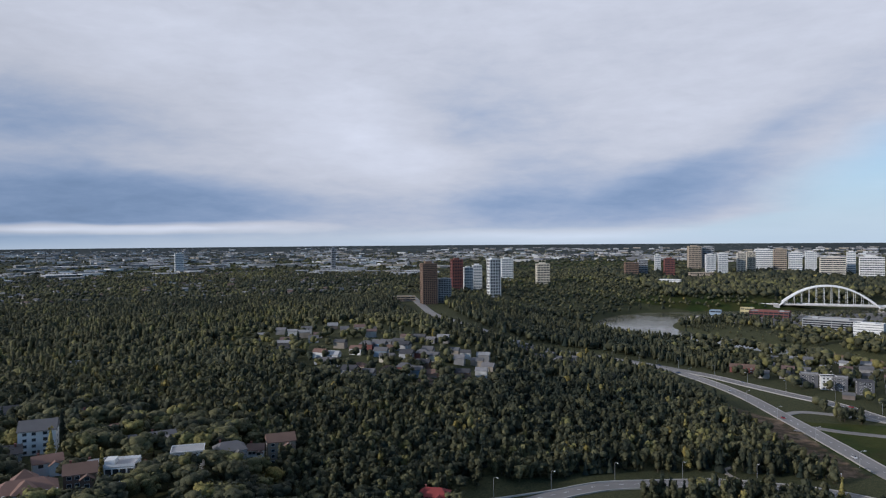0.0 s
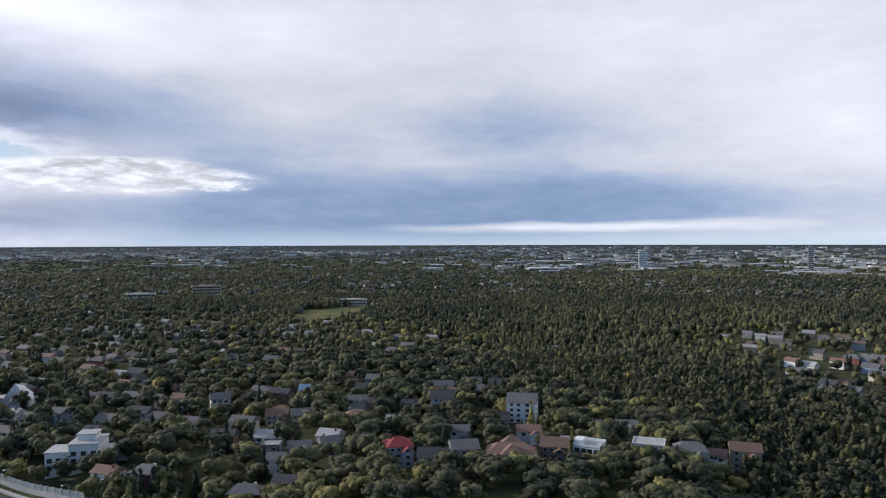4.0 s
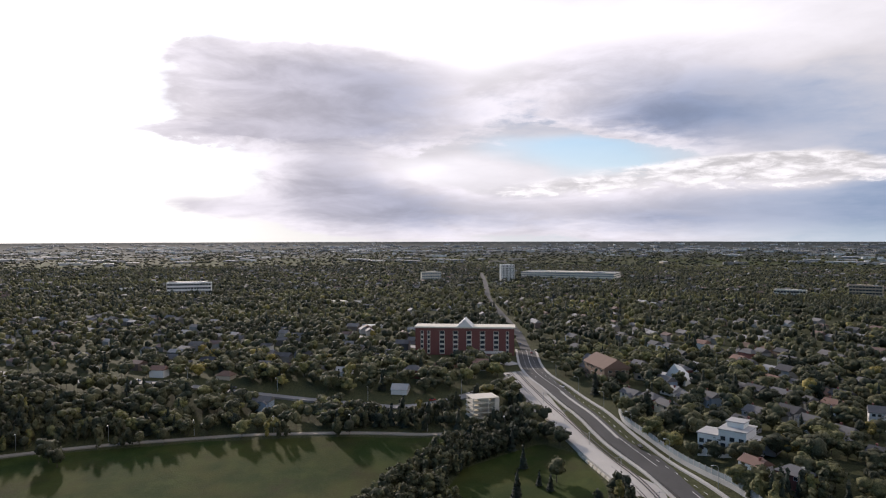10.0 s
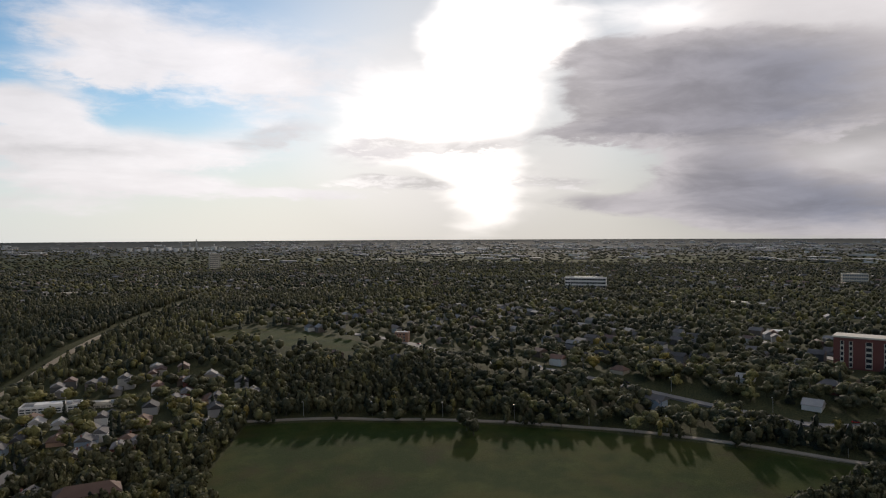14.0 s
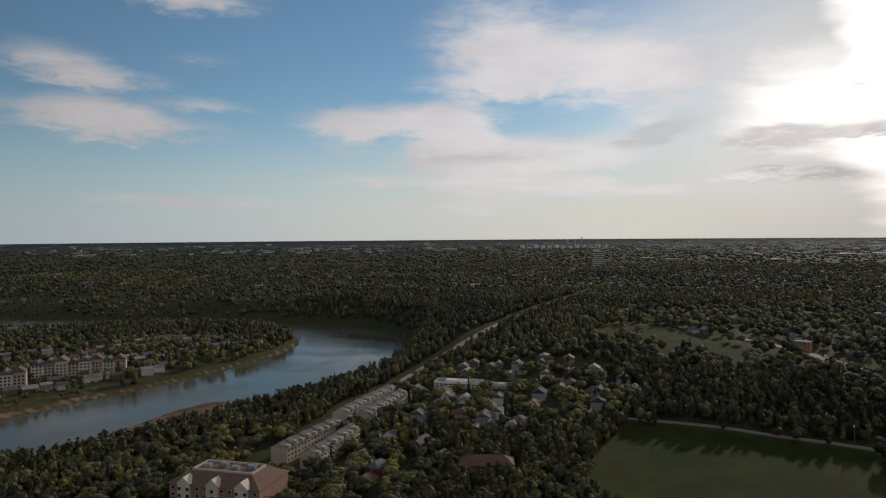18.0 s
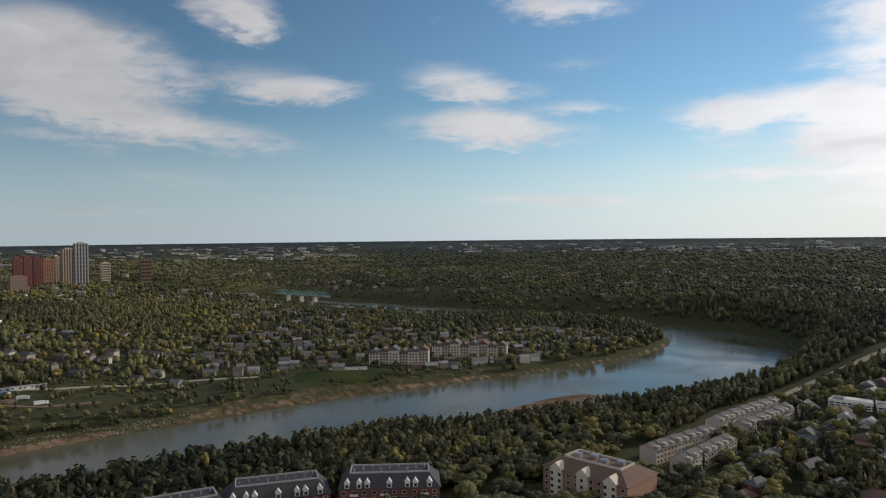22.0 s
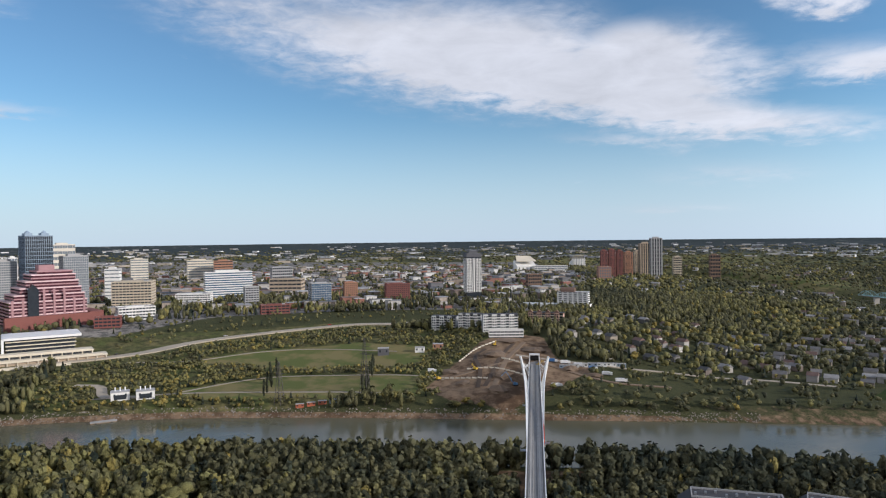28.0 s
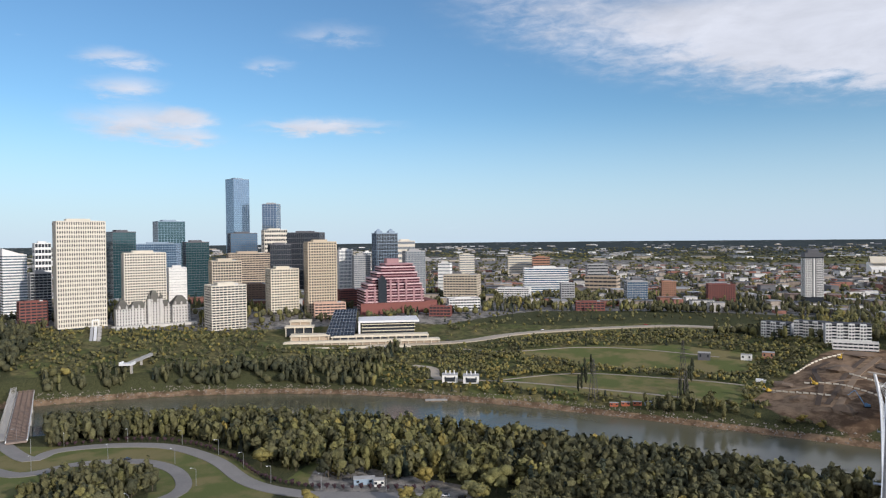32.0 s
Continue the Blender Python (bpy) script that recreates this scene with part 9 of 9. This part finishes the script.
def lattice_tower(x, y, h, w, label):
    t = thing("transmission_tower", x, y, 0.4, label, "pylon", "transmission towers")
    dk = surface("dark_lattice_steel", (0.10, 0.09, 0.08), 0.7, 0.2, 0.4)
    for sx in (-1, 1):
        for sy in (-1, 1):
            part("leg", Shape().tube((sx * w, sy * w, -1), (sx * 0.5, sy * 0.5, h), 0.28, 0.16, 4), dk, t)
    for k in range(9):
        z0, z1 = h * k / 9, h * (k + 1) / 9
        f0, f1 = w * (1 - k / 9) + 0.5 * k / 9, w * (1 - (k + 1) / 9) + 0.5 * (k + 1) / 9
        s = Shape()
        for (ax, ay), (bx, by) in (((-1, -1), (1, -1)), ((1, -1), (1, 1)), ((1, 1), (-1, 1)), ((-1, 1), (-1, -1))):
            s.tube((ax * f0, ay * f0, z0), (bx * f1, by * f1, z1), 0.12, None, 3)
        part("brace", s, dk, t)
    for z0 in (h * 0.72, h * 0.86):
        part("cross_arm", Shape().tube((-5, 0, z0), (5, 0, z0), 0.2, None, 4), dk, t)


lattice_tower(470, -395, 50, 3.6, "dark lattice transmission tower among poplars")
lattice_tower(515, -337, 36, 3.2, "shorter dark lattice tower among poplars")


def cabin(name, label, x, y, rot, w, d, h, mat, category, group="", up=0.0):
    t = thing(name, x, y, rot, label, category, group)
    part("body", Shape().box(-w / 2, -d / 2, up - 0.6, w / 2, d / 2, up + h), mat, t)
    part("roof", Shape().box(-w / 2 - 0.2, -d / 2 - 0.2, up + h, w / 2 + 0.2, d / 2 + 0.2, up + h + 0.25), ROOF["pale"], t)
    for c in (-0.3, 0.3):
        part("window", Shape().box(w * c - 0.8, -d / 2 - 0.06, up + h * 0.4, w * c + 0.8, -d / 2 + 0.02, up + h * 0.8), GLASS["dark"], t)
    BLOCKS.append((x, y, rot, w / 2 + 2, d / 2 + 2))
    return t


for k, (x, y) in enumerate([(623, -246), (609, -262)]):
    t = cabin("pump_house", "white concrete pump house with rooftop stacks", x, y, radians(248), 15, 12, 6.5, WALL["white"], "building", "pump houses")
    for c in (-4, 0, 4):
        part("stack", Shape().tube((c, 1, 6.5), (c, 1, 10), 0.6, 0.5, 8), STEEL, t)
    # dark glass panel on the wall stands in for shade inside an open bay
    part("open_bay", Shape().box(-5, -6.3, 0.5, 5, -5.9, 4.5), GLASS["dark"], t)
for k in range(7):
    x, y = at(213.6 - k * 0.75, 672 + k * 4)
    cabin("site_trailer", "pale site trailer at the bridge works", x, y, radians(212), 9, 3, 3, WALL["white" if k % 3 else "blue"], "trailer", "site trailers")
for k in range(4):
    x, y = at(235.2 - k * 0.9, 606)
    cabin("container", "red-brown shipping container by the river path", x, y, radians(236), 7, 2.6, 2.7, surface("rust_red_steel", (0.34, 0.10, 0.05), 0.6, 0.2, 0.3) if k != 3 else WALL["blue"], "container", "containers")
cabin("park_house", "white house with an orange gable in the park", *at(225.4, 760), radians(220), 10, 7, 5, WALL["white"], "house")
cabin("pavilion", "orange-roofed timber pavilion in the park", *at(223.9, 765), radians(220), 11, 8, 6, WALL["orange"], "pavilion")
cabin("park_stage", "dark curved stage shelter in the park", *at(228.4, 756), radians(228), 12, 8, 7, WALL["dark"], "shelter")
cabin("boathouse", "long low dock on the river shore", *at(249.6, 640), radians(250), 20, 6, 2, WOOD, "dock")
cabin("kiosk", "small blue-roofed kiosk by the car park", *at(255.6, 400), radians(256), 12, 5, 3.4, WALL["blue"], "kiosk")
cabin("kiosk", "white tent by the car park", *at(254.4, 396), radians(256), 6, 5, 3.4, WALL["white"], "kiosk")
cabin("shelter", "white park shelter by the river woods", *at(256.3, 470), radians(256), 14, 4, 3, WALL["white"], "shelter")
cabin("lawn_shed", "low white shed on the river lawn", *at(186.8, 742), radians(186), 40, 3, 2.2, WALL["white"], "shed")


LORRIES = [(214.5, 690), (213.5, 687), (212.4, 679), (211.3, 671), (210.2, 659), (209.1, 644), (224.4, 677), (214.2, 619)]


def lorry(x, y, rot, colour, long):
    """A parked lorry: cab, load box, wheels."""
    t = thing("lorry", x, y, rot, f"parked lorry with a {colour} load box at the bridge works", "lorry", "site lorries")
    part("load_box", Shape().box(-long / 2, -1.25, 1.1, long / 2 - 2.6, 1.25, 3.7), surface(colour + "_paint", {"white": (0.75, 0.75, 0.75), "blue": (0.06, 0.16, 0.36)}[colour], 0.4, 0.1, 0.4), t)
    cab = part("cab", Shape().box(long / 2 - 2.3, -1.2, 0.7, long / 2, 1.2, 3.0), WALL["white"], t, "white driver's cab")
    part("windscreen", Shape().box(long / 2 - 0.02, -1.05, 1.8, long / 2 + 0.05, 1.05, 2.8), GLASS["dark"], cab)
    part("chassis", Shape().box(-long / 2, -0.5, 0.6, long / 2, 0.5, 1.1), WALL["dark"], t)
    for cx in (-long / 2 + 1.2, long / 2 - 3.4, long / 2 - 1.2):
        for sy in (-1, 1):
            part("wheel", Shape().tube((cx, sy * 0.85, 0.5), (cx, sy * 1.2, 0.5), 0.5, None, 10), WALL["dark"], t)
    BLOCKS.append((x, y, rot, long / 2 + 2, 4))


for k, (a, R) in enumerate(LORRIES):
    lorry(*at(a, R), radians(a + (8 if k % 2 else -6)), "blue" if k in (0, 3) else "white", 8.5 + k % 3)


def excavator(x, y, rot, colour, boom):
    t = thing("excavator", x, y, rot, f"{colour} tracked machine at the bridge works", "excavator", "site machines")
    pm = surface(colour + "_machine_paint", {"yellow": (0.55, 0.36, 0.04), "blue": (0.10, 0.22, 0.38)}[colour], 0.5, 0.2, 0.3)
    for sy in (-1.4, 1.4):
        part("track", Shape().box(-2.2, sy - 0.4, -0.2, 2.2, sy + 0.4, 0.9), TYRE, t)
    part("cab", Shape().box(-1.8, -1.4, 0.9, 1.8, 1.4, 2.4).box(0.2, 0.2, 2.4, 1.6, 1.3, 3.5), pm, t)
    part("boom", Shape().tube((1.6, 0, 1.8), (1.6 + boom * 0.5, 0, 1.8 + boom * 0.8), 0.35, 0.25, 5).tube((1.6 + boom * 0.5, 0, 1.8 + boom * 0.8), (1.6 + boom * 0.85, 0, 1.8 + boom * 0.5), 0.25, 0.2, 5), pm, t)


excavator(377, -490, 1.0, "blue", 14)
for k, (x, y) in enumerate([(432, -500), (450, -468), (470, -575), (392, -545)]):
    excavator(x, y, k * 1.3, "yellow", 5)
BAR = Shape().add([(-1.8, -0.3, 0), (1.8, -0.3, 0), (1.8, 0.3, 0), (-1.8, 0.3, 0), (-1.8, -0.12, 1.0), (1.8, -0.12, 1.0), (1.8, 0.12, 1.0), (-1.8, 0.12, 1.0)], [(0, 3, 2, 1), (4, 5, 6, 7), (0, 1, 5, 4), (1, 2, 6, 5), (2, 3, 7, 6), (3, 0, 4, 7)]).mesh("road_barrier", WALL["cream"])
for line in ([(455, -470), (430, -478), (405, -488)], [(440, -500), (415, -512), (385, -516)], [(430, -540), (405, -540), (380, -528)], [(470, -520), (480, -555), (478, -590)], [(-300, 100), (-330, 97), (-370, 93)]):
    for px, py, b in along(line, 5.5):
        o = new("road_barrier", BAR)
        o.matrix_world = Matrix.Translation((px, py, float(height(px, py)[0]))) @ Matrix.Rotation(b, 4, "Z") @ Matrix.Diagonal((1.2, 1.8, 1.3, 1))
        tagged(o, "pale concrete barrier on bare earth", "barrier", "site barriers")


def heap(x, y, w, h, seed):
    """A heap of dug earth."""
    v, f = ico(5, 12)
    rg = np.random.default_rng(seed)
    v = v * (1 + rg.uniform(-0.18, 0.18, (len(v), 1))) * (w, w * rg.uniform(0.6, 1.2), h)
    ob = new("earth_mound", tri_mesh("earth_mound", v, f, None, [SOIL]))
    ob.location = (x, y, float(height(x, y)[0]) - 0.2)
    tagged(ob, "brown mound of dug earth at the works", "earth mound", "earth mounds")


SOIL = surface("dug_earth", (0.16, 0.115, 0.08), 0.95, 0.4, 0.15, 1.0)
for k, (x, y) in enumerate([(420, -470), (400, -500), (445, -545), (470, -600), (365, -560), (380, -470), (455, -490), (430, -590), (360, -500), (340, -560)]):
    heap(x, y, 7 + k % 4 * 2.5, 2.5 + k % 3 * 1.4, k)


# refinery on the far plain
for k, (a, h) in enumerate([(137.9, 62), (139.0, 50), (138.4, 40), (136.6, 34), (140.2, 30)]):
    x, y = at(a, 4120)
    t = thing("refinery_stack", x, y, 0, "slender refinery stack on the far plain", "chimney", "refinery stacks")
    part("shaft", Shape().tube((0, 0, -3), (0, 0, h), 4.5, 3.2, 10), WALL["grey"], t)
    part("cap", Shape().tube((0, 0, h), (0, 0, h + 2), 3.6, 3.6, 10), WALL["white"], t)
for k in range(14):
    x, y = at(135.5 + k * 0.55, 4060 + (k * 53) % 120)
    t = thing("storage_tank", x, y, 0, "white storage tank at the far refinery", "tank", "storage tanks")
    part("shell", Shape().tube((0, 0, -4), (0, 0, 12 + k % 3 * 4), 14, None, 14), WALL["white"], t)


def riprap():
    """Rocks strewn on the city shore."""
    p = RIVER_LINE
    sel = p[(p[:, 0] > 150) & (p[:, 1] < 150)]
    V, F = ico(2, 5)
    n = 2600
    i = RNG.integers(0, len(sel) - 1, n)
    u = RNG.random(n)
    c = sel[i] * (1 - u[:, None]) + sel[i + 1] * u[:, None]
    tn = sel[i + 1, :2] - sel[i, :2]
    tn /= np.linalg.norm(tn, axis=1, keepdims=True)
    nor = np.stack([-tn[:, 1], tn[:, 0]], 1)
    out = np.where(((nor * c[:, :2]).sum(1) > 0)[:, None], nor, -nor)
    q = c[:, :2] + out * (c[:, 2] + RNG.uniform(-1, 11, n))[:, None]
    s = RNG.uniform(0.25, 1.0, n)
    co = (V[None] * (s[:, None, None] * RNG.uniform(0.6, 1.3, (n, len(V), 1))) + np.stack([q[:, 0], q[:, 1], height(q[:, 0], q[:, 1])], 1)[:, None]).reshape(-1, 3)
    me = tri_mesh("riprap", co, (F[None] + (np.arange(n) * len(V))[:, None, None]).reshape(-1, 3), None, [ROCK])
    tagged(new("riprap", me), "pale broken rock along the river shore", "rocks", kind="stuff")


riprap()


# ---- single trees that stand clear of the woods ----
def tree_model(kind, rng, tint, label):
    t = thing("tree", 0, 0, 0, label, "tree", "garden trees", z=-80.0)
    v, f, k, flat = crown(rng, kind, 7, 110, False, (4, 6))
    me = tri_mesh("crown", v, f, np.full(len(v), tint), [LEAF], None, flat)
    ob = part("crown", me, None, t)
    s = Shape().tube((0, 0, -0.06), (0.01, 0, 0.32), 0.022, 0.014, 6).tube((0.01, 0, 0.32), (0, 0.01, 0.7), 0.014, 0.005, 5)
    for i in range(4):
        a = i * 1.7 + rng.uniform(0, 1)
        s.tube((0.005, 0, 0.25 + 0.08 * i), (0.2 * math.cos(a), 0.2 * math.sin(a), 0.48 + 0.08 * i), 0.008, 0.003, 4)
    part("trunk", s, BARK, t)
    return t


TREES = []
for i in range(10):
    kind = ("broad", "broad", "tall", "spruce", "broad")[i % 5]
    tint = (0.30, 0.5, 0.35, 0.05, 0.42, 0.7, 0.28, 0.08, 0.85, 0.2)[i]
    lab = {"broad": "round-crowned leafy garden tree", "tall": "tall slender poplar with a dense crown", "spruce": "dark conical spruce among houses"}[kind]
    if tint > 0.8:
        lab = "round-crowned tree turning autumn yellow"
    TREES.append((kind, tree_model(kind, RNG, tint, lab)))
def lone_tree(x, y, s, i):
    t = copy_thing(TREES[i][1], Matrix.Identity(4))
    t.matrix_basis = Matrix.Translation((x, y, float(height(x, y)[0]))) @ Matrix.Diagonal((s * 1.15, s * 1.15, s, 1))


lone_tree(-397, -198, 14, 0)
lone_tree(-390, -190, 11, 6)
lone_tree(-522, 70, 13, 5)
lone_tree(-330, 70, 9, 3)
lone_tree(-338, 66, 8, 3)
first = [True] * len(TREES)
tr = random.Random(5)
zones = ((15, 88, 300, 520), (90, 137, 430, 560), (155, 200, 350, 470), (-30, -5, 400, 640), (225, 280, 400, 520))
cand = []
for i in range(2400):
    a0, a1, r0, r1 = zones[i % 5]
    cand.append(at(tr.uniform(a0, a1), tr.uniform(r0, r1)))
cx, cy = np.array(cand).T
ok = free_of(cx, cy, 1.0) & (river_dist(cx, cy) > 12) & (cover(cx, cy)[1] < 0.4) & (inside(cx, cy, FIELD) < -2) & (woods(cx, cy) > 0.2)
for x, y in list(zip(cx[ok], cy[ok]))[:290]:
    x, y = float(x), float(y)
    i = tr.randrange(len(TREES))
    kind, t = TREES[i]
    s = tr.uniform(9, 14.5) * (1.2 if kind != "broad" else 1.0)
    m = Matrix.Translation((x, y, float(height(x, y)[0]))) @ Matrix.Rotation(tr.uniform(0, 6.28), 4, "Z")
    if first[i]:
        first[i] = False
        t.scale = (s, s, s)
        t.matrix_world = m @ Matrix.Diagonal((s, s, s, 1))
    else:
        c = copy_thing(t, m)
        c.matrix_basis = m @ Matrix.Diagonal((s, s, s, 1))


# rows of slender poplars across the park
POPLAR = tree_model("tall", RNG, 0.16, "slender brown-green poplar in a park row")
POPLAR.name = "poplar"
tagged(POPLAR, "slender brown-green poplar in a park row", "tree", "park poplars")
lead = True
for (x0, y0), (x1, y1) in (((530, -334), (606, -392)), ((466, -388), (540, -466))):
    for k in range(11):
        u = k / 10
        x, y = x0 + (x1 - x0) * u + tr.uniform(-4, 4), y0 + (y1 - y0) * u + tr.uniform(-4, 4)
        s = tr.uniform(11, 17)
        m = Matrix.Translation((x, y, float(height(x, y)[0]))) @ Matrix.Rotation(tr.uniform(0, 6.28), 4, "Z") @ Matrix.Diagonal((s * 0.5, s * 0.5, s, 1))
        if lead:
            POPLAR.matrix_world = m
            lead = False
        else:
            c = copy_thing(POPLAR, Matrix.Translation((x, y, 0)))
            c.matrix_basis = m

def plum_shrub():
    t = thing("plum_shrub", 0, 0, 0, "dark purple-leaved shrub beside the ramp", "shrub", "purple shrubs", z=-80.0)
    v, f, _, flat = crown(RNG, "broad", 4, 30, False, (3, 4))
    me = tri_mesh("crown", v, f, None, [surface("purple_leaves", (0.05, 0.026, 0.032), 0.8, 0.5, 0.4, 1.2, per="island")], None, flat)
    part("crown", me, None, t)
    part("stem", Shape().tube((0, 0, -0.1), (0, 0, 0.5), 0.03, 0.015, 5), BARK, t)
    return t


PLUM = plum_shrub()
side_line, side_nor, _ = ribbon(LOOP_B[2:], 1, 0, 9.5, 5.0)
for k, (x, y) in enumerate(side_line):
    sc = 3.6 + tr.uniform(-0.6, 0.9)
    m = Matrix.Translation((x, y, float(height(x, y)[0]))) @ Matrix.Rotation(k * 2.1, 4, "Z") @ Matrix.Diagonal((sc * 1.1, sc * 1.1, sc, 1))
    if k == 0:
        PLUM.matrix_world = m
    else:
        copy_thing(PLUM, Matrix.Translation((x, y, 0))).matrix_basis = m

# ---- woods (after all that keeps ground free) ----
HEDGE = [(-371, 10), (-397, 24), (-412, 35), (-423, 49), (-429, 77), (-409, 75), (-399, 56), (-382, 48), (-354, 37)]
grow("hedge", "dense shrubs and young trees beside the road bank", 300, 440, 11, (3, 34, True, (3, 4)), 7.0, only=[HEDGE])
grow("bank_shrubs", "low shrubs and saplings on the open bank and in the park", 560, 1000, 24, (2, 6, False, (3, 4)), 6.0, only=[PARK, HILLSIDE])
grow("woods_near", "close wood of slender poplars turning yellow", 258, 400, 22, (4, 50, True, (3, 4)), 12.0, deep=True)
grow("grove_near", "loose groves and garden trees", 258, 400, 62, (8, 100, True, (3, 5)), 14.0, deep=False)
grow("woods_slope", "close wood of poplars and spruces on the valley side", 400, 620, 25, (2, 14, True, (3, 4)), 12.0, deep=True)
grow("grove_slope", "garden trees and loose groves on the valley side", 400, 620, 62, (6, 34, True, (3, 5)), 14.5, deep=False)
grow("woods_middle", "close wood of poplars and spruces", 620, 1300, 50, (1, 4, False, (3, 4)), 12.0, deep=True)
grow("grove_middle", "round-crowned street and garden trees", 620, 1300, 92, (2, 4, False, (3, 4)), 14.0, deep=False)
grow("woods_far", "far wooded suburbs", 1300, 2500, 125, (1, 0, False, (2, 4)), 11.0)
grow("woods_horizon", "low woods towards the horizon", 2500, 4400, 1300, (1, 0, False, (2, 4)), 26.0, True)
